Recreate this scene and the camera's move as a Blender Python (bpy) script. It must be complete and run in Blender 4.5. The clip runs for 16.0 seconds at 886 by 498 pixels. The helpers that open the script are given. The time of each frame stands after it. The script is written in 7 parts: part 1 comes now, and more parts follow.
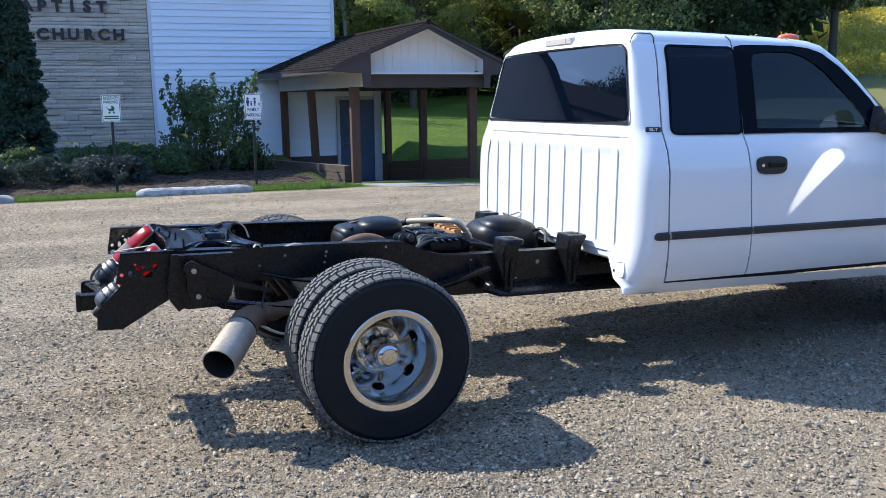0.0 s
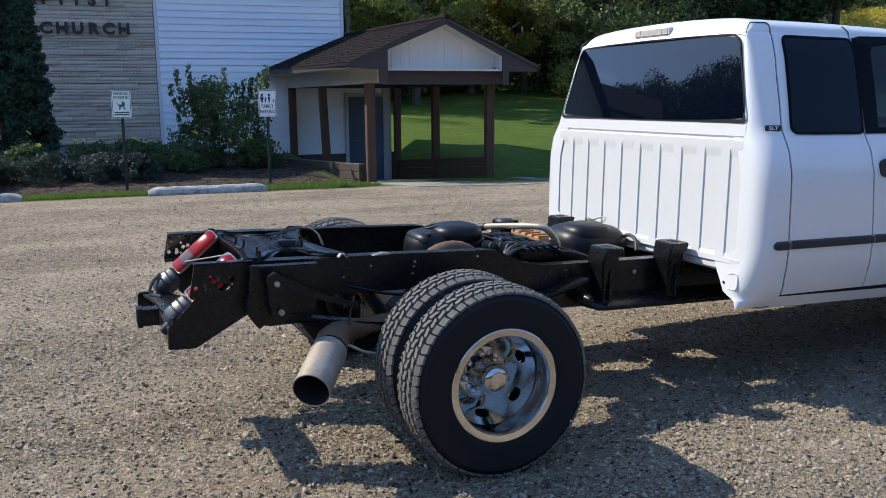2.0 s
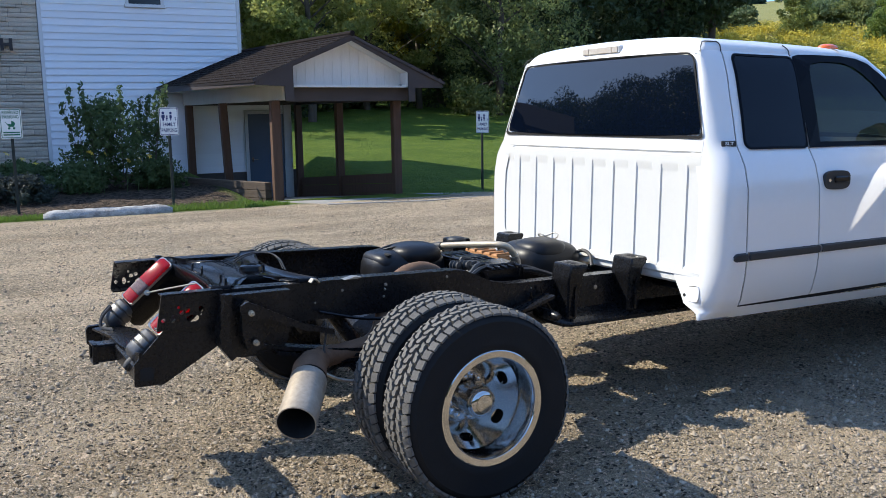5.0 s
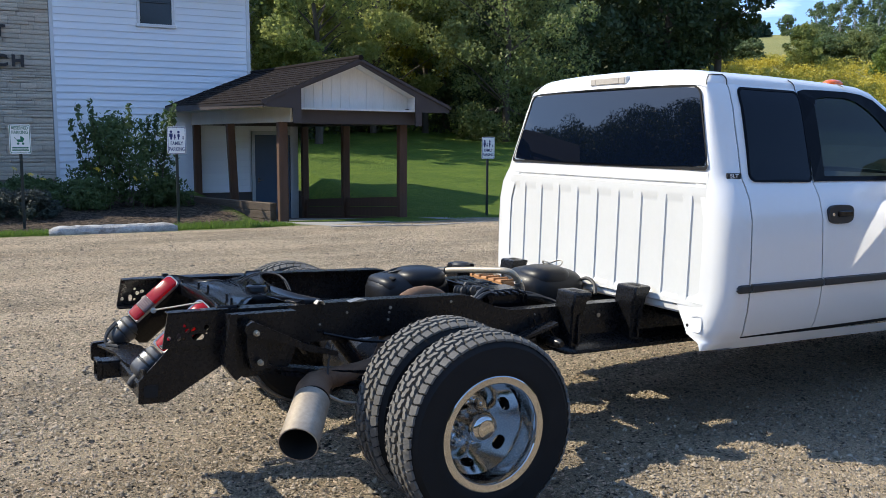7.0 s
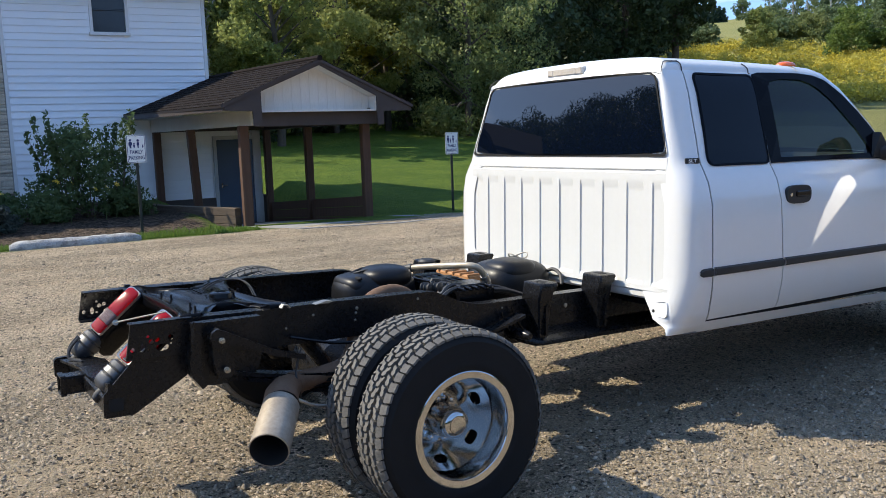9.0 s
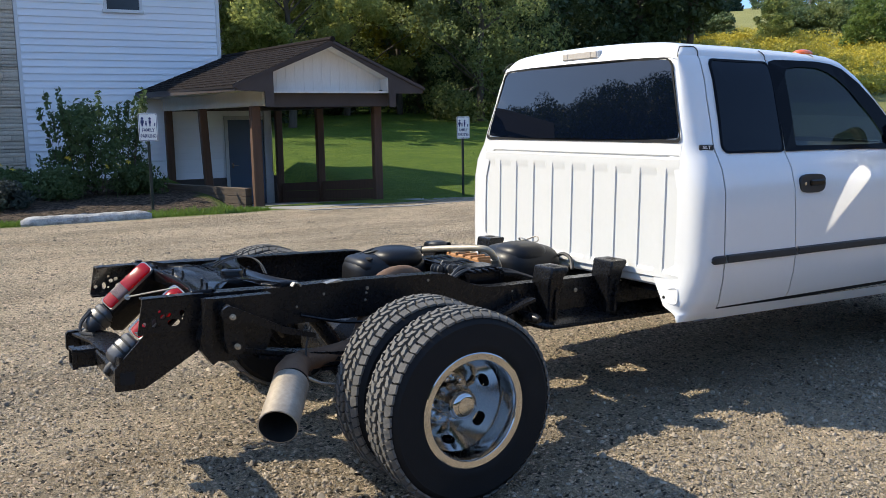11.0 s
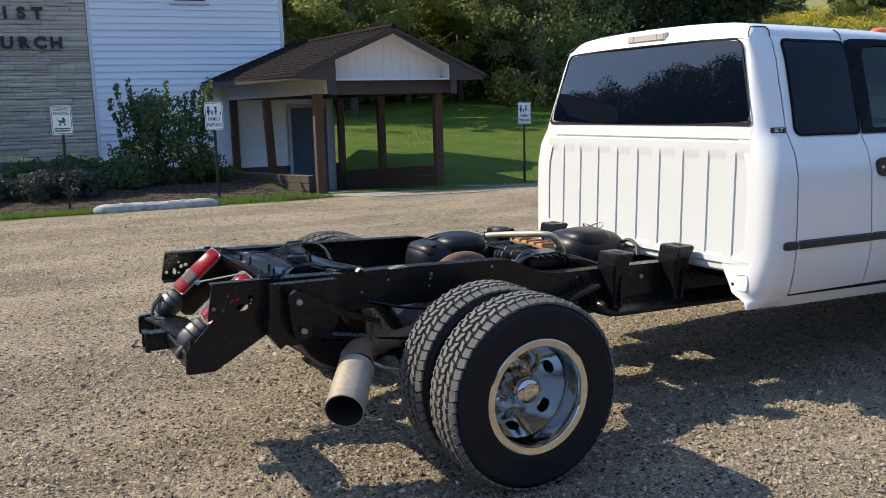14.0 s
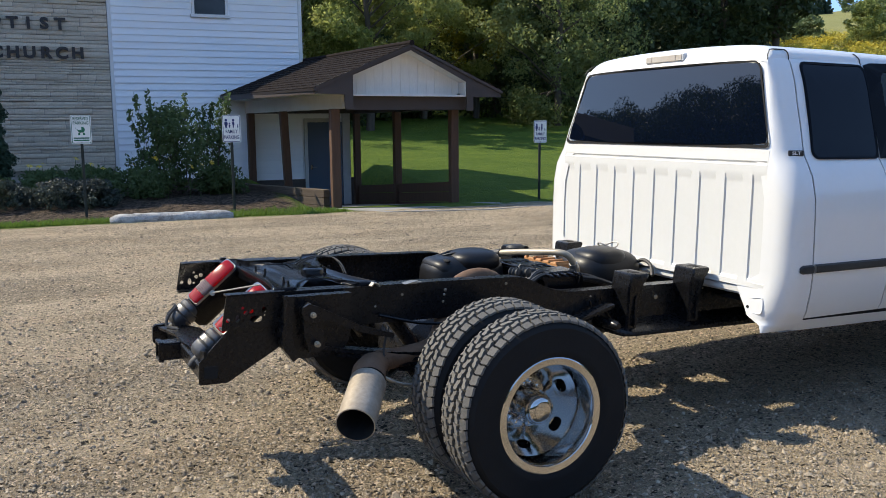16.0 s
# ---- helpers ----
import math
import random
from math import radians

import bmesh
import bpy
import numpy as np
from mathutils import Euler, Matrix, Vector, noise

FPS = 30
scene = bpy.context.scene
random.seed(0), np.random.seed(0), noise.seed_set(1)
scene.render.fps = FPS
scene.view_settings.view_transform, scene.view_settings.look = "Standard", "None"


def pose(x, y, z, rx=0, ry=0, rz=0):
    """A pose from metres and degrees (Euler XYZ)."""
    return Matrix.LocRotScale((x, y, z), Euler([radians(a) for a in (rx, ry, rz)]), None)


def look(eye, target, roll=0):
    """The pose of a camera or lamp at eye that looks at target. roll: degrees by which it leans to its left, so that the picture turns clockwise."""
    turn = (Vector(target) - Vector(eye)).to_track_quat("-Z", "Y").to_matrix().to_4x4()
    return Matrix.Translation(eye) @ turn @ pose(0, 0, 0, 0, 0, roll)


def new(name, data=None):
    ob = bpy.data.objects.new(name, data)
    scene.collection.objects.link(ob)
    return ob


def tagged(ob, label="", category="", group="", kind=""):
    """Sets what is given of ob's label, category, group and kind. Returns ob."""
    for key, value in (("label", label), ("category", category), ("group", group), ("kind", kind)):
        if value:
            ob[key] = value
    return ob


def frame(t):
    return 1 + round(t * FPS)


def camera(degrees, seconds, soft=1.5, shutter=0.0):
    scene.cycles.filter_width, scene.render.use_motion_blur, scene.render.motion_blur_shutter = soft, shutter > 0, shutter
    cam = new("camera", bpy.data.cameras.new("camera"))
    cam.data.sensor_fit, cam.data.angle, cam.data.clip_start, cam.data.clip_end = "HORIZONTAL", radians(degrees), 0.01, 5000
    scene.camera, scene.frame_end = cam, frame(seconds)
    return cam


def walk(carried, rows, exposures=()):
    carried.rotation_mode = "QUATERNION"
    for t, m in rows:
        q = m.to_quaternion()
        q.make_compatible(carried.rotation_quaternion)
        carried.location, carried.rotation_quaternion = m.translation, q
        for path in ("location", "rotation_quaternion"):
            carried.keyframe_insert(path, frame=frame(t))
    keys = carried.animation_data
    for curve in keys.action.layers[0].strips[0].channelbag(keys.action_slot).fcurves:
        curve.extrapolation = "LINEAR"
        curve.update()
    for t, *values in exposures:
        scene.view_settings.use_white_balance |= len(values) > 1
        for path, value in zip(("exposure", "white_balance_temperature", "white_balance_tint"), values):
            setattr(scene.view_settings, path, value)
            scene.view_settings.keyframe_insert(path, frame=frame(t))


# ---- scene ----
cam = camera(54.0, 16.0, 0.75)
PATH = [
    (0, (0.581, 0.291, 1.436), (1.22, 2.156, 1.099), -0.8),
    (0.5, (0.501, 0.32, 1.443), (1.089, 2.204, 1.119), -0.9),
    (1, (0.329, 0.49, 1.432), (0.943, 2.365, 1.106), -0.3),
    (1.5, (0.261, 0.625, 1.419), (0.923, 2.479, 1.065), 0.7),
    (2, (0.265, 0.821, 1.424), (0.922, 2.679, 1.083), -0.5),
    (2.5, (0.25, 0.971, 1.417), (0.941, 2.812, 1.051), -0.8),
    (3, (0.134, 1.029, 1.417), (0.927, 2.829, 1.055), 0.2),
    (3.5, (0.005, 1.042, 1.421), (0.832, 2.827, 1.06), 0.3),
    (4, (-0.009, 1.05, 1.433), (0.86, 2.811, 1.053), 0.0),
    (4.5, (-0.011, 1.03, 1.439), (0.871, 2.791, 1.094), -0.8),
    (7, (-0.036, 1.0, 1.447), (0.848, 2.776, 1.193), 0.4),
    (7.5, (-0.04, 0.99, 1.449), (0.825, 2.777, 1.211), 0.2),
    (8, (-0.039, 0.988, 1.449), (0.849, 2.764, 1.21), 0.0),
    (8.5, (-0.028, 0.998, 1.444), (0.877, 2.762, 1.179), -0.8),
    (9, (-0.012, 0.997, 1.447), (0.934, 2.74, 1.184), -2.0),
    (9.5, (-0.015, 0.986, 1.445), (0.944, 2.72, 1.177), -1.8),
    (12, (-0.025, 1.01, 1.43), (0.862, 2.777, 1.13), 0.1),
    (12.5, (-0.021, 1.005, 1.438), (0.851, 2.787, 1.178), 0.1),
    (13, (-0.035, 0.999, 1.433), (0.82, 2.783, 1.138), -0.4),
    (13.5, (-0.029, 1.007, 1.422), (0.818, 2.787, 1.084), -1.1),
    (14, (-0.034, 1.013, 1.43), (0.764, 2.818, 1.106), -1.6),
    (14.5, (-0.032, 1.039, 1.423), (0.766, 2.835, 1.054), -1.4),
    (15, (-0.018, 1.035, 1.418), (0.809, 2.817, 1.043), -1.4),
    (15.5, (-0.04, 1.019, 1.425), (0.744, 2.83, 1.101), -0.8),
    (16, (-0.042, 1.014, 1.428), (0.732, 2.836, 1.142), -0.5),
]
EXPOSURES = [(0, 0.62, 5680, 9), (1.0, 0.43, 5850, 9.5), (1.5, 0.26, 5900, 9.5), (2.0, 0.14, 5980, 10), (2.5, 0.14, 6000, 10), (3.0, 0.31, 6000, 9.5), (3.5, 0.37, 6010, 9), (4.5, 0.42, 6070, 9), (8, 0.32, 6370, 8.5), (12, 0.33, 6520, 8.5), (14.5, 0.26, 6660, 8.5), (16, 0.28, 6640, 8)]
walk(cam, [(t, look(eye, target, roll)) for t, eye, target, roll in PATH], EXPOSURES)

# ---- light: sun from behind the church, over the truck's tail ----
SUN_WAY = Vector((-0.80, 0.66, 1.0)).normalized()      # from the place towards the sun
SUN_UP = math.asin(SUN_WAY.z)
SUN_AZ = math.atan2(SUN_WAY.x, SUN_WAY.y)
world = bpy.data.worlds.new("sky")
scene.world = world
world.use_nodes = True
wn = world.node_tree.nodes
sky = wn.new("ShaderNodeTexSky")
sky.sky_type = "NISHITA"
sky.sun_disc = False
sky.sun_elevation = SUN_UP
sky.sun_rotation = SUN_AZ
sky.air_density, sky.dust_density, sky.ozone_density = 1.0, 0.2, 2.9
way = wn.new("ShaderNodeTexCoord")
lift = wn.new("ShaderNodeVectorMath")      # the hills stand before the palest band of sky
lift.inputs[1].default_value = (0, 0, 0.28)
world.node_tree.links.new(way.outputs["Generated"], lift.inputs[0])
world.node_tree.links.new(lift.outputs[0], sky.inputs[0])
# a few thin white clouds
stretch = wn.new("ShaderNodeMapping")
stretch.inputs["Scale"].default_value = (1.0, 1.0, 4.5)
wisps = wn.new("ShaderNodeTexNoise")
wisps.inputs["Scale"].default_value, wisps.inputs["Detail"].default_value, wisps.inputs["Roughness"].default_value = 3.2, 6, 0.55
cover = wn.new("ShaderNodeMapRange")
cover.inputs[1].default_value, cover.inputs[2].default_value, cover.inputs[4].default_value = 0.61, 0.74, 0.8
pale = wn.new("ShaderNodeHueSaturation")
pale.inputs["Saturation"].default_value, pale.inputs["Value"].default_value = 0.25, 1.5
blend = wn.new("ShaderNodeMix")
blend.data_type = "RGBA"
for a, b in ((way.outputs["Generated"], stretch.inputs[0]), (stretch.outputs[0], wisps.inputs["Vector"]), (wisps.outputs[0], cover.inputs[0]), (sky.outputs[0], pale.inputs["Color"]), (cover.outputs[0], blend.inputs[0]), (sky.outputs[0], blend.inputs[6]), (pale.outputs[0], blend.inputs[7]), (blend.outputs[2], wn["Background"].inputs[0])):
    world.node_tree.links.new(a, b)
wn["Background"].inputs[1].default_value = 0.31
sun_data = bpy.data.lights.new("sun", "SUN")
sun_data.energy, sun_data.angle, sun_data.color = 5.4, radians(0.55), (1.0, 0.90, 0.725)
sun = new("sun", sun_data)
sun.matrix_world = look(SUN_WAY * 60, (0, 0, 0))


# ---- materials ----
def mix(nt, a, b, fac):
    n = nt.nodes.new("ShaderNodeMix")
    n.data_type = "RGBA"
    for sock, val in ((n.inputs[6], a), (n.inputs[7], b), (n.inputs[0], fac)):
        if isinstance(val, bpy.types.NodeSocket):
            nt.links.new(val, sock)
        elif isinstance(val, (int, float)):
            sock.default_value = val
        else:
            sock.default_value = (*val, 1)
    return n.outputs[2]


def noise_tex(nt, scale, detail=4, rough=0.55, vec=None, kind="noise"):
    n = nt.nodes.new("ShaderNodeTexNoise" if kind == "noise" else "ShaderNodeTexVoronoi")
    n.inputs["Scale"].default_value = scale
    if kind == "noise":
        n.inputs["Detail"].default_value, n.inputs["Roughness"].default_value = detail, rough
    if vec:
        nt.links.new(vec, n.inputs["Vector"])
    return n


def chip(nt, scale, vec):
    """One even random value for each chip of a cellular pattern."""
    sep = nt.nodes.new("ShaderNodeSeparateColor")
    nt.links.new(noise_tex(nt, scale, vec=vec, kind="voronoi").outputs["Color"], sep.inputs[0])
    return sep.outputs[0]


def ramp(nt, src, lo, hi):
    n = nt.nodes.new("ShaderNodeMapRange")
    n.inputs[1].default_value, n.inputs[2].default_value = lo, hi
    nt.links.new(src, n.inputs[0])
    return n.outputs[0]


def coords(nt, stretch=(1, 1, 1), world_space=False):
    t = nt.nodes.new("ShaderNodeNewGeometry" if world_space else "ShaderNodeTexCoord")
    m = nt.nodes.new("ShaderNodeMapping")
    m.inputs["Scale"].default_value = stretch
    nt.links.new(t.outputs["Position" if world_space else "Object"], m.inputs[0])
    return m.outputs[0]


def start(name):
    m = bpy.data.materials.new(name)
    m.use_nodes = True
    return m, m.node_tree, m.node_tree.nodes["Principled BSDF"]


def bump(nt, bsdf, height, strength, dist=0.01):
    b = nt.nodes.new("ShaderNodeBump")
    b.inputs["Strength"].default_value, b.inputs["Distance"].default_value = strength, dist
    nt.links.new(height, b.inputs["Height"])
    nt.links.new(b.outputs[0], bsdf.inputs["Normal"])


def surface(name, a, b, rough=0.6, metal=0.0, scale=6.0, fine=60.0, relief=0.15, spread=0.25, stretch=(1, 1, 1), vary=0.0, coat=0.0, spec=0.5, dist=0.004):
    """Two colours blended by a coarse and a fine noise, uneven gloss and fine relief."""
    m, nt, bs = start(name)
    vec = coords(nt, stretch)
    big, small = noise_tex(nt, scale, 5, 0.6, vec), noise_tex(nt, fine, 4, 0.65, vec)
    both = nt.nodes.new("ShaderNodeMath")
    both.operation = "MULTIPLY_ADD"
    nt.links.new(small.outputs[0], both.inputs[0])
    both.inputs[1].default_value = 0.45
    half = nt.nodes.new("ShaderNodeMath")
    half.operation = "MULTIPLY"
    half.inputs[1].default_value = 0.55
    nt.links.new(big.outputs[0], half.inputs[0])
    nt.links.new(half.outputs[0], both.inputs[2])
    col = mix(nt, a, b, ramp(nt, both.outputs[0], 0.5 - spread, 0.5 + spread))
    if vary:
        info = nt.nodes.new("ShaderNodeObjectInfo")
        hsv = nt.nodes.new("ShaderNodeHueSaturation")
        nt.links.new(col, hsv.inputs["Color"])
        r = nt.nodes.new("ShaderNodeMapRange")
        r.inputs[3].default_value, r.inputs[4].default_value = 1 - vary, 1 + vary
        nt.links.new(info.outputs["Random"], r.inputs[0])
        nt.links.new(r.outputs[0], hsv.inputs["Value"])
        col = hsv.outputs[0]
    nt.links.new(col, bs.inputs["Base Color"])
    rr = nt.nodes.new("ShaderNodeMapRange")
    rr.inputs[3].default_value, rr.inputs[4].default_value = max(rough - 0.10, 0.02), min(rough + 0.12, 1)
    nt.links.new(small.outputs[0], rr.inputs[0])
    nt.links.new(rr.outputs[0], bs.inputs["Roughness"])
    bs.inputs["Metallic"].default_value = metal
    bs.inputs["Coat Weight"].default_value = coat
    bs.inputs["Coat Roughness"].default_value = 0.06
    bs.inputs["Specular IOR Level"].default_value = spec
    if relief:
        bump(nt, bs, small.outputs[0], relief, dist)
    return m


def leaf_material(name, a, b, c, trans=0.35, rough=0.55):
    m, nt, bs = start(name)
    geo = nt.nodes.new("ShaderNodeNewGeometry")
    n = noise_tex(nt, 0.35, 3, 0.6, coords(nt, world_space=True))
    col = mix(nt, mix(nt, a, b, geo.outputs["Random Per Island"]), c, ramp(nt, n.outputs[0], 0.42, 0.75))
    nt.links.new(col, bs.inputs["Base Color"])
    bs.inputs["Roughness"].default_value = rough
    bs.inputs["Specular IOR Level"].default_value = 0.3
    tr = nt.nodes.new("ShaderNodeBsdfTranslucent")
    nt.links.new(col, tr.inputs[0])
    ms = nt.nodes.new("ShaderNodeMixShader")
    ms.inputs[0].default_value = trans
    nt.links.new(bs.outputs[0], ms.inputs[1])
    nt.links.new(tr.outputs[0], ms.inputs[2])
    nt.links.new(ms.outputs[0], nt.nodes["Material Output"].inputs[0])
    return m


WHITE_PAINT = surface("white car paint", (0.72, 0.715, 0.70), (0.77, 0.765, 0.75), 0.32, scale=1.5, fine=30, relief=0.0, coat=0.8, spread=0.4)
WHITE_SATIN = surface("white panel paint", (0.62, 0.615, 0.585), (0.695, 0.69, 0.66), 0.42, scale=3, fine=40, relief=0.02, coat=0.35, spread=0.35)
BLACK_FRAME = surface("black chassis paint", (0.004, 0.004, 0.005), (0.011, 0.011, 0.012), 0.27, scale=5, fine=70, relief=0.08, spread=0.2, spec=0.28)
BLACK_PRESSED = surface("black crossmember enamel", (0.002, 0.002, 0.003), (0.006, 0.006, 0.007), 0.15, scale=5, fine=70, relief=0.03, spread=0.2, spec=0.10)
BLACK_GLOSS = surface("black tank plastic", (0.002, 0.002, 0.003), (0.006, 0.006, 0.007), 0.16, scale=4, fine=90, relief=0.08, spec=0.22)
BLACK_TRIM = surface("black rubber trim", (0.012, 0.012, 0.013), (0.03, 0.03, 0.03), 0.55, scale=8, fine=120, relief=0.1)
RUBBER = surface("tyre rubber", (0.006, 0.006, 0.007), (0.014, 0.014, 0.014), 0.75, scale=6, fine=120, relief=0.2, spec=0.25)
TREAD = surface("tyre tread rubber", (0.065, 0.061, 0.056), (0.205, 0.194, 0.175), 0.92, scale=9, fine=110, relief=0.3, spec=0.2)
CHROME, _nt, _bs = start("polished wheel metal")
_bs.inputs["Metallic"].default_value = 1.0
_grime = noise_tex(_nt, 22, 5, 0.6, coords(_nt))
_nt.links.new(mix(_nt, (0.50, 0.495, 0.48), (0.60, 0.595, 0.58), _grime.outputs[0]), _bs.inputs["Base Color"])
_bs.inputs["Roughness"].default_value = 0.10
STEEL = surface("dull pipe steel", (0.30, 0.27, 0.22), (0.50, 0.47, 0.42), 0.42, metal=0.85, scale=7, fine=90, relief=0.1)
TIP = surface("pale scorched pipe steel", (0.20, 0.16, 0.115), (0.46, 0.40, 0.32), 0.52, metal=0.35, scale=7, fine=60, relief=0.15)
RUST = surface("rusted pipe steel", (0.075, 0.04, 0.024), (0.22, 0.13, 0.075), 0.75, metal=0.3, scale=9, fine=80, relief=0.3)
TANK = surface("moulded tank plastic", (0.004, 0.004, 0.005), (0.010, 0.010, 0.011), 0.40, scale=4, fine=90, relief=0.1, spec=0.3)
PIPE_TAN = surface("tan coated pipe", (0.30, 0.245, 0.17), (0.50, 0.43, 0.32), 0.35, metal=0.35, scale=8, fine=70, relief=0.15)
ORANGE_RUST = surface("orange rusted steel", (0.30, 0.12, 0.04), (0.48, 0.25, 0.10), 0.8, scale=14, fine=90, relief=0.4)
# pipe soot, and a black standing for shade in holes, slots and seams
SOOT_SHADE = surface("soot and hollow shade black", (0.006, 0.006, 0.006), (0.015, 0.014, 0.013), 0.95)
RED_LENS = surface("red lamp lens", (0.36, 0.008, 0.014), (0.52, 0.016, 0.026), 0.22, scale=20, fine=200, relief=0.05, coat=0.25)
_nt, _out = RED_LENS.node_tree, RED_LENS.node_tree.nodes["Material Output"]
_tr, _ms = _nt.nodes.new("ShaderNodeBsdfTranslucent"), _nt.nodes.new("ShaderNodeMixShader")
_tr.inputs[0].default_value, _ms.inputs[0].default_value = (0.85, 0.03, 0.05, 1), 0.5
for _a, _b in ((_nt.nodes["Principled BSDF"].outputs[0], _ms.inputs[1]), (_tr.outputs[0], _ms.inputs[2]), (_ms.outputs[0], _out.inputs[0])):
    _nt.links.new(_a, _b)
CLEAR_LENS = surface("clear ribbed lens", (0.10, 0.062, 0.055), (0.19, 0.125, 0.115), 0.32, scale=20, fine=160, relief=0.3)
LAMP_GREY = surface("grey cast lamp housing", (0.055, 0.055, 0.057), (0.11, 0.11, 0.11), 0.36, scale=9, fine=90, relief=0.2, metal=0.4)
BEZEL = surface("dull silver lamp bezel", (0.34, 0.33, 0.32), (0.52, 0.51, 0.49), 0.30, metal=0.9, scale=12, fine=90, relief=0.05)
AMBER = surface("orange marker lens", (0.75, 0.10, 0.01), (0.85, 0.16, 0.015), 0.25, coat=0.6)
LAMP_LENS = surface("smoked clear lamp lens", (0.42, 0.37, 0.31), (0.60, 0.55, 0.48), 0.3, scale=30, fine=200, relief=0.2)
TINTED, _nt, _bs = start("dark tinted glass")
_bs.inputs["Base Color"].default_value = (0.002, 0.004, 0.010, 1)
_bs.inputs["Roughness"].default_value = 0.012
_bs.inputs["Specular IOR Level"].default_value = 0.52
_bs.inputs["IOR"].default_value = 1.52
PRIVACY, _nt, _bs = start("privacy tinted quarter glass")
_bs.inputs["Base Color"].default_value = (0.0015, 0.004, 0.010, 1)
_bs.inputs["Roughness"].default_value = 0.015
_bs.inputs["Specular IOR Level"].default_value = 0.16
GLASS_EDGE = surface("black ceramic glass border", (0.0025, 0.0035, 0.006), (0.004, 0.005, 0.008), 0.14, relief=0, spec=0.04)
DOOR_GLASS, _nt, _bs = start("green tinted door glass")
_clear, _gloss, _lw, _pw, _fr, _mx = (_nt.nodes.new("ShaderNode" + k) for k in ("BsdfTransparent", "BsdfGlossy", "LayerWeight", "Math", "MapRange", "MixShader"))
_clear.inputs[0].default_value = (0.12, 0.18, 0.205, 1)
_gloss.inputs["Roughness"].default_value = 0.01
_pw.operation = "POWER"
_pw.inputs[1].default_value = 5.0
_fr.inputs[3].default_value = 0.045
_nt.links.new(_lw.outputs["Facing"], _pw.inputs[0])
_nt.links.new(_pw.outputs[0], _fr.inputs[0])
for _a, _b in ((_fr.outputs[0], _mx.inputs[0]), (_clear.outputs[0], _mx.inputs[1]), (_gloss.outputs[0], _mx.inputs[2]), (_mx.outputs[0], _nt.nodes["Material Output"].inputs[0])):
    _nt.links.new(_a, _b)
MIRROR, _nt, _bs = start("mirror glass")
_bs.inputs["Base Color"].default_value, _bs.inputs["Metallic"].default_value, _bs.inputs["Roughness"].default_value = (0.9, 0.9, 0.9, 1), 1.0, 0.02
MIRROR_TURN, MIRROR_RISE = 0.623, -0.008
INTERIOR = surface("grey cab trim", (0.05, 0.052, 0.055), (0.10, 0.10, 0.11), 0.8, scale=8, fine=90)
LETTER_BLACK = surface("dark bronze letters", (0.018, 0.016, 0.016), (0.035, 0.03, 0.03), 0.5)
STONE = surface("ledge stone veneer", (0.47, 0.39, 0.295), (0.74, 0.645, 0.51), 0.88, scale=5, fine=45, relief=0.7, spread=0.22, vary=0.14, dist=0.012)
MORTAR = surface("grey mortar", (0.28, 0.255, 0.225), (0.38, 0.355, 0.32), 0.95, scale=6, fine=70, relief=0.5)
SIDING = surface("white vinyl siding", (0.84, 0.87, 0.89), (0.90, 0.92, 0.93), 0.5, scale=1.2, fine=22, relief=0.05, stretch=(0.15, 1, 2), vary=0.03)
CREAM = surface("cream painted boards", (0.56, 0.52, 0.43), (0.70, 0.66, 0.57), 0.6, scale=2.2, fine=30, relief=0.1, stretch=(1, 1, 0.4))
GABLE_WHITE = surface("weathered white boards", (0.60, 0.58, 0.53), (0.78, 0.77, 0.73), 0.6, scale=2.5, fine=35, relief=0.1, stretch=(2, 1, 0.25))
BROWN_TRIM = surface("dark brown painted trim", (0.035, 0.026, 0.024), (0.06, 0.046, 0.042), 0.6, scale=3, fine=40, relief=0.1)
SHINGLE = surface("brown asphalt shingles", (0.010, 0.008, 0.0075), (0.024, 0.019, 0.018), 0.95, scale=5, fine=160, relief=0.5, vary=0.2, spec=0.05)
BROWN_POST = surface("brown stained timber", (0.055, 0.026, 0.014), (0.13, 0.068, 0.04), 0.75, scale=4, fine=35, relief=0.3, stretch=(3, 3, 0.3))
OLD_TIMBER = surface("weathered landscape timber", (0.05, 0.035, 0.025), (0.15, 0.11, 0.08), 0.9, scale=5, fine=40, relief=0.5, stretch=(0.3, 3, 3))
BLUE_DOOR = surface("blue-grey painted steel door", (0.055, 0.085, 0.13), (0.075, 0.11, 0.16), 0.5, scale=2, fine=40, relief=0.03)
DOOR_TRIM = surface("pale grey door trim", (0.45, 0.46, 0.46), (0.58, 0.58, 0.57), 0.55)
WINDOW_DARK = surface("dark window pane", (0.012, 0.016, 0.022), (0.02, 0.026, 0.034), 0.08, relief=0)
WINDOW_WHITE = surface("white window frame", (0.68, 0.68, 0.67), (0.78, 0.78, 0.77), 0.5)
CONCRETE = surface("pale concrete", (0.20, 0.192, 0.175), (0.32, 0.307, 0.285), 0.9, scale=3, fine=60, relief=0.35)
FOUNDATION = surface("dark foundation", (0.06, 0.05, 0.045), (0.12, 0.10, 0.09), 0.9, scale=4, fine=40, relief=0.4)
STOP_WHITE = surface("chipped white concrete", (0.12, 0.115, 0.105), (0.55, 0.535, 0.505), 0.85, scale=7, fine=50, relief=0.6, spread=0.16)
SIGN_WHITE = surface("white sign sheet", (0.80, 0.83, 0.82), (0.86, 0.88, 0.87), 0.45, relief=0)
SIGN_GREEN = surface("green sign ink", (0.01, 0.13, 0.07), (0.015, 0.16, 0.09), 0.5, relief=0)
SIGN_BLUE = surface("navy sign ink", (0.01, 0.025, 0.12), (0.015, 0.035, 0.15), 0.5, relief=0)
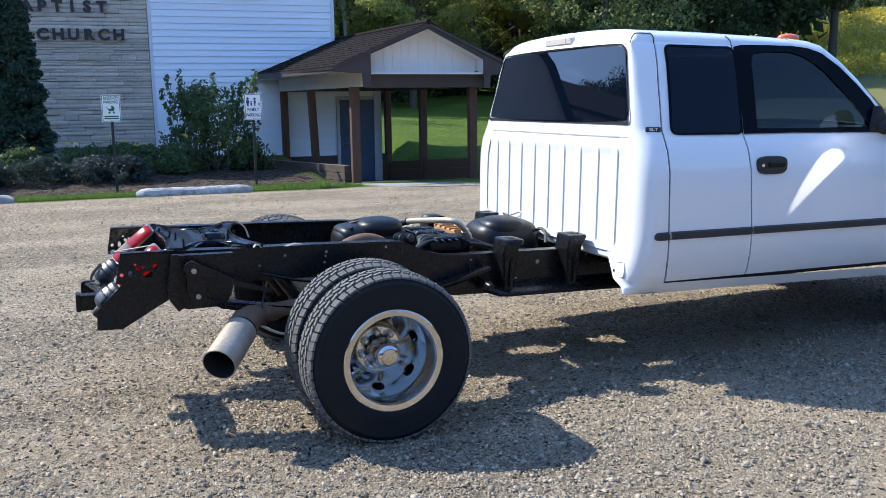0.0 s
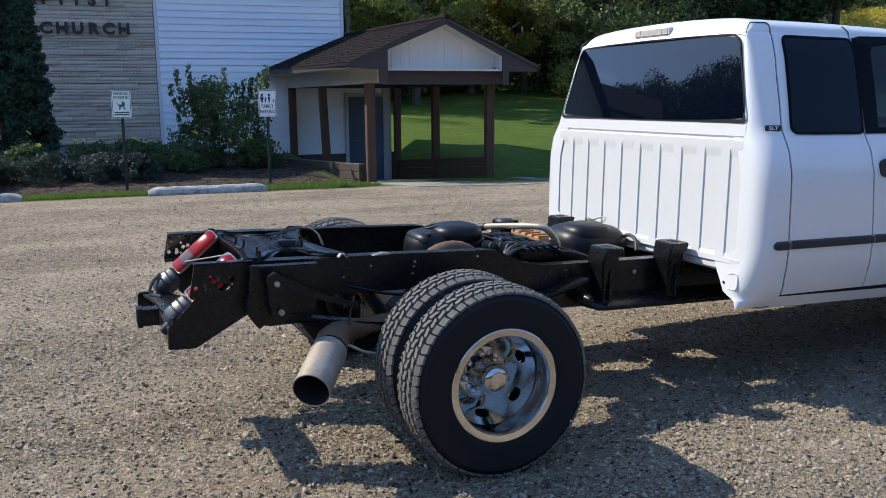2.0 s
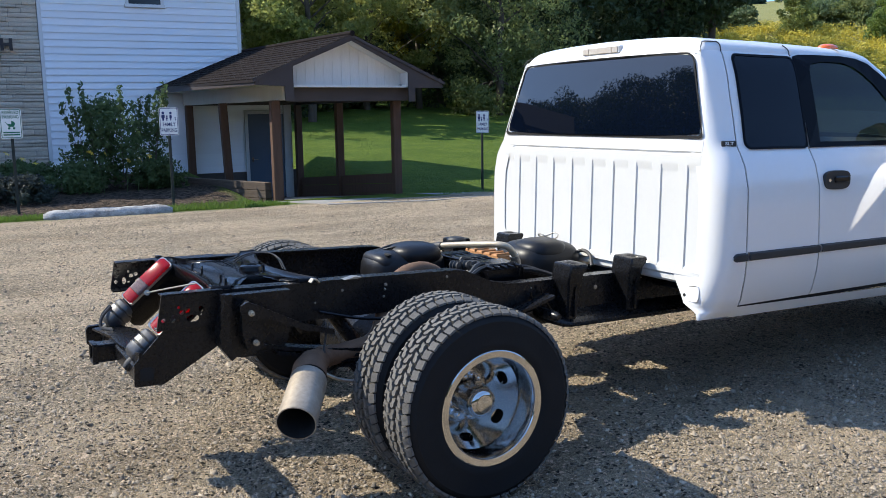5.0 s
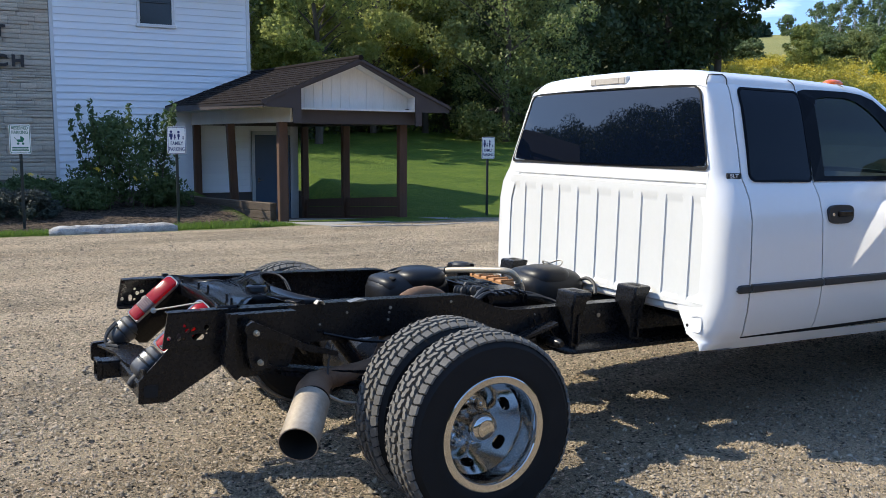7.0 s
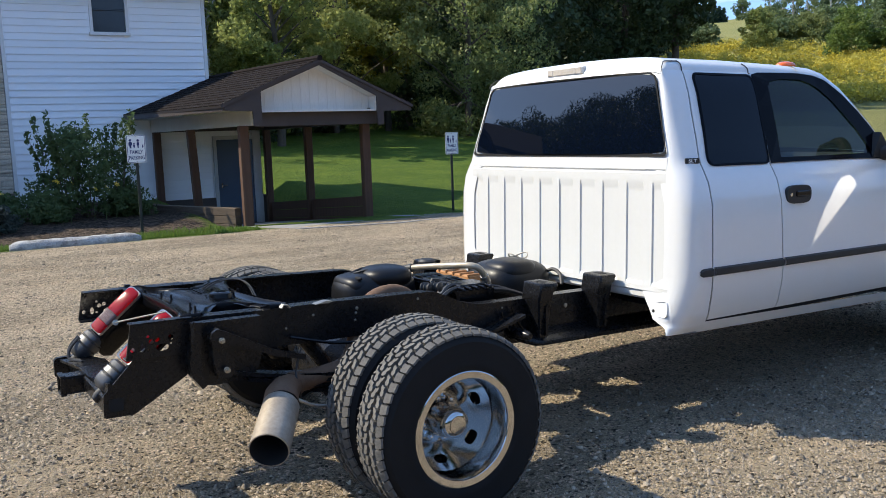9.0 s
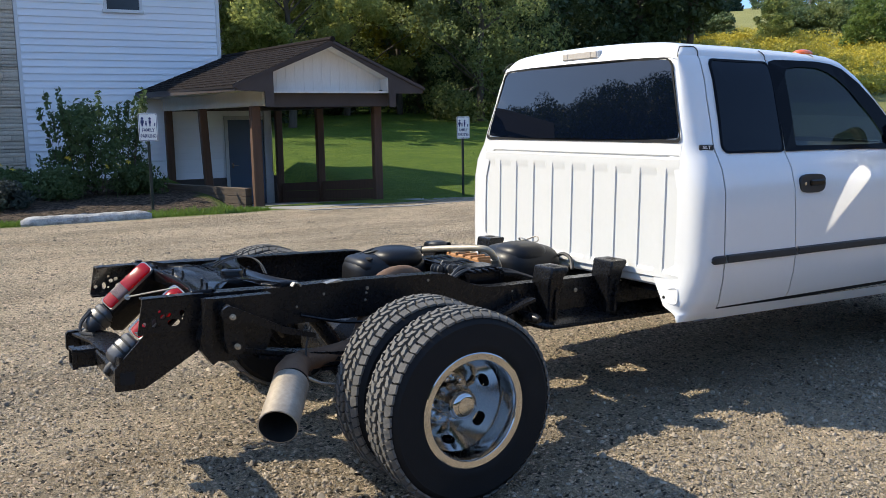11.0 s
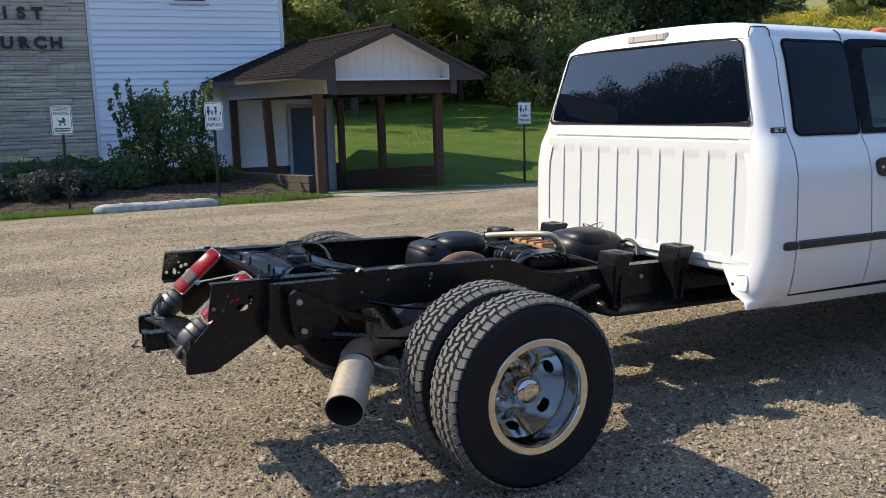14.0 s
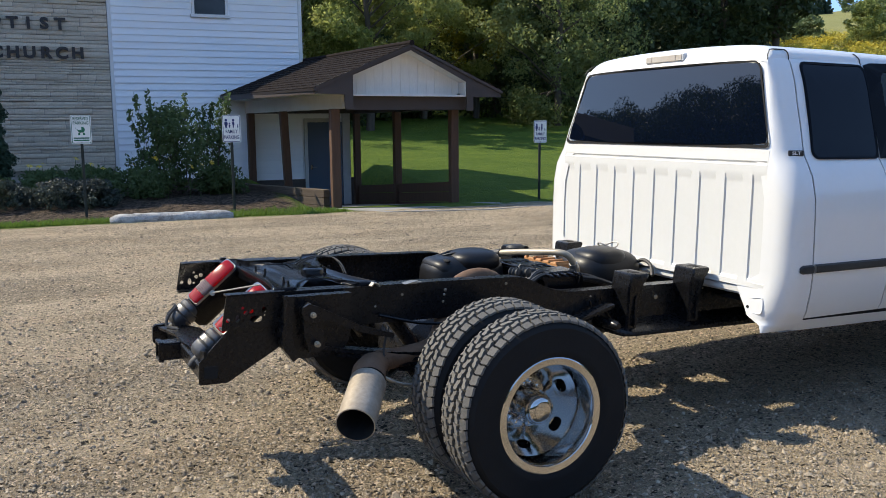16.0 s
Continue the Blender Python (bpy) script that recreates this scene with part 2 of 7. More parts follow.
SIGN_POST = surface("dark green steel post", (0.008, 0.014, 0.012), (0.018, 0.026, 0.022), 0.55)
BARK = surface("grey-brown bark", (0.045, 0.034, 0.026), (0.14, 0.115, 0.09), 0.95, scale=3, fine=22, relief=0.8, stretch=(2, 2, 0.4), dist=0.03)
PALE_BARK = surface("pale birch bark", (0.30, 0.28, 0.25), (0.52, 0.50, 0.46), 0.9, scale=3, fine=22, relief=0.5)
LEAF = leaf_material("broad green leaves", (0.09, 0.15, 0.04), (0.16, 0.23, 0.055), (0.2, 0.255, 0.06), 0.5)
LEAF_DARK = leaf_material("mid green leaves", (0.10, 0.15, 0.055), (0.23, 0.275, 0.10), (0.28, 0.29, 0.105), 0.52)
# darker copy of LEAF: the woods' shade is put into the colour
LEAF_SHADE = leaf_material("shade-darkened green leaves", (0.032, 0.058, 0.026), (0.068, 0.098, 0.04), (0.08, 0.105, 0.04), 0.35)
# lighter copy: front trees get their sunlit look from the colour
LEAF_BRIGHT = leaf_material("bright green leaves", (0.15, 0.20, 0.06), (0.37, 0.40, 0.13), (0.42, 0.42, 0.14), 0.62)
LEAF_YELLOW = leaf_material("yellowing leaves", (0.16, 0.17, 0.02), (0.28, 0.24, 0.02), (0.12, 0.15, 0.025))
LEAF_FAR = leaf_material("hazy far leaves", (0.09, 0.14, 0.065), (0.16, 0.21, 0.09), (0.19, 0.23, 0.10), 0.35)
NEEDLE = leaf_material("dark conifer needles", (0.022, 0.050, 0.032), (0.048, 0.085, 0.05), (0.04, 0.075, 0.045), 0.2)
SHRUB = leaf_material("shrub leaves", (0.065, 0.11, 0.042), (0.13, 0.18, 0.07), (0.10, 0.15, 0.06), 0.45)
LAVENDER = leaf_material("grey-green herb leaves", (0.035, 0.058, 0.04), (0.07, 0.092, 0.066), (0.065, 0.07, 0.08), 0.3)
GOLD_SHRUB = leaf_material("golden shrub leaves", (0.16, 0.17, 0.03), (0.27, 0.26, 0.05), (0.20, 0.20, 0.04), 0.4)
PETAL = leaf_material("yellow lily petals", (0.72, 0.46, 0.03), (0.80, 0.60, 0.08), (0.75, 0.55, 0.06), 0.3)
GRASS_BLADE = leaf_material("grass blades", (0.09, 0.17, 0.03), (0.17, 0.25, 0.04), (0.14, 0.21, 0.04), 0.4)
GOLDENROD = leaf_material("goldenrod heads", (0.46, 0.40, 0.07), (0.74, 0.58, 0.07), (0.38, 0.38, 0.10), 0.4)
PEBBLE, _nt, _bs = start("loose gravel stones")
_geo = _nt.nodes.new("ShaderNodeNewGeometry")
_grain = noise_tex(_nt, 160, 3, 0.6, coords(_nt))
_col = mix(_nt, mix(_nt, (0.05, 0.041, 0.031), (0.52, 0.425, 0.305), _geo.outputs["Random Per Island"]), (0.24, 0.20, 0.15), ramp(_nt, _grain.outputs[0], 0.35, 0.8))
_nt.links.new(_col, _bs.inputs["Base Color"])
_bs.inputs["Roughness"].default_value = 0.9


# ---- mesh helpers ----
FLARE = 0.0


class Geo:
    """Vertices and faces collected into one mesh."""

    def __init__(self):
        self.v, self.f = [], []

    def add(self, verts, faces):
        n = len(self.v)
        self.v += [tuple(p) for p in verts]
        self.f += [tuple(i + n for i in f) for f in faces]
        return self

    def box(self, x0, x1, y0, y1, z0, z1, c=0.0, m=None):
        c = min(c, (x1 - x0) * 0.45, (y1 - y0) * 0.45, (z1 - z0) * 0.45)
        if c <= 0:
            vs = [(x, y, z) for x in (x0, x1) for y in (y0, y1) for z in (z0, z1)]
            fs = [(0, 1, 3, 2), (4, 6, 7, 5), (0, 4, 5, 1), (2, 3, 7, 6), (0, 2, 6, 4), (1, 5, 7, 3)]
        else:
            vs, idx = [], {}
            for i, (x, sx) in enumerate(((x0, 1), (x1, -1))):
                for j, (y, sy) in enumerate(((y0, 1), (y1, -1))):
                    for k, (z, sz) in enumerate(((z0, 1), (z1, -1))):
                        idx[i, j, k] = len(vs)
                        vs += [(x, y + sy * c, z + sz * c), (x + sx * c, y, z + sz * c), (x + sx * c, y + sy * c, z)]
            q = lambda i, j, k, a: idx[i, j, k] + a
            fs = []
            for i in (0, 1):
                fs.append([q(i, 0, 0, 0), q(i, 0, 1, 0), q(i, 1, 1, 0), q(i, 1, 0, 0)][:: 1 if i == 0 else -1])
                fs.append([q(0, i, 0, 1), q(1, i, 0, 1), q(1, i, 1, 1), q(0, i, 1, 1)][:: 1 if i == 0 else -1])
                fs.append([q(0, 0, i, 2), q(0, 1, i, 2), q(1, 1, i, 2), q(1, 0, i, 2)][:: 1 if i == 0 else -1])
            for i in (0, 1):
                for j in (0, 1):
                    w = 1 if i == j else -1
                    fs.append([q(i, j, 0, 0), q(i, j, 0, 1), q(i, j, 1, 1), q(i, j, 1, 0)][::w])
                    fs.append([q(i, 0, j, 0), q(i, 1, j, 0), q(i, 1, j, 2), q(i, 0, j, 2)][::w])
                    fs.append([q(0, i, j, 1), q(0, i, j, 2), q(1, i, j, 2), q(1, i, j, 1)][::w])
                    for k in (0, 1):
                        fs.append([q(i, j, k, 0), q(i, j, k, 1), q(i, j, k, 2)])
        if m is not None:
            vs = [m @ Vector(p) for p in vs]
        return self.add(vs, fs)

    def prism(self, poly, axis, a, b, m=None):
        """A polygon in the two other axes, pulled along an axis from a to b."""
        n = len(poly)
        put = {"x": lambda p, w: (w, p[0], p[1]), "y": lambda p, w: (p[0], w, p[1]), "z": lambda p, w: (p[0], p[1], w)}[axis]
        vs = [put(p, a) for p in poly] + [put(p, b) for p in poly]
        if m is not None:
            vs = [m @ Vector(p) for p in vs]
        fs = [tuple(range(n)), tuple(range(2 * n - 1, n - 1, -1))] + [(i, n + i, n + (i + 1) % n, (i + 1) % n) for i in range(n)]
        return self.add(vs, fs)

    def tube(self, path, r, seg=12, caps=True):
        """A round tube along points; r one radius or one a point."""
        pts = [Vector(p) for p in path]
        if not isinstance(r, (list, tuple)) and len(pts) > 3:
            q = [2 * pts[0] - pts[1]] + pts + [2 * pts[-1] - pts[-2]]
            pts = [0.5 * (2 * q[i] + (q[i + 1] - q[i - 1]) * u + (2 * q[i - 1] - 5 * q[i] + 4 * q[i + 1] - q[i + 2]) * u * u + (3 * q[i] - q[i - 1] - 3 * q[i + 1] + q[i + 2]) * u**3) for i in range(1, len(q) - 2) for u in (0, 0.25, 0.5, 0.75)] + [pts[-1]]
        rs = r if isinstance(r, (list, tuple)) else [r] * len(pts)
        up, rings = None, []
        for i, p in enumerate(pts):
            d = (pts[min(i + 1, len(pts) - 1)] - pts[max(i - 1, 0)]).normalized()
            if up is None:
                up = d.orthogonal().normalized()
            up = (up - d * up.dot(d)).normalized()
            side = d.cross(up)
            rings.append([p + rs[i] * (math.cos(2 * math.pi * k / seg) * up + math.sin(2 * math.pi * k / seg) * side) for k in range(seg)])
        vs = [v for ring in rings for v in ring]
        fs = [(i * seg + k, i * seg + (k + 1) % seg, (i + 1) * seg + (k + 1) % seg, (i + 1) * seg + k) for i in range(len(pts) - 1) for k in range(seg)]
        if caps:
            fs += [tuple(range(seg))[::-1], tuple(range((len(pts) - 1) * seg, len(pts) * seg))]
        return self.add(vs, fs)

    def lathe(self, profile, seg=48, m=None, closed=False):
        """(radius, height) pairs turned round the z axis."""
        vs = [(r * math.cos(2 * math.pi * k / seg), r * math.sin(2 * math.pi * k / seg), h) for r, h in profile for k in range(seg)]
        n = len(profile)
        fs = [(i * seg + k, i * seg + (k + 1) % seg, (i + 1) % n * seg + (k + 1) % seg, (i + 1) % n * seg + k) for i in range(n if closed else n - 1) for k in range(seg)]
        if m is not None:
            vs = [m @ Vector(p) for p in vs]
        return self.add(vs, fs)

    def grid(self, rows, skip=None):
        """A sheet through rows of points."""
        w = len(rows[0])
        return self.add([p for row in rows for p in row], [(i * w + j, i * w + j + 1, (i + 1) * w + j + 1, (i + 1) * w + j) for i in range(len(rows) - 1) for j in range(w - 1) if not (skip and skip(i, j))])

    def mesh(self, name, mat, smooth=35, out=None):
        me = bpy.data.meshes.new(name)
        me.from_pydata([(x, y + FLARE * min(max((y - 0.70) / 0.15, 0), 1), z) for x, y, z in self.v] if FLARE else self.v, [], self.f)
        bm = bmesh.new()
        bm.from_mesh(me)
        bmesh.ops.recalc_face_normals(bm, faces=bm.faces[:])
        if out is not None and sum(f.normal.dot(f.calc_center_median() - Vector(out)) * f.calc_area() for f in bm.faces) < 0:
            bmesh.ops.reverse_faces(bm, faces=bm.faces[:])
        bm.to_mesh(me)
        bm.free()
        if mat:
            me.materials.append(mat)
        if smooth:
            me.shade_smooth()
            me.set_sharp_from_angle(angle=radians(smooth))
        me.update()
        return me


def part(name, geo, mat, parent, label="", m=None, smooth=35):
    ob = new(name, geo.mesh(name, mat, smooth) if isinstance(geo, Geo) else geo)
    ob.parent = parent
    if m is not None:
        ob.matrix_local = m
    return tagged(ob, label)


def thing(name, label, category, m=None, group="", kind=""):
    ob = new(name)
    ob.empty_display_size = 0.1
    if m is not None:
        ob.matrix_world = m
    return tagged(ob, label, category, group, kind)


def solid(name, geo, mat, label, category, m=None, group="", kind="", smooth=35):
    ob = new(name, geo.mesh(name, mat, smooth) if isinstance(geo, Geo) else geo)
    if m is not None:
        ob.matrix_world = m
    return tagged(ob, label, category, group, kind)


def quick_mesh(name, verts, faces, mat, smooth=False):
    """A large mesh from arrays; every face has the same number of corners."""
    me = bpy.data.meshes.new(name)
    n, k = len(faces), faces.shape[1]
    me.vertices.add(len(verts))
    me.vertices.foreach_set("co", np.ascontiguousarray(verts, np.float32).ravel())
    me.loops.add(n * k)
    me.loops.foreach_set("vertex_index", np.ascontiguousarray(faces, np.int32).ravel())
    me.polygons.add(n)
    me.polygons.foreach_set("loop_start", np.arange(0, n * k, k, dtype=np.int32))
    if mat:
        me.materials.append(mat)
    me.update(calc_edges=True)
    if smooth:
        me.shade_smooth()
    return me


# ---- the ground: one sheet from the lot to the hill ----
def ease(v, a, b):
    t = np.clip((v - a) / (b - a), 0, 1)
    return t * t * (3 - 2 * t)


def height(x, y):
    x, y = np.asarray(x, float), np.asarray(y, float)
    s = np.clip(y - 17.0, 0, 120)
    lawn = -0.22 * ease(y, 14.6, 17.2) + 0.068 * s + 0.00034 * s**2
    lawn = lawn + 0.015 * np.clip(x - 14, 0, None) * ease(y, 14, 24) + 0.0003 * np.clip(x - 30, 0, 60) * np.clip(y - 10, 0, 60)
    lawn = np.where(lawn > 1.5, 1.5 + 0.86 * (lawn - 1.5), lawn)
    bed = 0.16 * ease(y, 15.6, 18.0) - 0.05 * ease(y, 14.4, 15.4)
    porch = -0.07 - 0.64 * ease(y, 15.6, 22.4)
    w_bed = 1 - ease(x, 3.6, 4.35)
    w_porch = ease(x, 3.9, 4.4) * (1 - ease(x, 6.9, 7.8))
    base = np.where(y > 14.3, bed * w_bed + lawn * (1 - w_bed), 0.0)
    base = base * (1 - w_porch) + np.where(y > 14.3, porch, 0.0) * w_porch * ease(y, 14.3, 16.5) + base * w_porch * (1 - ease(y, 14.3, 16.5))
    far_left = ease(-x, 12, 60) * 0.05 * np.clip(-x - 12, 0, 200) * 0.8
    behind = 0.05 * np.clip(-y - 30, 0, 200) * ease(-y, 30, 60)
    # the long hill beyond the cab, rising to a crest
    r, az = np.hypot(x, y), np.degrees(np.arctan2(x, y))
    slope = np.tan(np.radians(np.interp(r, [40, 60, 85, 100, 125, 150, 190, 260], [0.6, 1.1, 3.0, 4.3, 5.4, 6.1, 6.25, 5.0])))
    hill = 1.44 + np.minimum(r, 260) * slope
    w = ease(az, 37, 43.5) * (1 - ease(az, 70, 98)) * ease(r, 46, 66)
    base = base * (1 - w) + hill * w
    return base + far_left + behind


def ground_sheet():
    xs = np.unique(np.concatenate([np.linspace(-900, -60, 22), np.linspace(-60, -8, 27), np.arange(-8, -2.6, 0.3), np.arange(-2.6, 6.6, 0.032), np.arange(6.6, 14, 0.3), np.linspace(14, 60, 40), np.linspace(60, 200, 50), np.linspace(200, 900, 24)]).round(3))
    ys = np.unique(np.concatenate([np.linspace(-900, -40, 20), np.linspace(-40, 0, 20), np.arange(0, 2, 0.25), np.arange(2, 8.2, 0.032), np.arange(8.2, 13, 0.3), np.arange(13, 26, 0.25), np.linspace(26, 80, 45), np.linspace(80, 200, 40), np.linspace(200, 900, 24)]).round(3))
    gx, gy = np.meshgrid(xs, ys)
    gz = height(gx, gy)
    gz = gz + np.where((gy > 26) & (gx > 7), 0.12 * np.sin(gx * 0.31) * np.cos(gy * 0.23), 0)
    # lumps of loose gravel on the near lot
    rg = np.random.default_rng(21)
    rough = rg.normal(0, 1, gx.shape)
    soft = rg.normal(0, 1, gx.shape)
    for axis in (0, 1):
        soft = sum(np.roll(soft, k, axis) for k in range(-2, 3)) / 5
    broad = 0.5 * np.sin(gx * 2.1 + 1.5 * np.sin(gy * 1.7)) + 0.5 * np.sin(gy * 3.3 + gx * 0.9)
    near = ease(gx, -2.6, -2.2) * (1 - ease(gx, 6.0, 6.6)) * ease(gy, 2.0, 2.3) * (1 - ease(gy, 7.4, 8.2))
    gz = gz + near * (0.0045 * rough * (1 + 0.4 * broad) + 0.009 * soft + 0.003 * broad - 0.005)
    verts = np.stack([gx, gy, gz], -1).reshape(-1, 3)
    w = len(xs)
    i, j = np.meshgrid(np.arange(len(ys) - 1), np.arange(w - 1), indexing="ij")
    a = (i * w + j).ravel()
    return quick_mesh("ground", verts, np.stack([a, a + 1, a + w + 1, a + w], -1), None, True)


def ground_material():
    m, nt, bs = start("gravel lot and lawn")
    pos = coords(nt, world_space=True)
    sep = nt.nodes.new("ShaderNodeSeparateXYZ")
    nt.links.new(pos, sep.inputs[0])
    wob = noise_tex(nt, 1.1, 5, 0.6, pos)

    def math_node(op, a, b):
        n = nt.nodes.new("ShaderNodeMath")
        n.operation = op
        for k, v in enumerate((a, b)):
            if isinstance(v, (int, float)):
                n.inputs[k].default_value = v
            else:
                nt.links.new(v, n.inputs[k])
        return n.outputs[0]

    edge = math_node("MULTIPLY_ADD", wob.outputs[0], 0.9)
    nt.links.new(sep.outputs["Y"], edge.node.inputs[2])
    grass = ramp(nt, edge, 15.25, 15.6)
    # gravel: pale worn patches, stones and dust
    patch, dirt = noise_tex(nt, 0.45, 6, 0.62, pos), noise_tex(nt, 2.6, 5, 0.6, pos)
    grit, pebbles = noise_tex(nt, 150, 6, 0.75, pos), noise_tex(nt, 85, vec=pos, kind="voronoi")
    chips = chip(nt, 210, pos)
    tone = mix(nt, (0.22, 0.175, 0.122), (0.62, 0.485, 0.33), ramp(nt, patch.outputs[0], 0.39, 0.63))
    tone = mix(nt, tone, (0.54, 0.41, 0.27), ramp(nt, dirt.outputs[0], 0.52, 0.75))
    tone = mix(nt, tone, (0.185, 0.143, 0.095), ramp(nt, noise_tex(nt, 7.5, 6, 0.72, pos).outputs[0], 0.50, 0.66))
    tone = mix(nt, tone, mix(nt, (0.105, 0.084, 0.057), (0.82, 0.66, 0.445), chip(nt, 30, pos)), 0.50)
    stone = mix(nt, tone, mix(nt, (0.012, 0.010, 0.007), (0.95, 0.78, 0.54), chips), 0.42)
    stone = mix(nt, stone, mix(nt, (0.036, 0.029, 0.020), (0.85, 0.69, 0.47), chip(nt, 95, pos)), 0.42)
    stone = mix(nt, stone, (0.05, 0.041, 0.031), ramp(nt, grit.outputs[0], 0.56, 0.64))
    stone = mix(nt, stone, (0.74, 0.625, 0.455), ramp(nt, noise_tex(nt, 110, 5, 0.8, pos).outputs[0], 0.60, 0.68))
    streak = noise_tex(nt, 1.3, 5, 0.65, coords(nt, (0.4, 1.5, 1), True))
    worn = noise_tex(nt, 0.7, 5, 0.6, coords(nt, (0.6, 1.3, 1), True))
    stone = mix(nt, stone, (0.50, 0.345, 0.205), math_node("MULTIPLY", ramp(nt, streak.outputs[0], 0.48, 0.70), 0.42))
    stone = mix(nt, stone, (0.11, 0.085, 0.06), math_node("MULTIPLY", ramp(nt, worn.outputs[0], 0.50, 0.38), 0.24))
    stone = mix(nt, stone, (0.78, 0.61, 0.415), math_node("MULTIPLY", ramp(nt, worn.outputs[0], 0.46, 0.66), 0.55))
    pick = chip(nt, 72, pos)
    stone = mix(nt, mix(nt, stone, (0.06, 0.05, 0.038), ramp(nt, pick, 0.13, 0.06)), (0.80, 0.625, 0.45), ramp(nt, pick, 0.87, 0.92))
    # lawn and mulch
    g1, g2 = noise_tex(nt, 0.8, 5, 0.6, pos), noise_tex(nt, 38, 4, 0.7, pos)
    lawn = mix(nt, mix(nt, (0.10, 0.165, 0.020), (0.19, 0.255, 0.032), ramp(nt, g1.outputs[0], 0.3, 0.7)), (0.04, 0.085, 0.012), ramp(nt, g2.outputs[0], 0.48, 0.70))
    lawn = mix(nt, lawn, (0.075, 0.14, 0.016), ramp(nt, noise_tex(nt, 7, 6, 0.75, pos).outputs[0], 0.46, 0.66))
    slant = math_node("MULTIPLY_ADD", sep.outputs["Y"], -0.66)
    nt.links.new(sep.outputs["X"], slant.node.inputs[2])
    fieldmask = math_node("MULTIPLY", ramp(nt, slant, 0.0, 4.0), ramp(nt, sep.outputs["X"], 12, 18))
    lawn = mix(nt, lawn, mix(nt, (0.19, 0.205, 0.07), (0.33, 0.30, 0.11), noise_tex(nt, 0.12, 5, 0.7, pos).outputs[0]), fieldmask)
    chipsn = chip(nt, 20, pos)
    mulch = mix(nt, mix(nt, (0.03, 0.022, 0.016), (0.27, 0.195, 0.14), ramp(nt, chipsn, 0.15, 1.1)), (0.05, 0.04, 0.03), ramp(nt, noise_tex(nt, 60, 4, 0.7, pos).outputs[0], 0.4, 0.7))
    mx = math_node("MULTIPLY_ADD", wob.outputs[0], 1.0)
    nt.links.new(sep.outputs["X"], mx.node.inputs[2])
    inbed = math_node("MULTIPLY", ramp(nt, edge, 15.85, 16.1), math_node("SUBTRACT", 1.0, ramp(nt, mx, 4.0, 4.3)))
    col = mix(nt, stone, mix(nt, lawn, mulch, inbed), grass)
    nt.links.new(col, bs.inputs["Base Color"])
    bs.inputs["Roughness"].default_value = 0.95
    bs.inputs["Specular IOR Level"].default_value = 0.2
    hsum = math_node("MULTIPLY_ADD", pebbles.outputs["Distance"], -0.8)
    nt.links.new(math_node("MULTIPLY", grit.outputs[0], 1.3), hsum.node.inputs[2])
    lumps = noise_tex(nt, 16, 7, 0.7, pos)
    hall = math_node("MULTIPLY_ADD", lumps.outputs[0], 1.5)
    nt.links.new(hsum, hall.node.inputs[2])
    bump(nt, bs, hall, 1.0, 0.036)
    return m


ground = ground_sheet()
ground.materials.append(ground_material())
solid("ground", ground, None, "gravel parking lot running into mown lawn and a hill", "ground", kind="structure")


def scatter(rg, n, power):
    """Places over the lot in front of the truck and round it, thinning with distance and gathering in drifts."""
    y = 2.3 + 12.0 * rg.uniform(0, 1, n) ** power
    x = -0.2 + y * rg.uniform(-0.28, 1.22, n)
    drift = np.sin(x * 1.7 + 2 * np.sin(y * 1.1)) * np.sin(y * 2.3 + x * 0.6) + 0.5 * np.sin(x * 5.1 + y * 3.7)
    keep = rg.uniform(-1.5, 1.2, n) < drift + 0.55
    return x[keep], y[keep]


def strewn(rg, x, y, s, base, faces, jitter):
    n, k = len(x), len(base)
    v = base[None] * rg.uniform(0.6, 1.25, (n, k, 1)) + rg.normal(0, jitter, (n, k, 3))
    v[..., 2] *= rg.uniform(0.5, 1.1, (n, 1))
    a = rg.uniform(0, math.tau, n)
    c, d = np.cos(a)[:, None], np.sin(a)[:, None]
    v = np.stack([v[..., 0] * c - v[..., 1] * d, v[..., 0] * d + v[..., 1] * c, v[..., 2]], -1) * s[:, None, None]
    v += np.stack([x, y, s * 0.15], -1)[:, None, :]
    return v.reshape(-1, 3), (np.arange(n)[:, None, None] * k + np.array(faces)[None]).reshape(-1, len(faces[0]))


def loose_stones():
    """Angular crushed stones of one to three centimetres."""
    rg = np.random.default_rng(4)
    x, y = scatter(rg, 52000, 1.6)
    s = np.clip(rg.lognormal(math.log(0.0056), 0.45, len(x)), 0.003, 0.016) * (1 + 0.05 * y)
    base = np.array([[1, 0, -0.3], [0, 1, -0.3], [-1, 0, -0.3], [0, -1, -0.3], [0.55, 0.1, 0.42], [-0.1, 0.7, 0.5], [-0.62, -0.1, 0.3], [0.1, -0.5, 0.5]])
    v, f = strewn(rg, x, y, s, base, [[0, 1, 5, 4], [1, 2, 6, 5], [2, 3, 7, 6], [3, 0, 4, 7], [4, 5, 6, 7]], 0.16)
    return quick_mesh("gravel", v, f, PEBBLE)


def stone_chips():
    """Small sharp chips between the stones."""
    rg = np.random.default_rng(14)
    x, y = scatter(rg, 215000, 1.75)
    s = rg.uniform(0.0022, 0.0052, len(x)) * (1 + 0.06 * y)
    base = np.array([[1, 0, -0.3], [-0.6, 0.8, -0.3], [-0.5, -0.85, -0.3], [0, 0, 0.65]])
    v, f = strewn(rg, x, y, s, base, [[0, 1, 3], [1, 2, 3], [2, 0, 3]], 0.2)
    return quick_mesh("stone_chips", v, f, PEBBLE)


solid("stone_chips", stone_chips(), PEBBLE, "fine sharp gravel chips between the stones", "gravel", kind="stuff")
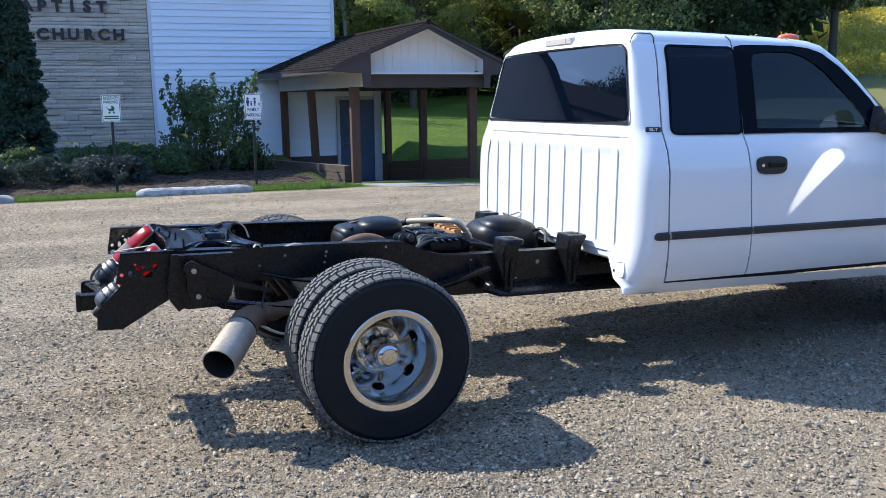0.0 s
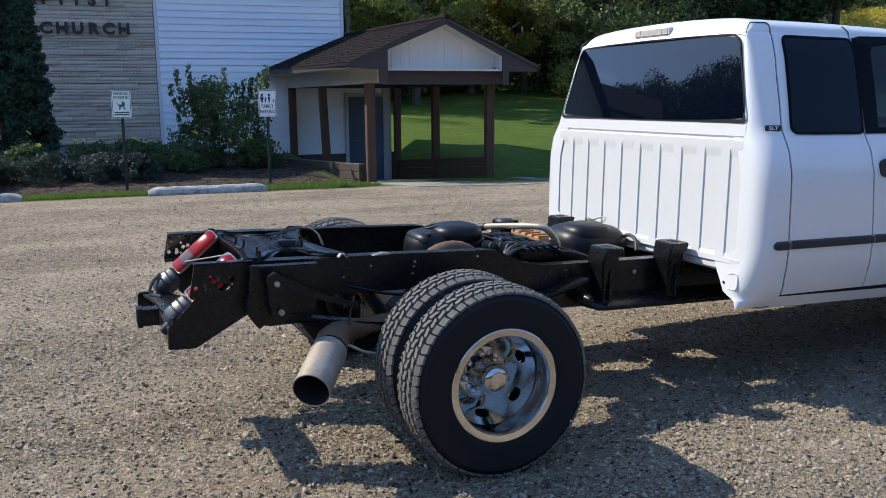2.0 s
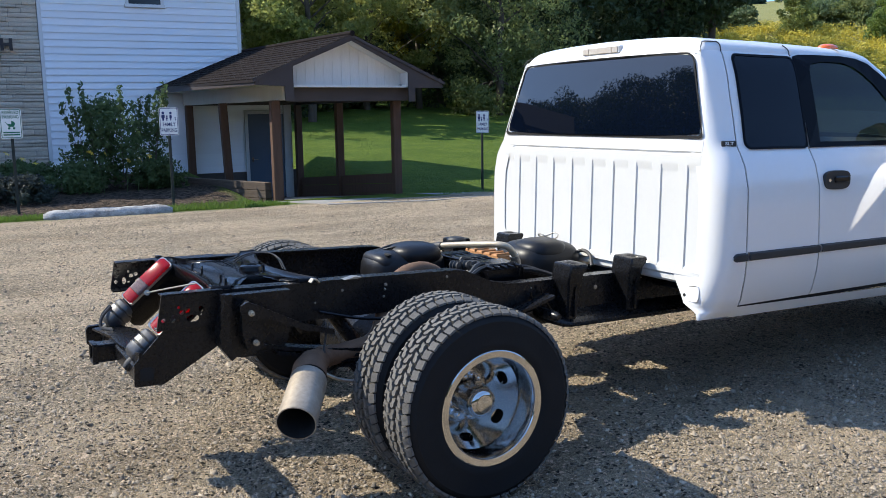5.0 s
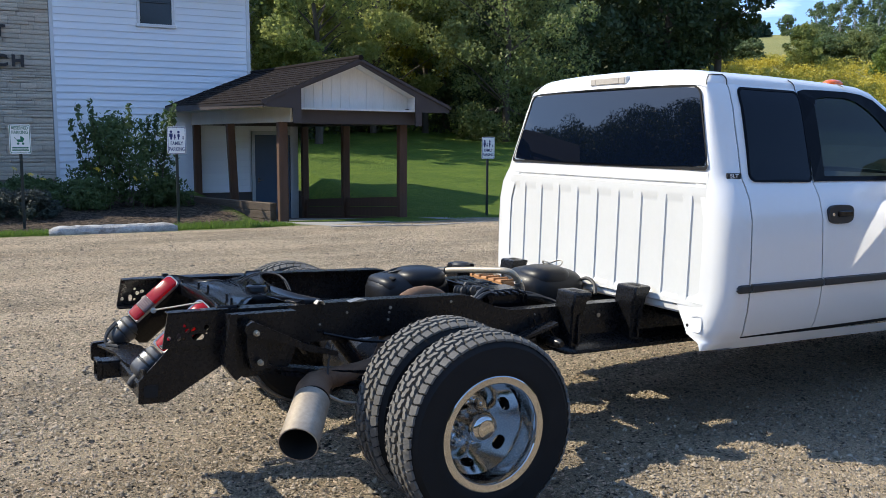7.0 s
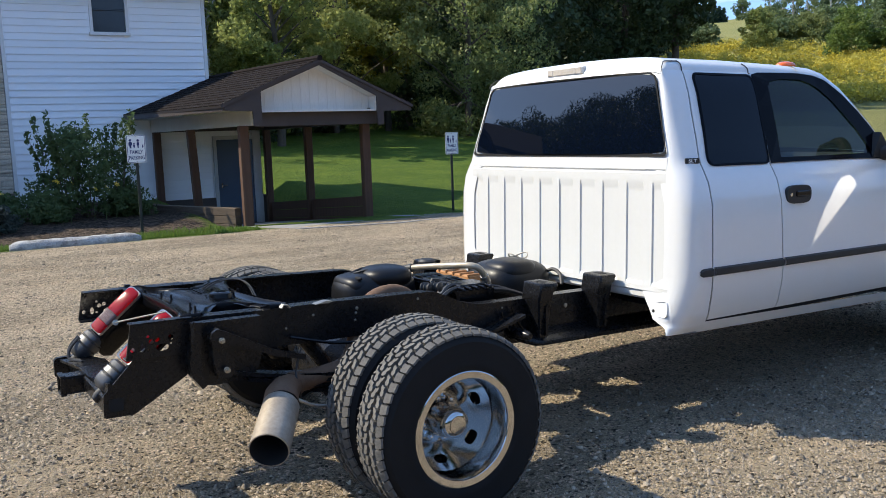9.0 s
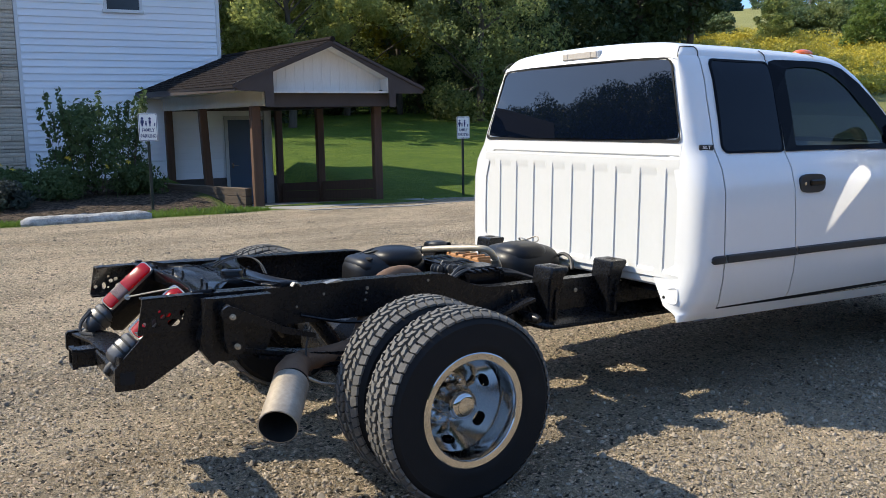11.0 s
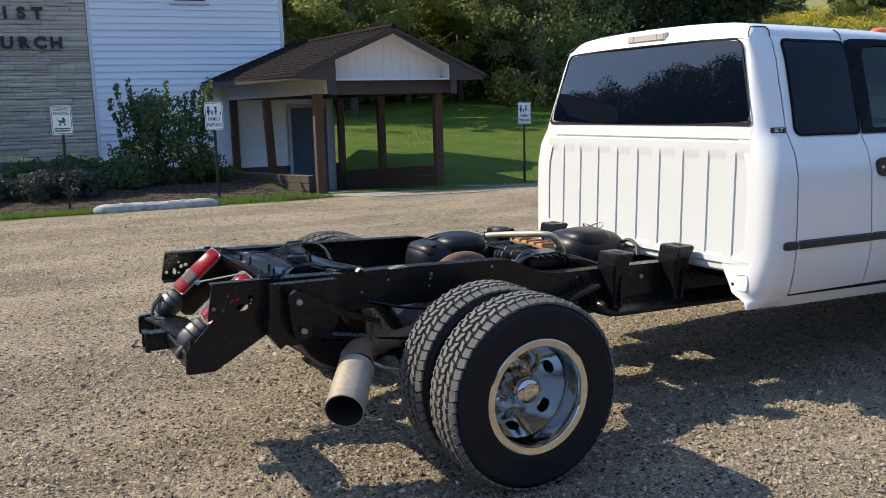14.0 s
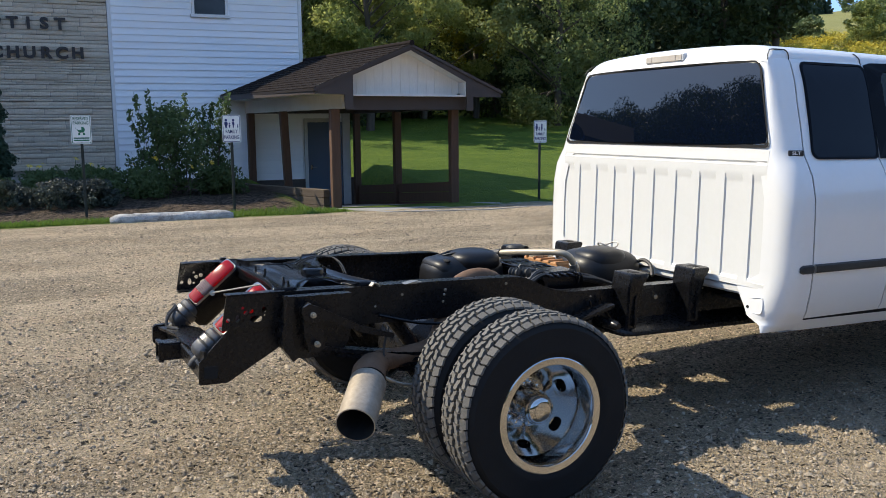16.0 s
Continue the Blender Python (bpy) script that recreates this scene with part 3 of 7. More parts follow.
solid("gravel", loose_stones(), PEBBLE, "loose crushed gravel lying on the lot", "gravel", kind="stuff")


def grass_strip():
    """Blades along the gravel's edge and over the nearest lawn."""
    rg = np.random.default_rng(9)
    n = 26000
    x = rg.uniform(-3.5, 13, n)
    y = np.where(x < 3.2, 15.24, 15.05) + rg.uniform(0, 1, n) ** 1.5 * np.where(x < 4.4, 0.55 + 0.5 * ease(x, 1.5, 4), 0.9)
    keep = ~((x > 4.2) & (x < 7.4) & (y > 14.6) & (y < 23)) & ~((x > 4.4) & (x < 9.2) & (y < 15.7))
    x, y = x[keep], y[keep]
    n = len(x)
    z = height(x, y)
    h = rg.uniform(0.03, 0.085, n)
    a = rg.uniform(0, math.tau, n)
    w = 0.005 + 0.006 * rg.uniform(0, 1, n)
    lean = rg.normal(0, 0.03, (n, 2))
    p0 = np.stack([x - w * np.cos(a), y - w * np.sin(a), z - 0.005], -1)
    p1 = np.stack([x + w * np.cos(a), y + w * np.sin(a), z - 0.005], -1)
    p2 = np.stack([x + lean[:, 0], y + lean[:, 1], z + h], -1)
    return quick_mesh("grass", np.stack([p0, p1, p2], 1).reshape(-1, 3), np.arange(3 * n).reshape(-1, 3), GRASS_BLADE)


solid("grass", grass_strip(), GRASS_BLADE, "short green grass along the gravel edge", "grass", kind="stuff")

# ---- the church ----
WALL_Y, WALL_X1, STONE_X = 22.6, 5.37, 0.93
church = thing("church", "two-storey church with ledge stone front and white lap siding", "building", kind="structure")
g = Geo().box(-10.6, 0.9, WALL_Y + 0.03, 36, -1.0, 3.4)
g.prism([(-10.6, 3.4), (0.9, 3.4), (0.9, 5.4), (-4.0, 8.2)], "y", WALL_Y + 0.03, 36)
g.box(0.9, WALL_X1 - 0.02, WALL_Y + 0.03, 25.6, -1.0, 5.02)
g.prism([(WALL_Y + 0.03, 5.02), (25.6, 5.02), (24.1, 6.1)], "x", 0.9, WALL_X1 - 0.02)
part("wall", g, MORTAR, church, "wall core behind stone and siding", smooth=0)
g = Geo().prism([(-10.6, -1.0), (-4.9, -1.0), (-4.9, 5.0), (0.3, 5.0), (0.3, 5.7), (-4.0, 8.18), (-10.6, 3.38)], "y", WALL_Y - 0.03, WALL_Y + 0.028)
part("gable_wall", g, CREAM, church, "pale boarded gable above the stone", smooth=0)
g = Geo()
for x0, z0 in ((1.3, 5.2), (-11.4, 2.88)):
    g.prism([(x0, z0), (-4.0, 8.32), (-4.0, 8.46), (x0, z0 + 0.14)], "y", WALL_Y - 0.4, 36.4)
for y0 in (WALL_Y - 0.38, 26.0):
    g.prism([(y0, 5.0), (24.1, 6.22), (24.1, 6.34), (y0, 5.12)], "x", 0.9, WALL_X1 + 0.55)
part("roof", g, SHINGLE, church, "brown shingled gable roof", smooth=0)
g = Geo().tube([(0.95, WALL_Y - 0.42, 5.08), (WALL_X1 + 0.6, WALL_Y - 0.42, 5.08)], 0.06, 8)
g.tube([(WALL_X1 + 0.55, WALL_Y - 0.36, 5.06), (WALL_X1 + 0.06, WALL_Y - 0.06, 4.94)], 0.04, 8)
part("gutter", g, WINDOW_WHITE, church, "white gutter")
g = Geo().box(STONE_X, WALL_X1 + 1.3, WALL_Y - 0.01, WALL_Y + 0.4, -1.0, 0.07)
part("foundation", g, FOUNDATION, church, "dark foundation strip", smooth=0)
# lower annex that carries the side door, ending at a pale corner post
g = Geo().box(WALL_X1 - 0.05, 6.52, WALL_Y + 0.02, 25.4, -0.9, 2.3)
part("annex_wall", g, SIDING, church, smooth=0)
for x0, x1 in ((5.37, 5.455), (6.36, 6.56)):
    part("trim", Geo().box(x0, x1, WALL_Y - 0.045, WALL_Y + 0.02, -0.62, 1.58 if x0 < 6 else 2.0, 0.006), DOOR_TRIM, church, "pale grey trim board")
part("trim", Geo().box(5.455, 6.36, WALL_Y - 0.04, WALL_Y + 0.02, 1.49, 1.58, 0.006), DOOR_TRIM, church)
part("corner_board", Geo().box(WALL_X1 - 0.07, WALL_X1 + 0.02, WALL_Y - 0.035, WALL_Y + 0.09, 2.2, 5.0, 0.008), WINDOW_WHITE, church, "white corner board")
part("corner_board", Geo().box(STONE_X - 0.02, STONE_X + 0.06, WALL_Y - 0.035, WALL_Y + 0.03, 0.05, 5.6, 0.008), WINDOW_WHITE, church)
door = part("door", Geo().box(5.46, 6.355, WALL_Y - 0.02, WALL_Y + 0.03, -0.60, 1.485, 0.006), BLUE_DOOR, church, "closed blue-grey steel door")
part("handle", Geo().box(5.52, 5.56, WALL_Y - 0.055, WALL_Y - 0.02, 0.30, 0.42, 0.008).tube([(5.54, WALL_Y - 0.05, 0.36), (5.54, WALL_Y - 0.085, 0.36), (5.66, WALL_Y - 0.085, 0.36)], 0.011, 8), CHROME, door, "brushed metal lever handle")
# upper window
win = part("window", Geo().box(2.84, 3.55, WALL_Y - 0.012, WALL_Y + 0.02, 4.02, 5.0), WINDOW_DARK, church, "dark sash window")
for x0, x1, z0, z1 in ((2.77, 2.84, 3.95, 5.0), (3.55, 3.62, 3.95, 5.0), (2.77, 3.62, 5.0, 5.06), (2.84, 3.55, 4.50, 4.54)):
    part("frame", Geo().box(x0, x1, WALL_Y - 0.05, WALL_Y + 0.01, z0, z1, 0.006), WINDOW_WHITE if z1 - z0 > 0.05 else WINDOW_DARK, win)
part("sill", Geo().box(2.74, 3.65, WALL_Y - 0.075, WALL_Y + 0.01, 3.94, 4.02, 0.01), WINDOW_WHITE, win)


def lap(x0, x1, z, face=0.156):
    """One siding board, thick at its lower edge."""
    return Geo().prism([(WALL_Y + 0.03, z), (WALL_Y - 0.026, z), (WALL_Y - 0.026, z + 0.012), (WALL_Y - 0.006, z + face + 0.01), (WALL_Y + 0.03, z + face + 0.01)], "x", x0, x1)


long_lap = lap(STONE_X + 0.05, WALL_X1 - 0.05, 0).mesh("siding_board", SIDING, 0)
short_lap = lap(STONE_X + 0.05, 2.77, 0).mesh("siding_board", SIDING, 0)
end_lap = lap(3.62, WALL_X1 - 0.05, 0).mesh("siding_board", SIDING, 0)
for k in range(34):
    z = 0.07 + 0.156 * k
    for me in ((short_lap, end_lap) if 3.9 < z < 5.0 else (long_lap,)):
        part("siding_board", me, SIDING, church, m=pose(0, 0, z))

# coursed ledge stone: long thin blocks of three heights
block = Geo().box(-0.5, 0.5, -0.5, 0.5, -0.5, 0.5, 0.04).mesh("stone", STONE, 50)
rng = random.Random(5)
z = 0.45
while z < 4.95:
    h = rng.choice((0.055, 0.075, 0.10, 0.13))
    x = STONE_X - 0.03
    while x > -4.4:
        w = rng.uniform(0.22, 0.75) * (0.75 if h < 0.06 else 1)
        d = rng.uniform(0.05, 0.085)
        ob = part("stone", block, STONE, church, m=pose(x - w / 2, WALL_Y + 0.03 - d / 2, z + h / 2, rng.uniform(-2, 2), 0, rng.uniform(-0.6, 0.6)) @ Matrix.Diagonal((w - 0.008, d, h - 0.006, 1)))
        x -= w
    z += h


def lettering(text, x0, x1, z0, h, y, mat, parent, thick=0.02, name="letter"):
    """Raised letters spread evenly from x0 to x1, standing on z0, facing -y."""
    for k, ch in enumerate(text):
        if ch == " ":
            continue
        cu = bpy.data.curves.new(name, "FONT")
        cu.body, cu.extrude, cu.align_x, cu.offset = ch, thick, "CENTER", 0.042
        cu.size = 1.0
        cu.materials.append(mat)
        ob = new(name, cu)
        ob.parent = parent
        step = (x1 - x0) / max(len(text) - 1, 1)
        ob.matrix_local = pose(x0 + k * step, y, z0, 90, 0, 0) @ Matrix.Diagonal((h / 0.74 * 1.08, h / 0.74, 1, 1))


words = thing("wall_lettering", "dark bronze capital letters mounted on the stone wall", "lettering")
lettering("CHURCH", -1.38, 0.25, 2.94, 0.25, WALL_Y - 0.09, LETTER_BLACK, words)
lettering("BAPTIST", -1.98, -0.08, 3.57, 0.25, WALL_Y - 0.09, LETTER_BLACK, words)

# ---- porch over the side door ----
porch = thing("porch", "open entrance porch with brown shingled gable roof", "porch", kind="structure")
FRONT = 16.0


def timber(x, y, z0, z1, s=0.15, lean=0.0):
    g = Geo().box(-s / 2, s / 2, -s / 2, s / 2, 0, z1 - z0, 0.012)
    return part("post", g, BROWN_POST, porch, "brown stained timber post", m=pose(x, y, z0, 0, lean, 0))


timber(4.44, 16.6, -0.12, 1.71, 0.17)
timber(4.23, 19.5, -0.2, 1.71, 0.16, -2.2)
timber(4.02, 22.42, -0.5, 1.71, 0.17)
timber(6.82, 16.6, -0.2, 1.70, 0.16)
timber(6.75, 19.6, -0.45, 1.70, 0.16)
timber(6.69, 22.42, -0.75, 1.70, 0.16)


def sloped_box(name, p, q, w, z0, z1, mat, parent, label=""):
    """A beam from p to q in plan, w thick."""
    p, q = Vector(p), Vector(q)
    ang = math.degrees(math.atan2(q.y - p.y, q.x - p.x))
    return part(name, Geo().box(0, (q - p).length, -w / 2, w / 2, z0, z1, 0.006), mat, parent, label, m=pose(p.x, p.y, 0, 0, 0, ang))


sloped_box("beam", (4.0, 22.58), (4.60, 16.35), 0.16, 1.71, 2.0, CREAM, porch, "cream boxed beam")
sloped_box("beam", (6.69, 22.58), (6.86, 16.25), 0.16, 1.69, 1.98, BROWN_TRIM, porch, "dark brown beam")
part("beam", Geo().box(4.6, 6.9, 16.22, 16.38, 1.68, 1.93, 0.006), BROWN_TRIM, porch)
part("beam", Geo().box(4.1, 6.7, 22.35, 22.5, 1.70, 1.95, 0.006), BROWN_TRIM, porch)
part("ceiling", Geo().add([(4.1, 22.5, 1.96), (6.75, 22.5, 1.96), (6.9, 16.3, 1.94), (4.55, 16.3, 1.94), (4.1, 22.5, 1.98), (6.75, 22.5, 1.98), (6.9, 16.3, 1.96), (4.55, 16.3, 1.96)], [(0, 1, 2, 3), (7, 6, 5, 4)]), CREAM, porch, smooth=0)
# gable: white boards set back behind a brown surround
EL, ER, RIDGE = Vector((3.93, FRONT, 2.06)), Vector((7.53, FRONT, 2.02)), Vector((5.73, FRONT, 2.84))
EL2, ER2, RIDGE2 = Vector((3.33, 22.55, 2.11)), Vector((7.25, 22.9, 2.09)), Vector((5.42, 22.9, 2.97))
n = 13
for k in range(n):
    x0, x1 = 4.62 + (6.84 - 4.62) * k / n, 4.62 + (6.84 - 4.62) * (k + 1) / n
    top = lambda x: 2.27 + (x - 4.62) * (2.73 - 2.27) / (5.73 - 4.62) if x < 5.73 else 2.73 - (x - 5.73) * (2.73 - 2.18) / (6.84 - 5.73)
    poly = [(x0 + 0.0012, 1.95), (x1 - 0.0012, 1.94), (x1 - 0.0012, top(x1))] + ([(5.73, 2.73)] if x0 < 5.73 < x1 else []) + [(x0 + 0.0012, top(x0))]
    part("gable_board", Geo().prism(poly, "y", 16.34, 16.37), GABLE_WHITE, porch, smooth=0)
g = Geo().prism([(4.60, 1.93), (6.86, 1.92), (6.86, 1.955), (4.60, 1.965)], "y", FRONT + 0.05, 16.4)
part("gable_sill", g, GABLE_WHITE, porch, "white lower lip of the gable", smooth=0)
for poly in ([(3.93, 1.965), (4.46, 1.945), (4.47, 1.69), (4.62, 1.685), (4.62, 2.285), (5.73, 2.745), (5.73, 2.85), (3.93, 2.09)], [(7.53, 1.91), (7.53, 2.06), (5.73, 2.85), (5.73, 2.745), (6.83, 2.19), (6.83, 1.66), (6.96, 1.66), (6.96, 1.91)]):
    part("fascia", Geo().prism(poly, "y", FRONT - 0.02, FRONT + 0.02), BROWN_TRIM, porch, "dark brown gable trim", smooth=0)
part("soffit", Geo().prism([(5.73, 2.73), (6.84, 2.18), (6.84, 2.20), (5.73, 2.76)], "y", FRONT + 0.02, 16.35), GABLE_WHITE, porch, "stained white soffit", smooth=0)
part("soffit", Geo().prism([(4.62, 2.27), (5.73, 2.73), (5.73, 2.76), (4.62, 2.30)], "y", FRONT + 0.02, 16.35), GABLE_WHITE, porch, smooth=0)
part("fascia", Geo().add([EL + Vector((0, 0.02, -0.10)), EL + Vector((0, 0.02, 0.03)), EL2 + Vector((0, 0, 0.03)), EL2 + Vector((0, 0, -0.11)), EL + Vector((0.03, 0.02, -0.10)), EL + Vector((0.03, 0.02, 0.03)), EL2 + Vector((0.03, 0, 0.03)), EL2 + Vector((0.03, 0, -0.11))], [(0, 1, 2, 3), (7, 6, 5, 4), (0, 3, 7, 4), (1, 5, 6, 2), (0, 4, 5, 1), (3, 2, 6, 7)]), BROWN_TRIM, porch, smooth=0)
part("soffit", Geo().add([EL + Vector((0, 0, -0.09)), EL2 + Vector((0, 0, -0.10)), (4.05, 22.5, 1.99), (4.6, 16.02, 1.98)], [(0, 1, 2, 3)]), CREAM, porch, smooth=0)
part("gutter_end", Geo().box(3.93, 3.99, FRONT - 0.04, FRONT + 0.03, 1.99, 2.09, 0.01), BROWN_TRIM, porch)


def roof_slope(eave_a, eave_b, ridge_a, ridge_b, courses):
    """A deck with overlapping rows of staggered shingle tabs."""
    deck, tabs = Geo(), Geo()
    up = (eave_b - eave_a).cross(ridge_a - eave_a).normalized()
    up = up if up.z > 0 else -up
    drop = up * -0.05
    deck.add([eave_a, eave_b, ridge_b, ridge_a, eave_a + drop, eave_b + drop, ridge_b + drop, ridge_a + drop], [(0, 1, 2, 3), (7, 6, 5, 4), (0, 4, 5, 1), (1, 5, 6, 2), (2, 6, 7, 3), (3, 7, 4, 0)])
    rr = random.Random(8)
    at = lambda u, v: (eave_a.lerp(eave_b, u)).lerp(ridge_a.lerp(ridge_b, u), v)
    cols = max(int((eave_b - eave_a).length / 0.30), 4)
    for i in range(courses):
        v0, v1 = i / courses, (i + 1.15) / courses
        for j in range(-1, cols + 1):
            u0, u1 = (j + 0.5 * (i % 2) + 0.03) / cols, (j + 0.5 * (i % 2) + 0.97) / cols
            u0, u1 = max(u0, 0), min(u1, 1)
            if u1 - u0 < 0.005:
                continue
            lift = up * (0.012 + rr.uniform(0, 0.006))
            a, b, c, d = at(u0, v0), at(u1, v0), at(u1, min(v1, 1)), at(u0, min(v1, 1))
            tabs.add([a + lift, b + lift, c + up * 0.004, d + up * 0.004, a, b], [(0, 1, 2, 3), (0, 4, 5, 1)])
    return deck, tabs


for k, (a, b, c, d) in enumerate(((EL, EL2, RIDGE, RIDGE2), (ER, ER2, RIDGE, RIDGE2))):
    a2, c2 = a + Vector((-0.04 if k == 0 else 0.04, -0.05, -0.005)), c + Vector((0, -0.05, 0.012))
    deck, tabs = roof_slope(a2, b + Vector((0, 0, 0.02)), c2, d + Vector((0, 0, 0.02)), 14)
    roof = part("roof", deck, BROWN_TRIM, porch, smooth=0)
    ob = part("shingles", tabs, SHINGLE, roof, "brown asphalt shingle tabs", smooth=0)
    tagged(ob, kind="stuff")
part("ridge_cap", Geo().tube([RIDGE + Vector((0, -0.06, 0.03)), RIDGE2 + Vector((0, 0, 0.03))], 0.05, 8), SHINGLE, porch)
part("gable_return", Geo().box(6.81, 6.835, FRONT + 0.02, 16.36, 1.95, 2.19).box(6.80, 6.812, FRONT + 0.03, 16.36, 2.02, 2.026).box(6.80, 6.812, FRONT + 0.03, 16.36, 2.10, 2.106), GABLE_WHITE, porch, smooth=0)
# knee wall of planks on the lawn side and across the back
for k in range(3):
    g = Geo()
    g.add([(6.80 + dx, 16.7, z) for dx in (-0.02, 0.02) for z in (-0.30 + 0.2 * k, -0.11 + 0.2 * k)] + [(6.72 + dx, 22.4, z) for dx in (-0.02, 0.02) for z in (-0.72 + 0.2 * k, -0.53 + 0.2 * k)], [(0, 1, 5, 4), (2, 6, 7, 3), (1, 3, 7, 5), (0, 4, 6, 2), (0, 2, 3, 1), (4, 5, 7, 6)])
    part("plank", g, BROWN_POST, porch, "brown stained plank", smooth=0)
slab = solid("porch_slab", Geo().add([(4.62, 14.35, 0.012), (6.3, 13.95, 0.012), (9.2, 14.6, -0.01), (7.3, 16.6, -0.13), (6.85, 22.58, -0.63), (4.15, 22.58, -0.63), (4.35, 16.5, -0.10)] + [(4.62, 14.35, -0.2), (6.3, 13.95, -0.2), (9.2, 14.6, -0.3), (7.3, 16.6, -0.4), (6.85, 22.58, -0.9), (4.15, 22.58, -0.9), (4.35, 16.5, -0.4)], [(0, 1, 2, 3, 6), (6, 3, 4, 5), (0, 7, 8, 1), (1, 8, 9, 2), (2, 9, 10, 3), (0, 6, 13, 7), (3, 10, 11, 4), (6, 5, 12, 13)]), CONCRETE, "pale concrete slab sloping down to the side door", "slab", kind="structure", smooth=0)
planter = thing("retaining_wall", "weathered timber retaining wall beside the porch", "retaining wall")
for k in range(3):
    sloped_box("timber", (2.2, 21.9 - 0.05 * k), (4.3, 16.75), 0.14, -0.22 + 0.15 * k, -0.075 + 0.15 * k, OLD_TIMBER, planter)

# ---- parking signs ----
def parking_sign(x, y, z_ground, z_top, ink, lines, icon, label, yaw=0):
    s = thing("parking_sign", label, "sign", pose(x, y, 0, 0, 0, yaw))
    part("post", Geo().box(-0.022, 0.022, 0.012, 0.05, z_ground - 0.2, z_top - 0.08, 0.004), SIGN_POST, s, "dark steel post")
    w, h, r = 0.152, 0.457, 0.025
    rounded = lambda w, z0, z1, r: [(sx * (w - r) + r * math.cos(a), (z1 if sz > 0 else z0) - sz * r + r * math.sin(a)) for sx, sz, a0 in ((1, -1, -90), (1, 1, 0), (-1, 1, 90), (-1, -1, 180)) for a in [radians(a0 + 30 * q) for q in range(4)]]
    plate = part("plate", Geo().prism(rounded(w, z_top - h, z_top, r), "y", -0.002, 0.002), SIGN_WHITE, s, smooth=0)
    outer, inner = rounded(w - 0.010, z_top - h + 0.010, z_top - 0.010, 0.02), rounded(w - 0.018, z_top - h + 0.018, z_top - 0.018, 0.016)
    n = len(outer)
    part("border", Geo().add([(a, -0.0042, b) for a, b in outer] + [(a, -0.0042, b) for a, b in inner], [(i, (i + 1) % n, n + (i + 1) % n, n + i) for i in range(n)]), ink, plate, smooth=0)
    for text, zc, hh, ww in lines:
        cu = bpy.data.curves.new("text", "FONT")
        cu.body, cu.align_x, cu.extrude, cu.size, cu.offset = text, "CENTER", 0.001, 1.0, 0.012
        cu.materials.append(ink)
        ob = new("text", cu)
        ob.parent = plate
        ob.matrix_local = pose(0, -0.0045, z_top - zc, 90, 0, 0) @ Matrix.Diagonal((ww, hh / 0.73, 1, 1))
    for name, g in icon(z_top):
        part(name, g, ink, plate, smooth=0)
    part("bolt", Geo().lathe([(0.008, 0), (0.006, 0.006), (0, 0.007)], 8, pose(0, -0.003, z_top - 0.022, 90, 0, 0)), STEEL, s)
    part("bolt", Geo().lathe([(0.008, 0), (0.006, 0.006), (0, 0.007)], 8, pose(0, -0.003, z_top - h + 0.022, 90, 0, 0)), STEEL, s)
    return s


def disc(x, z, r, n=14):
    return [(x + r * math.cos(2 * math.pi * k / n), z + r * math.sin(2 * math.pi * k / n)) for k in range(n)]


def pram(zt):
    hood = [(-0.05, zt - 0.235)] + [(0.005 + 0.052 * math.cos(a), zt - 0.235 + 0.05 * math.sin(a)) for a in [radians(t) for t in range(0, 100, 15)]] + [(0.005, zt - 0.235)]
    yield "symbol", Geo().prism([(-0.06, zt - 0.235), (0.058, zt - 0.235), (0.04, zt - 0.275), (-0.03, zt - 0.28)], "y", -0.0048, -0.0042).prism(hood[1:], "y", -0.0048, -0.0042).prism(disc(-0.03, zt - 0.30, 0.018), "y", -0.0048, -0.0042).prism(disc(0.04, zt - 0.30, 0.018), "y", -0.0048, -0.0042).prism([(-0.085, zt - 0.205), (-0.055, zt - 0.235), (-0.05, zt - 0.228), (-0.08, zt - 0.2)], "y", -0.0048, -0.0042)
    for k in (0, 1):
        yield "small_print", Geo().box(-0.115, 0.115, -0.0046, -0.0042, zt - 0.375 - 0.035 * k, zt - 0.355 - 0.035 * k)


def blocks(zt):
    for x, h, skirt in ((-0.088, 0.15, 0.030), (-0.030, 0.085, 0.016), (0.032, 0.145, 0.020), (0.105, 0.055, 0.012)):
        z0, r = zt - 0.215, 0.115 * h + 0.004
        top = z0 + h - 2.3 * r
        yield "symbol", Geo().prism([(x - skirt * 0.45, z0), (x + skirt * 0.45, z0), (x + skirt * 0.5, z0 + h * 0.3), (x + skirt, z0 + h * 0.34), (x + skirt * 0.8, top), (x - skirt * 0.8, top), (x - skirt, z0 + h * 0.34), (x - skirt * 0.5, z0 + h * 0.3)], "y", -0.0048, -0.0042).prism(disc(x, z0 + h - r, r), "y", -0.0048, -0.0042)


family = [("FAMILY", 0.305, 0.062, 0.062), ("PARKING", 0.400, 0.062, 0.060)]
parking_sign(0.135, 16.15, -0.05, 1.61, SIGN_GREEN, [("RESERVED", 0.082, 0.052, 0.052), ("PARKING", 0.150, 0.052, 0.056)], pram, "white and green reserved parking sign on a dark post")
parking_sign(2.475, 16.0, -0.05, 1.60, SIGN_BLUE, family, blocks, "white and blue family parking sign beside the shrub")
parking_sign(8.97, 17.0, -0.25, 1.47, SIGN_BLUE, family, blocks, "white and blue family parking sign on the lawn edge")

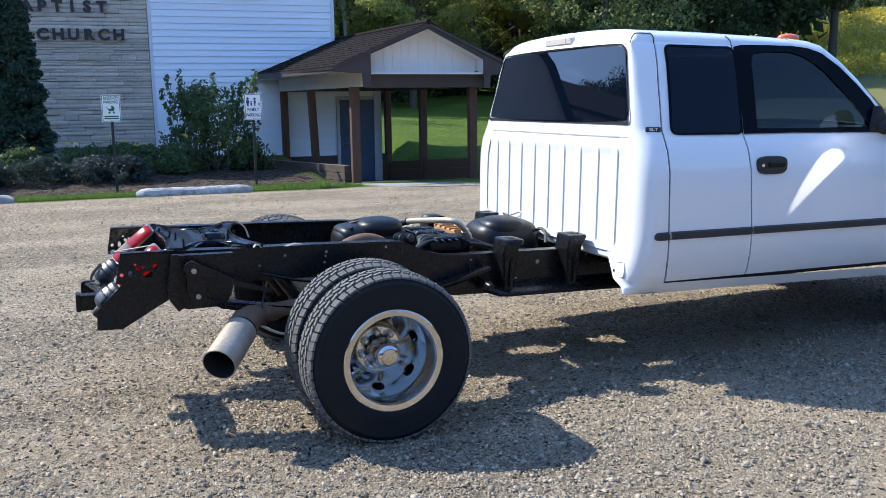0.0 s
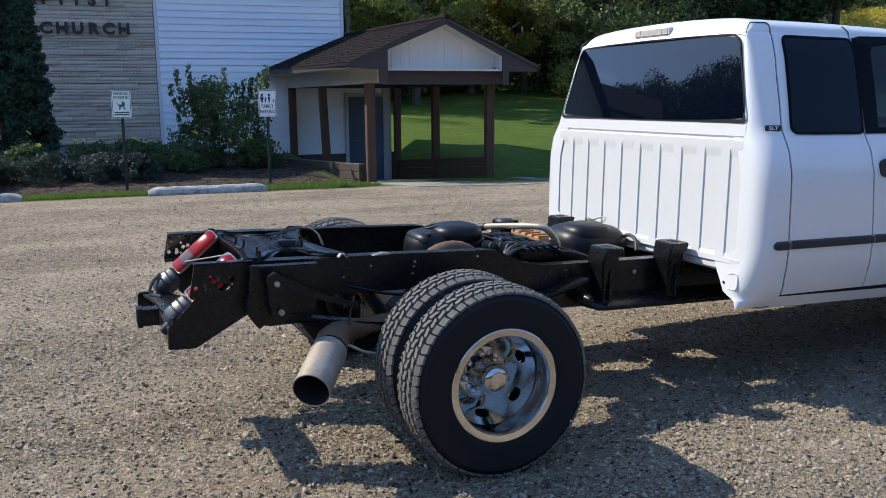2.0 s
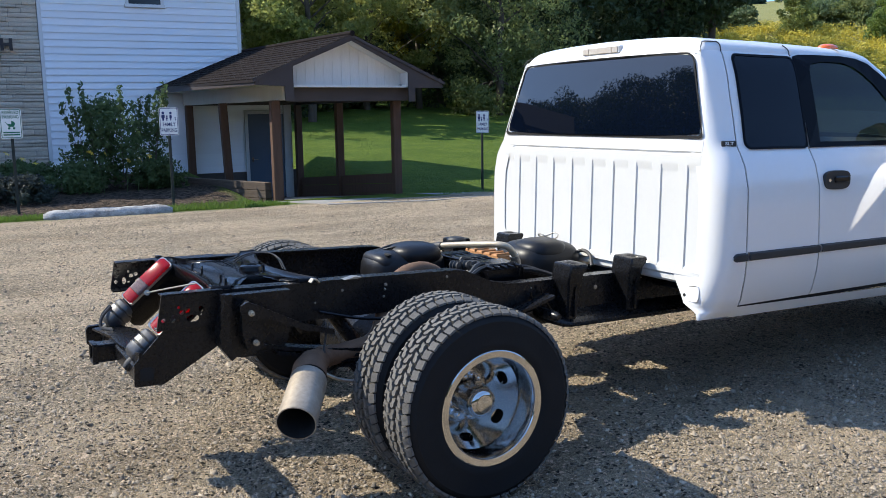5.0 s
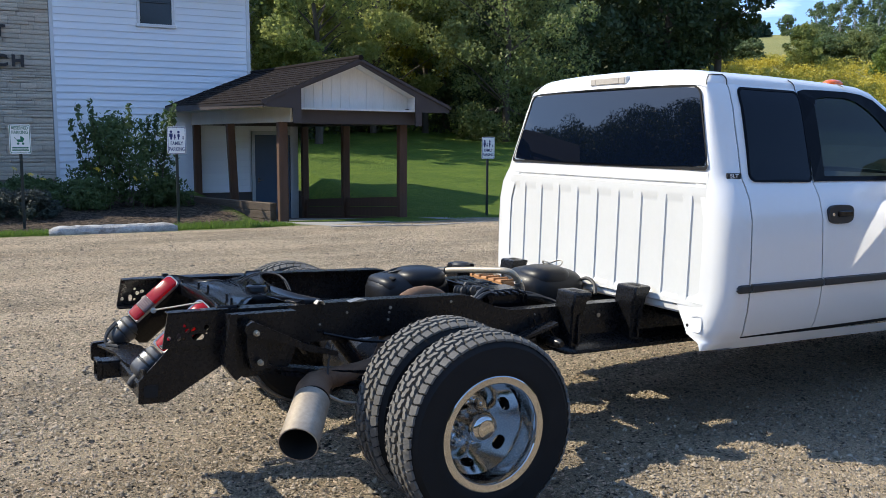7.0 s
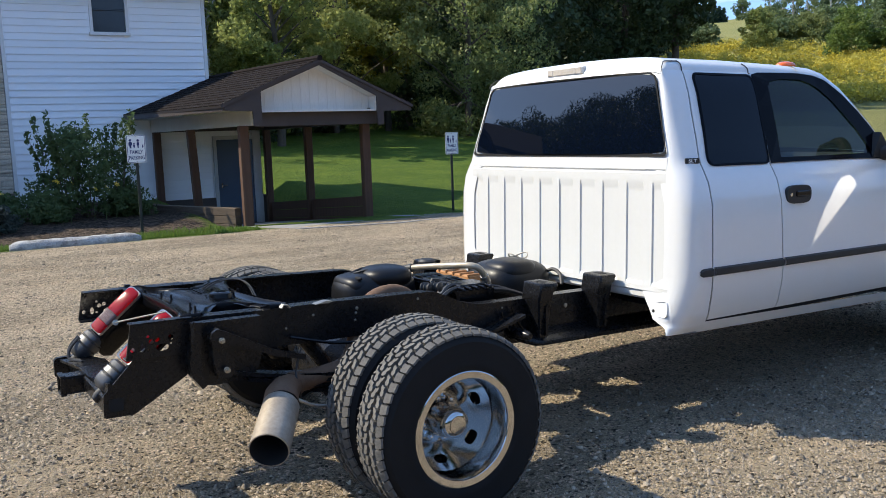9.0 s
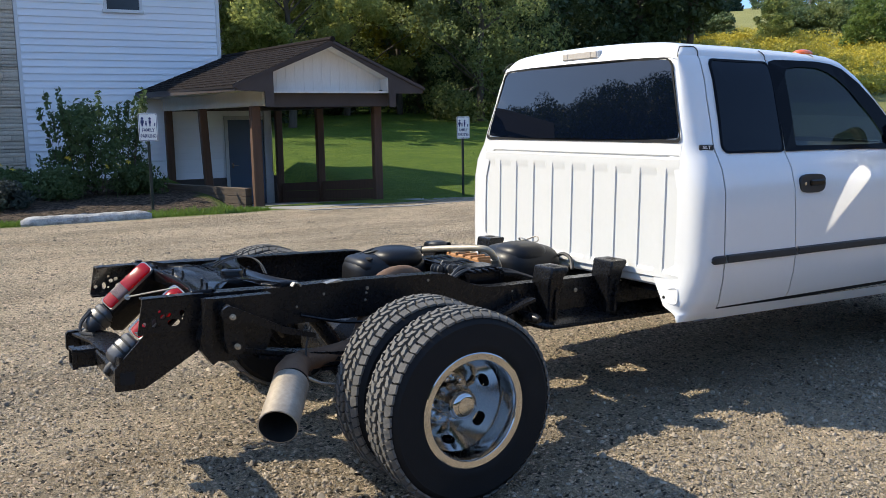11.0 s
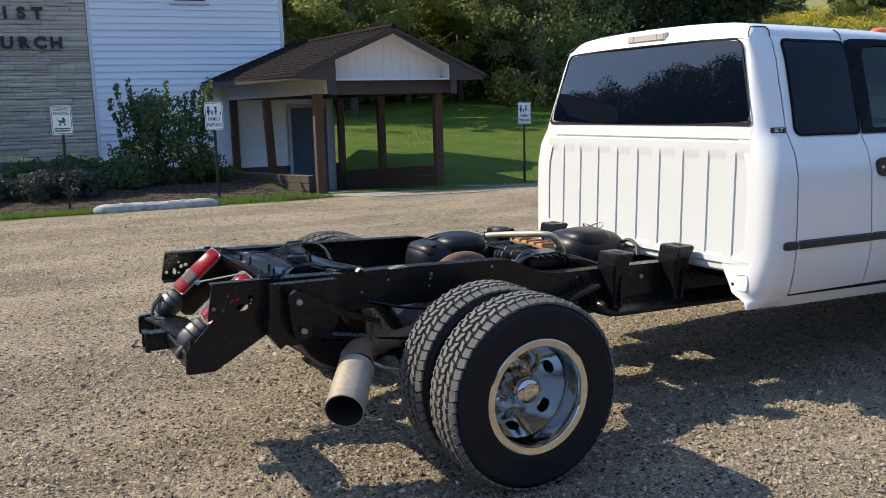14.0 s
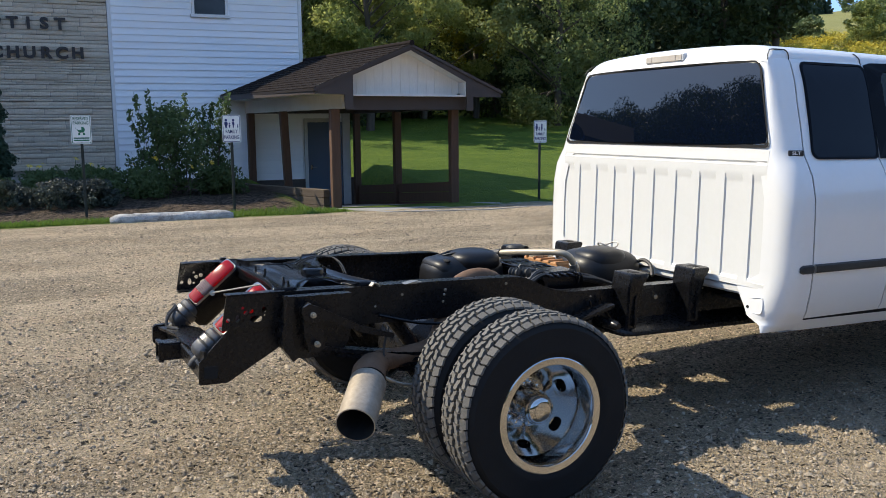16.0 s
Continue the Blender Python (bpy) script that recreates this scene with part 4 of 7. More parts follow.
# ---- concrete parking stops ----
def parking_stop(x, y, length, yaw, label):
    prof = [(-0.100, 0.0), (-0.115, 0.045), (-0.098, 0.095), (-0.05, 0.130), (0.05, 0.130), (0.098, 0.095), (0.115, 0.045), (0.100, 0.0)]
    rr = random.Random(int(x * 100))
    rows = []
    for k in range(25):
        u = -length / 2 + length * k / 24
        e = 0.62 if k in (0, 24) else 0.9 if k in (1, 23) else 1.0
        rows.append([(u + rr.uniform(-0.004, 0.004), p * e + rr.uniform(-0.006, 0.006), max(q * e + rr.uniform(-0.007, 0.007), 0) if q else -0.04) for p, q in prof])
    g = Geo().grid(rows)
    g.f += [tuple(range(8)), tuple(range(24 * 8, 25 * 8))[::-1]]
    return solid("parking_stop", g, STOP_WHITE, label, "parking stop", pose(x, y, float(height(x, y)), 0, 0, yaw), group="parking stops")


parking_stop(1.37, 15.14, 1.85, -1.5, "worn white concrete parking stop at the gravel edge")
parking_stop(-2.25, 15.02, 1.85, -1.0, "worn white concrete parking stop at the gravel edge")

# ---- the pickup: cab and bare chassis, dual rear wheels ----
truck = thing("pickup_truck", "white extended-cab pickup with its bed removed, bare black chassis", "truck", pose(1.436, 4.811, 0, 0, 0, 4.0))
SPRUNG = pose(0, 0, 0.024, 0, 1.0, 0)      # frame and cab lean forward a little


def body(name, geo, mat, parent=truck, label="", smooth=35):
    return part(name, geo, mat, parent, label, SPRUNG if parent is truck else None, smooth)


# wheels
def tyre_geo():
    return Geo().lathe([(0.205, -0.080), (0.218, -0.096), (0.24, -0.103), (0.262, -0.1085), (0.268, -0.1065), (0.30, -0.112), (0.335, -0.106), (0.345, -0.107), (0.356, -0.099), (0.368, -0.085), (0.374, -0.05), (0.375, 0.0), (0.374, 0.05), (0.368, 0.085), (0.356, 0.099), (0.345, 0.107), (0.335, 0.106), (0.30, 0.112), (0.268, 0.1065), (0.262, 0.1085), (0.24, 0.103), (0.218, 0.096), (0.205, 0.080)], 72)


def tread_geo():
    """Five rows of long interlocking wavy blocks with thin grooves, and a few rubber whiskers."""
    g, n = Geo(), 56
    rows = ((-0.094, -0.068, 0.387, 0.08), (-0.0545, -0.0310, 0.391, 0.16), (-0.0120, 0.0120, 0.392, -0.16), (0.0310, 0.0545, 0.391, 0.16), (0.068, 0.094, 0.387, -0.08))
    rr = random.Random(12)
    for row, (h0, h1, r_out, twist) in enumerate(rows):
        for k in range(n):
            off = (0.5 if row % 2 else 0.0) + rr.uniform(-0.03, 0.03)
            step = math.tau / n
            hm, sk = (h0 + h1) / 2, twist * step
            a0, a1 = (k + off + 0.05) * step, (k + off + 0.87) * step
            ctr, wave = (a0 + a1) / 2, 0.0016 if row in (0, 4) else 0.0040 * (1 if row % 2 else -1)
            notch = 0.10 * step
            ring = [(a0, h0 - wave), (ctr - notch, h0 - wave), (ctr + notch, h0 + wave), (a1, h0 + wave), (a1 + sk * 0.5 + notch, hm), (a1 + sk, h1 + wave), (ctr + sk + notch, h1 + wave), (ctr + sk - notch, h1 - wave), (a0 + sk, h1 - wave), (a0 + sk * 0.5 + notch, hm)]
            m, top, low = len(ring), [], []
            for a, h in ring:
                edge = abs(h) > 0.085
                rt, rl = r_out - (0.012 if edge else 0), 0.366 if edge else 0.370
                c, d = math.cos(a), math.sin(a)
                top.append((rt * c, rt * d, h))
                low.append((rl * c, rl * d, h))
            g.add(top + low, [tuple(range(m))] + [(i, m + i, m + (i + 1) % m, (i + 1) % m) for i in range(m)])
    for k in range(64):
        a, side = math.tau * (k + rr.uniform(-0.3, 0.3)) / 64, rr.choice((-1, 1))
        c, d, long = math.cos(a), math.sin(a), rr.uniform(0.006, 0.016)
        p = Vector((0.372 * c, 0.372 * d, 0.096 * side))
        g.tube([p, p + Vector((c * 0.5, d * 0.5, side)) * long], [0.0009, 0.0004], 3)
    return g


def rim_geo():
    return Geo().lathe([(0.207, 0.080), (0.228, 0.086), (0.233, 0.094), (0.232, 0.101), (0.228, 0.103), (0.203, 0.100), (0.199, 0.094), (0.197, 0.074), (0.1985, 0.055), (0.197, 0.020), (0.1955, 0.002), (0.196, -0.010)], 72)


def disc_geo():
    """The bowl of the wheel centre, rising from the bolt flange to the rim, with six oval hand holes."""
    g, n, r0, r1, rh = Geo(), 6, 0.098, 0.196, 0.163
    z = lambda r: -0.130 + 0.121 * max((r - r0) / (r1 - r0), 0) ** 1.4
    for s in range(n):
        c = s / n * math.tau + radians(21)
        half = math.pi / n
        rings = [[] for _ in range(10)]
        for k in range(60):
            t = math.tau * (k + 0.5) / 60
            dx, dy = math.cos(t), math.sin(t)
            a_in, r_in = c + 0.031 / rh * math.copysign(abs(dx) ** 0.8, dx), rh + 0.0125 * math.copysign(abs(dy) ** 0.8, dy)
            sc = 1 / max(abs(dx), abs(dy))
            a_out, r_out = c + half * dx * sc, rh + ((r1 - rh) if dy > 0 else (rh - r0)) * dy * sc
            for q in range(10):
                u = (q / 9) ** 1.3
                a, r = a_in + (a_out - a_in) * u, r_in + (r_out - r_in) * u
                rings[q].append((r * math.cos(a), r * math.sin(a), z(r)))
        deep = []
        for x, y, h in rings[0]:
            r = math.hypot(x, y)
            rise = (z(r + 0.001) - z(r - 0.001)) / 0.002
            back_off = 0.02 / math.hypot(1, rise)
            deep.append((x + x / r * rise * back_off, y + y / r * rise * back_off, h - back_off))
        g.add(sum(rings, []) + deep, [(q * 60 + i, q * 60 + (i + 1) % 60, q * 60 + 60 + (i + 1) % 60, q * 60 + 60 + i) for q in range(9) for i in range(60)] + [(600 + i, 600 + (i + 1) % 60, (i + 1) % 60, i) for i in range(60)])
    # weld the sectors along their shared edges
    seen, to = {}, []
    for p in g.v:
        to.append(seen.setdefault(tuple(round(c, 4) for c in p), len(seen)))
    g.v, g.f = list(seen), [tuple(to[i] for i in f) for f in g.f]
    return g


tyre_me = tyre_geo().mesh("tyre", RUBBER, 40)
tread_me = tread_geo().mesh("tread", TREAD, 30)
rim_me = rim_geo().mesh("rim", CHROME, 28)
disc_me = disc_geo().mesh("wheel_disc", CHROME, 45)
flange_me = Geo().lathe([(0.106, -0.134), (0.106, -0.118), (0.103, -0.114), (0.070, -0.112), (0.066, -0.118), (0.062, -0.118)], 48).mesh("bolt_flange", CHROME, 40)
hub_me = Geo().lathe([(0.063, -0.142), (0.063, -0.060), (0.060, -0.052), (0.057, -0.050), (0.057, -0.036)], 40).mesh("hub", CHROME, 40)
cap_me = Geo().lathe([(0.0635, -0.060), (0.0635, 0.002), (0.062, 0.015), (0.057, 0.027), (0.048, 0.035), (0.0385, 0.0385), (0.037, 0.036), (0.0355, 0.0395), (0.018, 0.042), (0, 0.0425)], 40).mesh("hub_cap", CHROME, 40)
lug_me = Geo().lathe([(0.0205, 0), (0.0205, 0.004), (0.0165, 0.007), (0.0165, 0.026), (0.0135, 0.036), (0.007, 0.041), (0, 0.042)], 12).mesh("lug_nut", CHROME, 40)
back_me = Geo().lathe([(0.205, 0.02), (0.19, 0.0), (0.18, -0.03), (0.0, -0.03)], 40).mesh("wheel_back", BLACK_FRAME, 40)


def wheel(x, y, side, spin, outer=True, z=0.360, turn=0):
    """side -1: the near side of the truck, +1: the far side."""
    m = pose(x, y, z, 90 if side < 0 else -90, 0, turn) @ pose(0, 0, 0, 0, 0, spin) @ Matrix.Scale(0.953, 4)
    w = part("wheel", tyre_me, RUBBER, truck, "black dual-wheel tyre" if abs(y) < 1.1 else "", m)
    part("tread", tread_me, TREAD, w, "dusty grey tread blocks")
    if outer:
        part("rim", rim_me, CHROME, w, "polished deep-dish rim")
        part("wheel_disc", disc_me, CHROME, w, "polished wheel bowl with oval hand holes")
        part("bolt_flange", flange_me, CHROME, w)
        part("hub", hub_me, CHROME, w)
        part("hub_cap", cap_me, CHROME, w, "domed chrome hub cap")
        for k in range(8):
            a = (k + 0.2) / 8 * math.tau
            part("lug_nut", lug_me, CHROME, w, m=pose(0.085 * math.cos(a), 0.085 * math.sin(a), -0.113))
    part("wheel_back", back_me, BLACK_FRAME, w, m=pose(0, 0, -0.155))
    return w


wheel(0.008, -1.03, -1, 0)
wheel(0.008, -0.765, -1, 25, False)
wheel(0.003, 1.03, 1, 40)
wheel(0.005, 0.755, 1, 55, False)
wheel(3.92, -0.84, -1, 15)
wheel(3.92, 0.84, 1, 33)

# axle, springs, driveline
axle = part("rear_axle", Geo().tube([(0, -0.93, 0.379), (0, 0.93, 0.379)], 0.055, 14).tube([(0, -0.22, 0.379), (0, -0.14, 0.379), (0, 0.14, 0.379), (0, 0.22, 0.379)], [0.06, 0.15, 0.15, 0.06], 18).lathe([(0.15, 0), (0.14, 0.06), (0.09, 0.10), (0, 0.105)], 20, pose(0, 0, 0.379, 0, -90, 0)), BLACK_FRAME, truck, "black axle housing")
part("drive_shaft", Geo().tube([(0.15, 0, 0.39), (2.2, 0, 0.44)], 0.045, 12), BLACK_FRAME, truck)
for sy in (-1, 1):
    y = 0.52 * sy
    for k in range(4):
        L = 0.74 - 0.13 * k
        pts = [(-L + 2 * L * i / 10, y, 0.475 - 0.021 * k + 0.11 * (abs(-L + 2 * L * i / 10) / 0.74) ** 2) for i in range(11)]
        rows = [[(px, py - 0.035, pz), (px, py + 0.035, pz), (px, py + 0.035, pz + 0.014), (px, py - 0.035, pz + 0.014), (px, py - 0.035, pz)] for px, py, pz in pts]
        part("leaf_spring", Geo().grid(rows), BLACK_FRAME, truck, smooth=0)
    part("spring_clamp", Geo().box(-0.07, 0.07, y - 0.045, y + 0.045, 0.36, 0.52, 0.01), BLACK_FRAME, truck)
    part("shock_absorber", Geo().tube([(-0.12, y * 0.8, 0.36), (-0.3, y * 0.72, 0.62)], [0.032, 0.032], 12).tube([(-0.3, y * 0.72, 0.62), (-0.36, y * 0.7, 0.70)], 0.014, 8), BLACK_FRAME, truck)

# frame rails: C-section, kicked up over the axle
TOP = [(-0.80, 0.752), (-0.5, 0.746), (-0.25, 0.746), (0.25, 0.735), (0.30, 0.728), (0.44, 0.666), (0.52, 0.648), (0.57, 0.645), (1.4, 0.638), (4.5, 0.63)]
LOW = [(-0.80, 0.610), (-0.5, 0.592), (-0.20, 0.588), (0.16, 0.580), (0.24, 0.560), (0.42, 0.475), (0.50, 0.448), (0.57, 0.436), (1.4, 0.425), (4.5, 0.42)]
for sy in (-1, 1):
    yo, yi, th = 0.462 * sy, 0.392 * sy, 0.007 * sy
    g = Geo()
    sec = lambda t, b: [(yi, t), (yo, t), (yo, b), (yi, b), (yi, b + 0.007), (yo - th, b + 0.007), (yo - th, t - 0.007), (yi, t - 0.007), (yi, t)]
    g.grid([[(x, y, z) for y, z in sec(t, b)] for (x, t), (_, b) in zip(TOP, LOW)])
    rail = body("frame_rail", g, BLACK_FRAME, label="black steel frame rail with punched holes", smooth=0)
    for x, z, r in ((-0.10, 0.705, 0.008), (-0.105, 0.685, 0.006), (-0.11, 0.655, 0.006), (0.75, 0.55, 0.007), (1.05, 0.58, 0.012), (0.92, 0.50, 0.006), (1.2, 0.53, 0.006), (-0.6, 0.71, 0.008), (0.2, 0.71, 0.007), (0.98, 0.475, 0.005), (1.01, 0.48, 0.004), (1.28, 0.50, 0.005), (0.86, 0.49, 0.005), (0.62, 0.53, 0.006), (-0.3, 0.70, 0.006), (-0.42, 0.66, 0.005), (0.66, 0.615, 0.005), (1.35, 0.60, 0.005)):
        part("bolt", Geo().lathe([(r, 0), (r * 0.9, 0.003), (0, 0.004)], 8, pose(x, yo, z, 90 if sy < 0 else -90, 0, 0)), STEEL, rail)
    # lower cab-side flange plate with a rolled edge, and the cast body mounts
    flange = []
    for x in (0.70, 0.715, 0.74, 0.78, 0.83, 1.0, 1.3, 1.68):
        k = min((x - 0.70) / 0.09, 1)
        low, out = 0.470 - 0.040 * k**0.5 - 0.012 * max(x - 0.85, 0), 0.04 + 0.075 * k
        flange.append([(x, sy * (0.462 + w * out), z) for w, z in ((0, low + 0.062), (0.30, low + 0.048), (0.82, low + 0.034), (0.98, low + 0.020), (1.0, low + 0.008), (0.95, low), (0, low + 0.002))])
    body("side_plate", Geo().grid(flange), BLACK_FRAME, label="black rolled steel flange below the rail", smooth=40)
    body("pivot_stub", Geo().tube([(0.705, 0.45 * sy, 0.497), (0.700, 0.60 * sy, 0.500), (0.700, 0.625 * sy, 0.500)], [0.024, 0.024, 0.014], 12), BLACK_FRAME)
    for k, pts in enumerate((((0.70, 0.62), (0.715, 0.57), (0.745, 0.52), (0.76, 0.50)), ((0.64, 0.60), (0.655, 0.55), (0.67, 0.52), (0.70, 0.49)))):
        body("cable", Geo().tube([(x, sy * (0.485 + 0.006 * i), z) for i, (x, z) in enumerate(pts)], 0.006, 6), BLACK_GLOSS)
    for x, top in ((0.838, 0.726), (1.212, 0.730)):
        rows = []
        for z, back_, fore, out in ((0.465, 0.034, 0.026, 0.092), (0.54, 0.036, 0.030, 0.098), (top - 0.10, 0.042, 0.036, 0.108), (top - 0.078, 0.050, 0.040, 0.116), (top - 0.050, 0.046, 0.040, 0.120), (top - 0.034, 0.042, 0.056, 0.122), (top - 0.014, 0.040, 0.066, 0.122), (top - 0.004, 0.037, 0.065, 0.118), (top, 0.030, 0.058, 0.112)):
            c, y0, y1 = 0.008, 0.452, 0.462 + out
            rows.append([(x + a, sy * b, z) for a, b in ((-back_, y0), (-back_, y1 - c), (-back_ + c, y1), (fore - c, y1), (fore, y1 - c), (fore, y0), (-back_, y0))])
        g = Geo().grid(rows)
        g.f.append(tuple(range(len(g.v) - 7, len(g.v) - 1)))
        mount = body("body_mount", g, BLACK_FRAME, label="black cast body mount bracket", smooth=30)
        part("mount_rib", Geo().prism([(x - 0.006, 0.475), (x + 0.006, 0.475), (x + 0.006, top - 0.10), (x - 0.006, top - 0.12)], "y", *sorted((sy * 0.54, sy * 0.575))), BLACK_FRAME, mount)
        # black plate gives the slot its shade by colour
        part("mount_slot", Geo().box(x - 0.004, x + 0.03, *sorted((sy * 0.49, sy * 0.55)), top - 0.004, top + 0.002, 0.001), SOOT_SHADE, mount)

# crossmembers
for x, w in ((0.55, 0.10), (1.1, 0.12), (2.0, 0.14), (2.9, 0.14)):
    body("crossmember", Geo().box(x - w / 2, x + w / 2, -0.39, 0.39, 0.50 if x > 0.3 else 0.60, 0.60 if x > 0.3 else 0.68, 0.012), BLACK_FRAME)
mid = Vector((-0.615, -0.06, 0))
outline = []
for x0, y0, x1, y1, pull in ((-0.87, 0.42, -0.84, -0.452, 0.35), (-0.76, -0.452, -0.48, -0.455, 0.85), (-0.40, -0.455, -0.36, 0.42, 0.75), (-0.44, 0.42, -0.79, 0.42, 1.05)):
    p, q = Vector((x0, y0, 0)), Vector((x1, y1, 0))
    c = ((p + q) / 2).lerp(mid, pull)
    outline += [tuple((1 - t) ** 2 * p + 2 * t * (1 - t) * c + t * t * q) for t in [j / 12 for j in range(13)]]
rows = []
for shrink, z in ((1.0, 0.712), (1.0, 0.752), (0.985, 0.760), (0.95, 0.763), (0.91, 0.757), (0.80, 0.750), (0.55, 0.748), (0.40, 0.756), (0.22, 0.760), (0.03, 0.760)):
    ring = [(mid.x + (x - mid.x) * shrink, mid.y + (y - mid.y) * (shrink if abs(y) < 0.40 else 1 - (1 - shrink) * 0.5), z) for x, y, _ in outline]
    rows.append(ring + ring[:1])
saddle = body("rear_crossmember", Geo().grid(rows), BLACK_PRESSED, label="pressed black X-shaped crossmember with a raised boss", smooth=50)
part("boss", Geo().lathe([(0.052, -0.01), (0.046, 0.018), (0.036, 0.024), (0.024, 0.024), (0.022, 0.015), (0, 0.013)], 20, pose(-0.57, -0.12, 0.758)), BLACK_GLOSS, saddle)
for x, y in ((-0.80, 0.22), (-0.76, 0.10), (-0.74, 0.02), (-0.73, -0.22), (-0.74, -0.32), (-0.52, -0.02), (-0.48, 0.03), (-0.50, -0.08), (-0.55, 0.06), (-0.46, -0.02)):
    part("stud", Geo().tube([(x, y, 0.74), (x, y, 0.769)], 0.005, 8), BLACK_FRAME, saddle)
part("tab", Geo().prism([(-0.452, 0.752), (-0.440, 0.766), (-0.422, 0.763), (-0.412, 0.750), (-0.416, 0.747), (-0.424, 0.758), (-0.439, 0.761), (-0.448, 0.749)], "y", -0.500, -0.472), STEEL, saddle, "bare bent steel tab")
part("tab", Geo().prism([(-0.30, 0.747), (-0.25, 0.757), (-0.22, 0.751), (-0.245, 0.747)], "y", -0.49, -0.45), STEEL, saddle, "bare bent steel tab")

# bumper brackets with round and slotted holes
def plate_with_holes(y0, y1, gusset):
    """A hanging channel pierced with holes, slanting at its free end, over a gusset plate."""
    g = Geo()
    zt, zb = 0.757, 0.629
    holes = [(-1.023, 0.661, 0.0085, 0.0085), (-0.987, 0.663, 0.009, 0.016), (-0.968, 0.655, 0.0055, 0.0055), (-0.966, 0.704, 0.006, 0.006), (-0.955, 0.684, 0.0095, 0.0095), (-0.934, 0.690, 0.0095, 0.0095), (-0.915, 0.658, 0.024, 0.014), (-0.884, 0.691, 0.010, 0.011), (-0.883, 0.670, 0.004, 0.004), (-0.870, 0.705, 0.003, 0.003)]
    nx, nz = 130, 66
    left = lambda z: -1.048 + (z - zb) / (zt - zb) * 0.022
    at = lambda i, j: (left(zb + (zt - zb) * i / nz) + (-0.80 - left(zb + (zt - zb) * i / nz)) * j / nx, zb + (zt - zb) * i / nz)
    inside = lambda x, z: any(((x - h[0]) / h[2]) ** 2 + ((z - h[1]) / h[3]) ** 2 < 1 for h in holes)
    skip = lambda i, j: inside(*[(a + b) / 2 for a, b in zip(at(i, j), at(i + 1, j + 1))])
    for y in (y0, y1):
        g.grid([[(at(i, j)[0], y, at(i, j)[1]) for j in range(nx + 1)] for i in range(nz + 1)], skip)
    for i0, i1, j0, j1 in ((0, nz, 0, 0), (0, 0, 0, nx), (nz, nz, 0, nx)):
        p, q = at(i0, j0), at(i1, j1)
        g.add([(p[0], y0, p[1]), (q[0], y0, q[1]), (q[0], y1, q[1]), (p[0], y1, p[1])], [(0, 1, 2, 3)])
    d = -0.05 if y0 > 0 else 0.05
    for z in (zt, zb):
        ya, yb = sorted((y0, y0 + d))
        g.prism([(left(z), z - 0.006), (-0.80, z - 0.006), (-0.80, z), (left(z), z)], "y", ya, yb)
    if gusset:
        yg = y1 + 0.002
        g.prism([(-1.012, 0.632), (-1.132, 0.508), (-1.135, 0.427), (-1.127, 0.422), (-1.032, 0.420), (-1.022, 0.424), (-0.830, 0.535), (-0.805, 0.56), (-0.805, 0.632)], "y", yg, yg + 0.007)
    return g


for y0, y1 in ((-0.480, -0.472), (0.432, 0.44)):
    plate = body("bumper_bracket", plate_with_holes(y0, y1, y0 < 0), BLACK_FRAME, label="black bumper bracket plate with punched holes", smooth=0)
    if y0 < 0:
        # black patch: the opening's shade is only its colour
        part("receiver_hole", Geo().box(-1.115, -1.065, y1 - 0.001, y1 + 0.003, 0.445, 0.49), SOOT_SHADE, plate)
# hitch: cross tube between the brackets, end plate, and a receiver pointing back
g = Geo().box(-1.130, -1.065, -0.466, 0.25, 0.432, 0.500, 0.008)
g.prism([(-1.190, 0.438), (-1.182, 0.430), (-1.06, 0.425), (-1.06, 0.51), (-1.10, 0.515), (-1.178, 0.512), (-1.19, 0.50)], "y", 0.236, 0.262)
hitch = body("hitch_tube", g, BLACK_FRAME, label="black square hitch tube", smooth=30)
yc, zc = -0.042, 0.466
g = Geo()
for ya, yb, za, zb in ((-0.036, 0.036, 0.029, 0.036), (-0.036, 0.036, -0.036, -0.029), (-0.036, -0.029, -0.029, 0.029), (0.029, 0.036, -0.029, 0.029)):
    g.box(-1.214, -1.06, yc + ya, yc + yb, zc + za, zc + zb, 0.002)
for ya, yb, za, zb in ((-0.041, 0.041, 0.034, 0.041), (-0.041, 0.041, -0.041, -0.034), (-0.041, -0.034, -0.034, 0.034), (0.034, 0.041, -0.034, 0.034)):
    g.box(-1.216, -1.195, yc + ya, yc + yb, zc + za, zc + zb, 0.002)
receiver = part("receiver", g, BLACK_FRAME, hitch, "square hitch receiver", smooth=30)
# black block stands for the shade deep in the receiver
part("receiver_core", Geo().box(-1.10, -1.07, yc - 0.03, yc + 0.03, zc - 0.03, zc + 0.03), SOOT_SHADE, receiver)
part("chain_plate", Geo().prism([(-1.17, 0.20), (-1.13, 0.02), (-1.125, -0.16), (-1.10, -0.30), (-1.02, -0.30), (-1.0, -0.10), (-1.01, 0.10), (-1.06, 0.21)], "z", 0.502, 0.512), BLACK_FRAME, hitch, "dark safety-chain plate", smooth=0)
part("gusset", Geo().prism([(-0.468, 0.43), (-0.30, 0.43), (-0.30, 0.49), (-0.36, 0.53), (-0.468, 0.55)], "x", -1.115, -1.105), BLACK_FRAME, hitch, smooth=0)
for k in range(2):
    part("wire", Geo().tube([(-1.09, 0.22 - 0.03 * k, 0.60), (-1.13, 0.20 - 0.02 * k, 0.56), (-1.14, 0.16, 0.52), (-1.10, 0.10 + 0.03 * k, 0.515)], 0.006, 6), BLACK_TRIM, hitch)
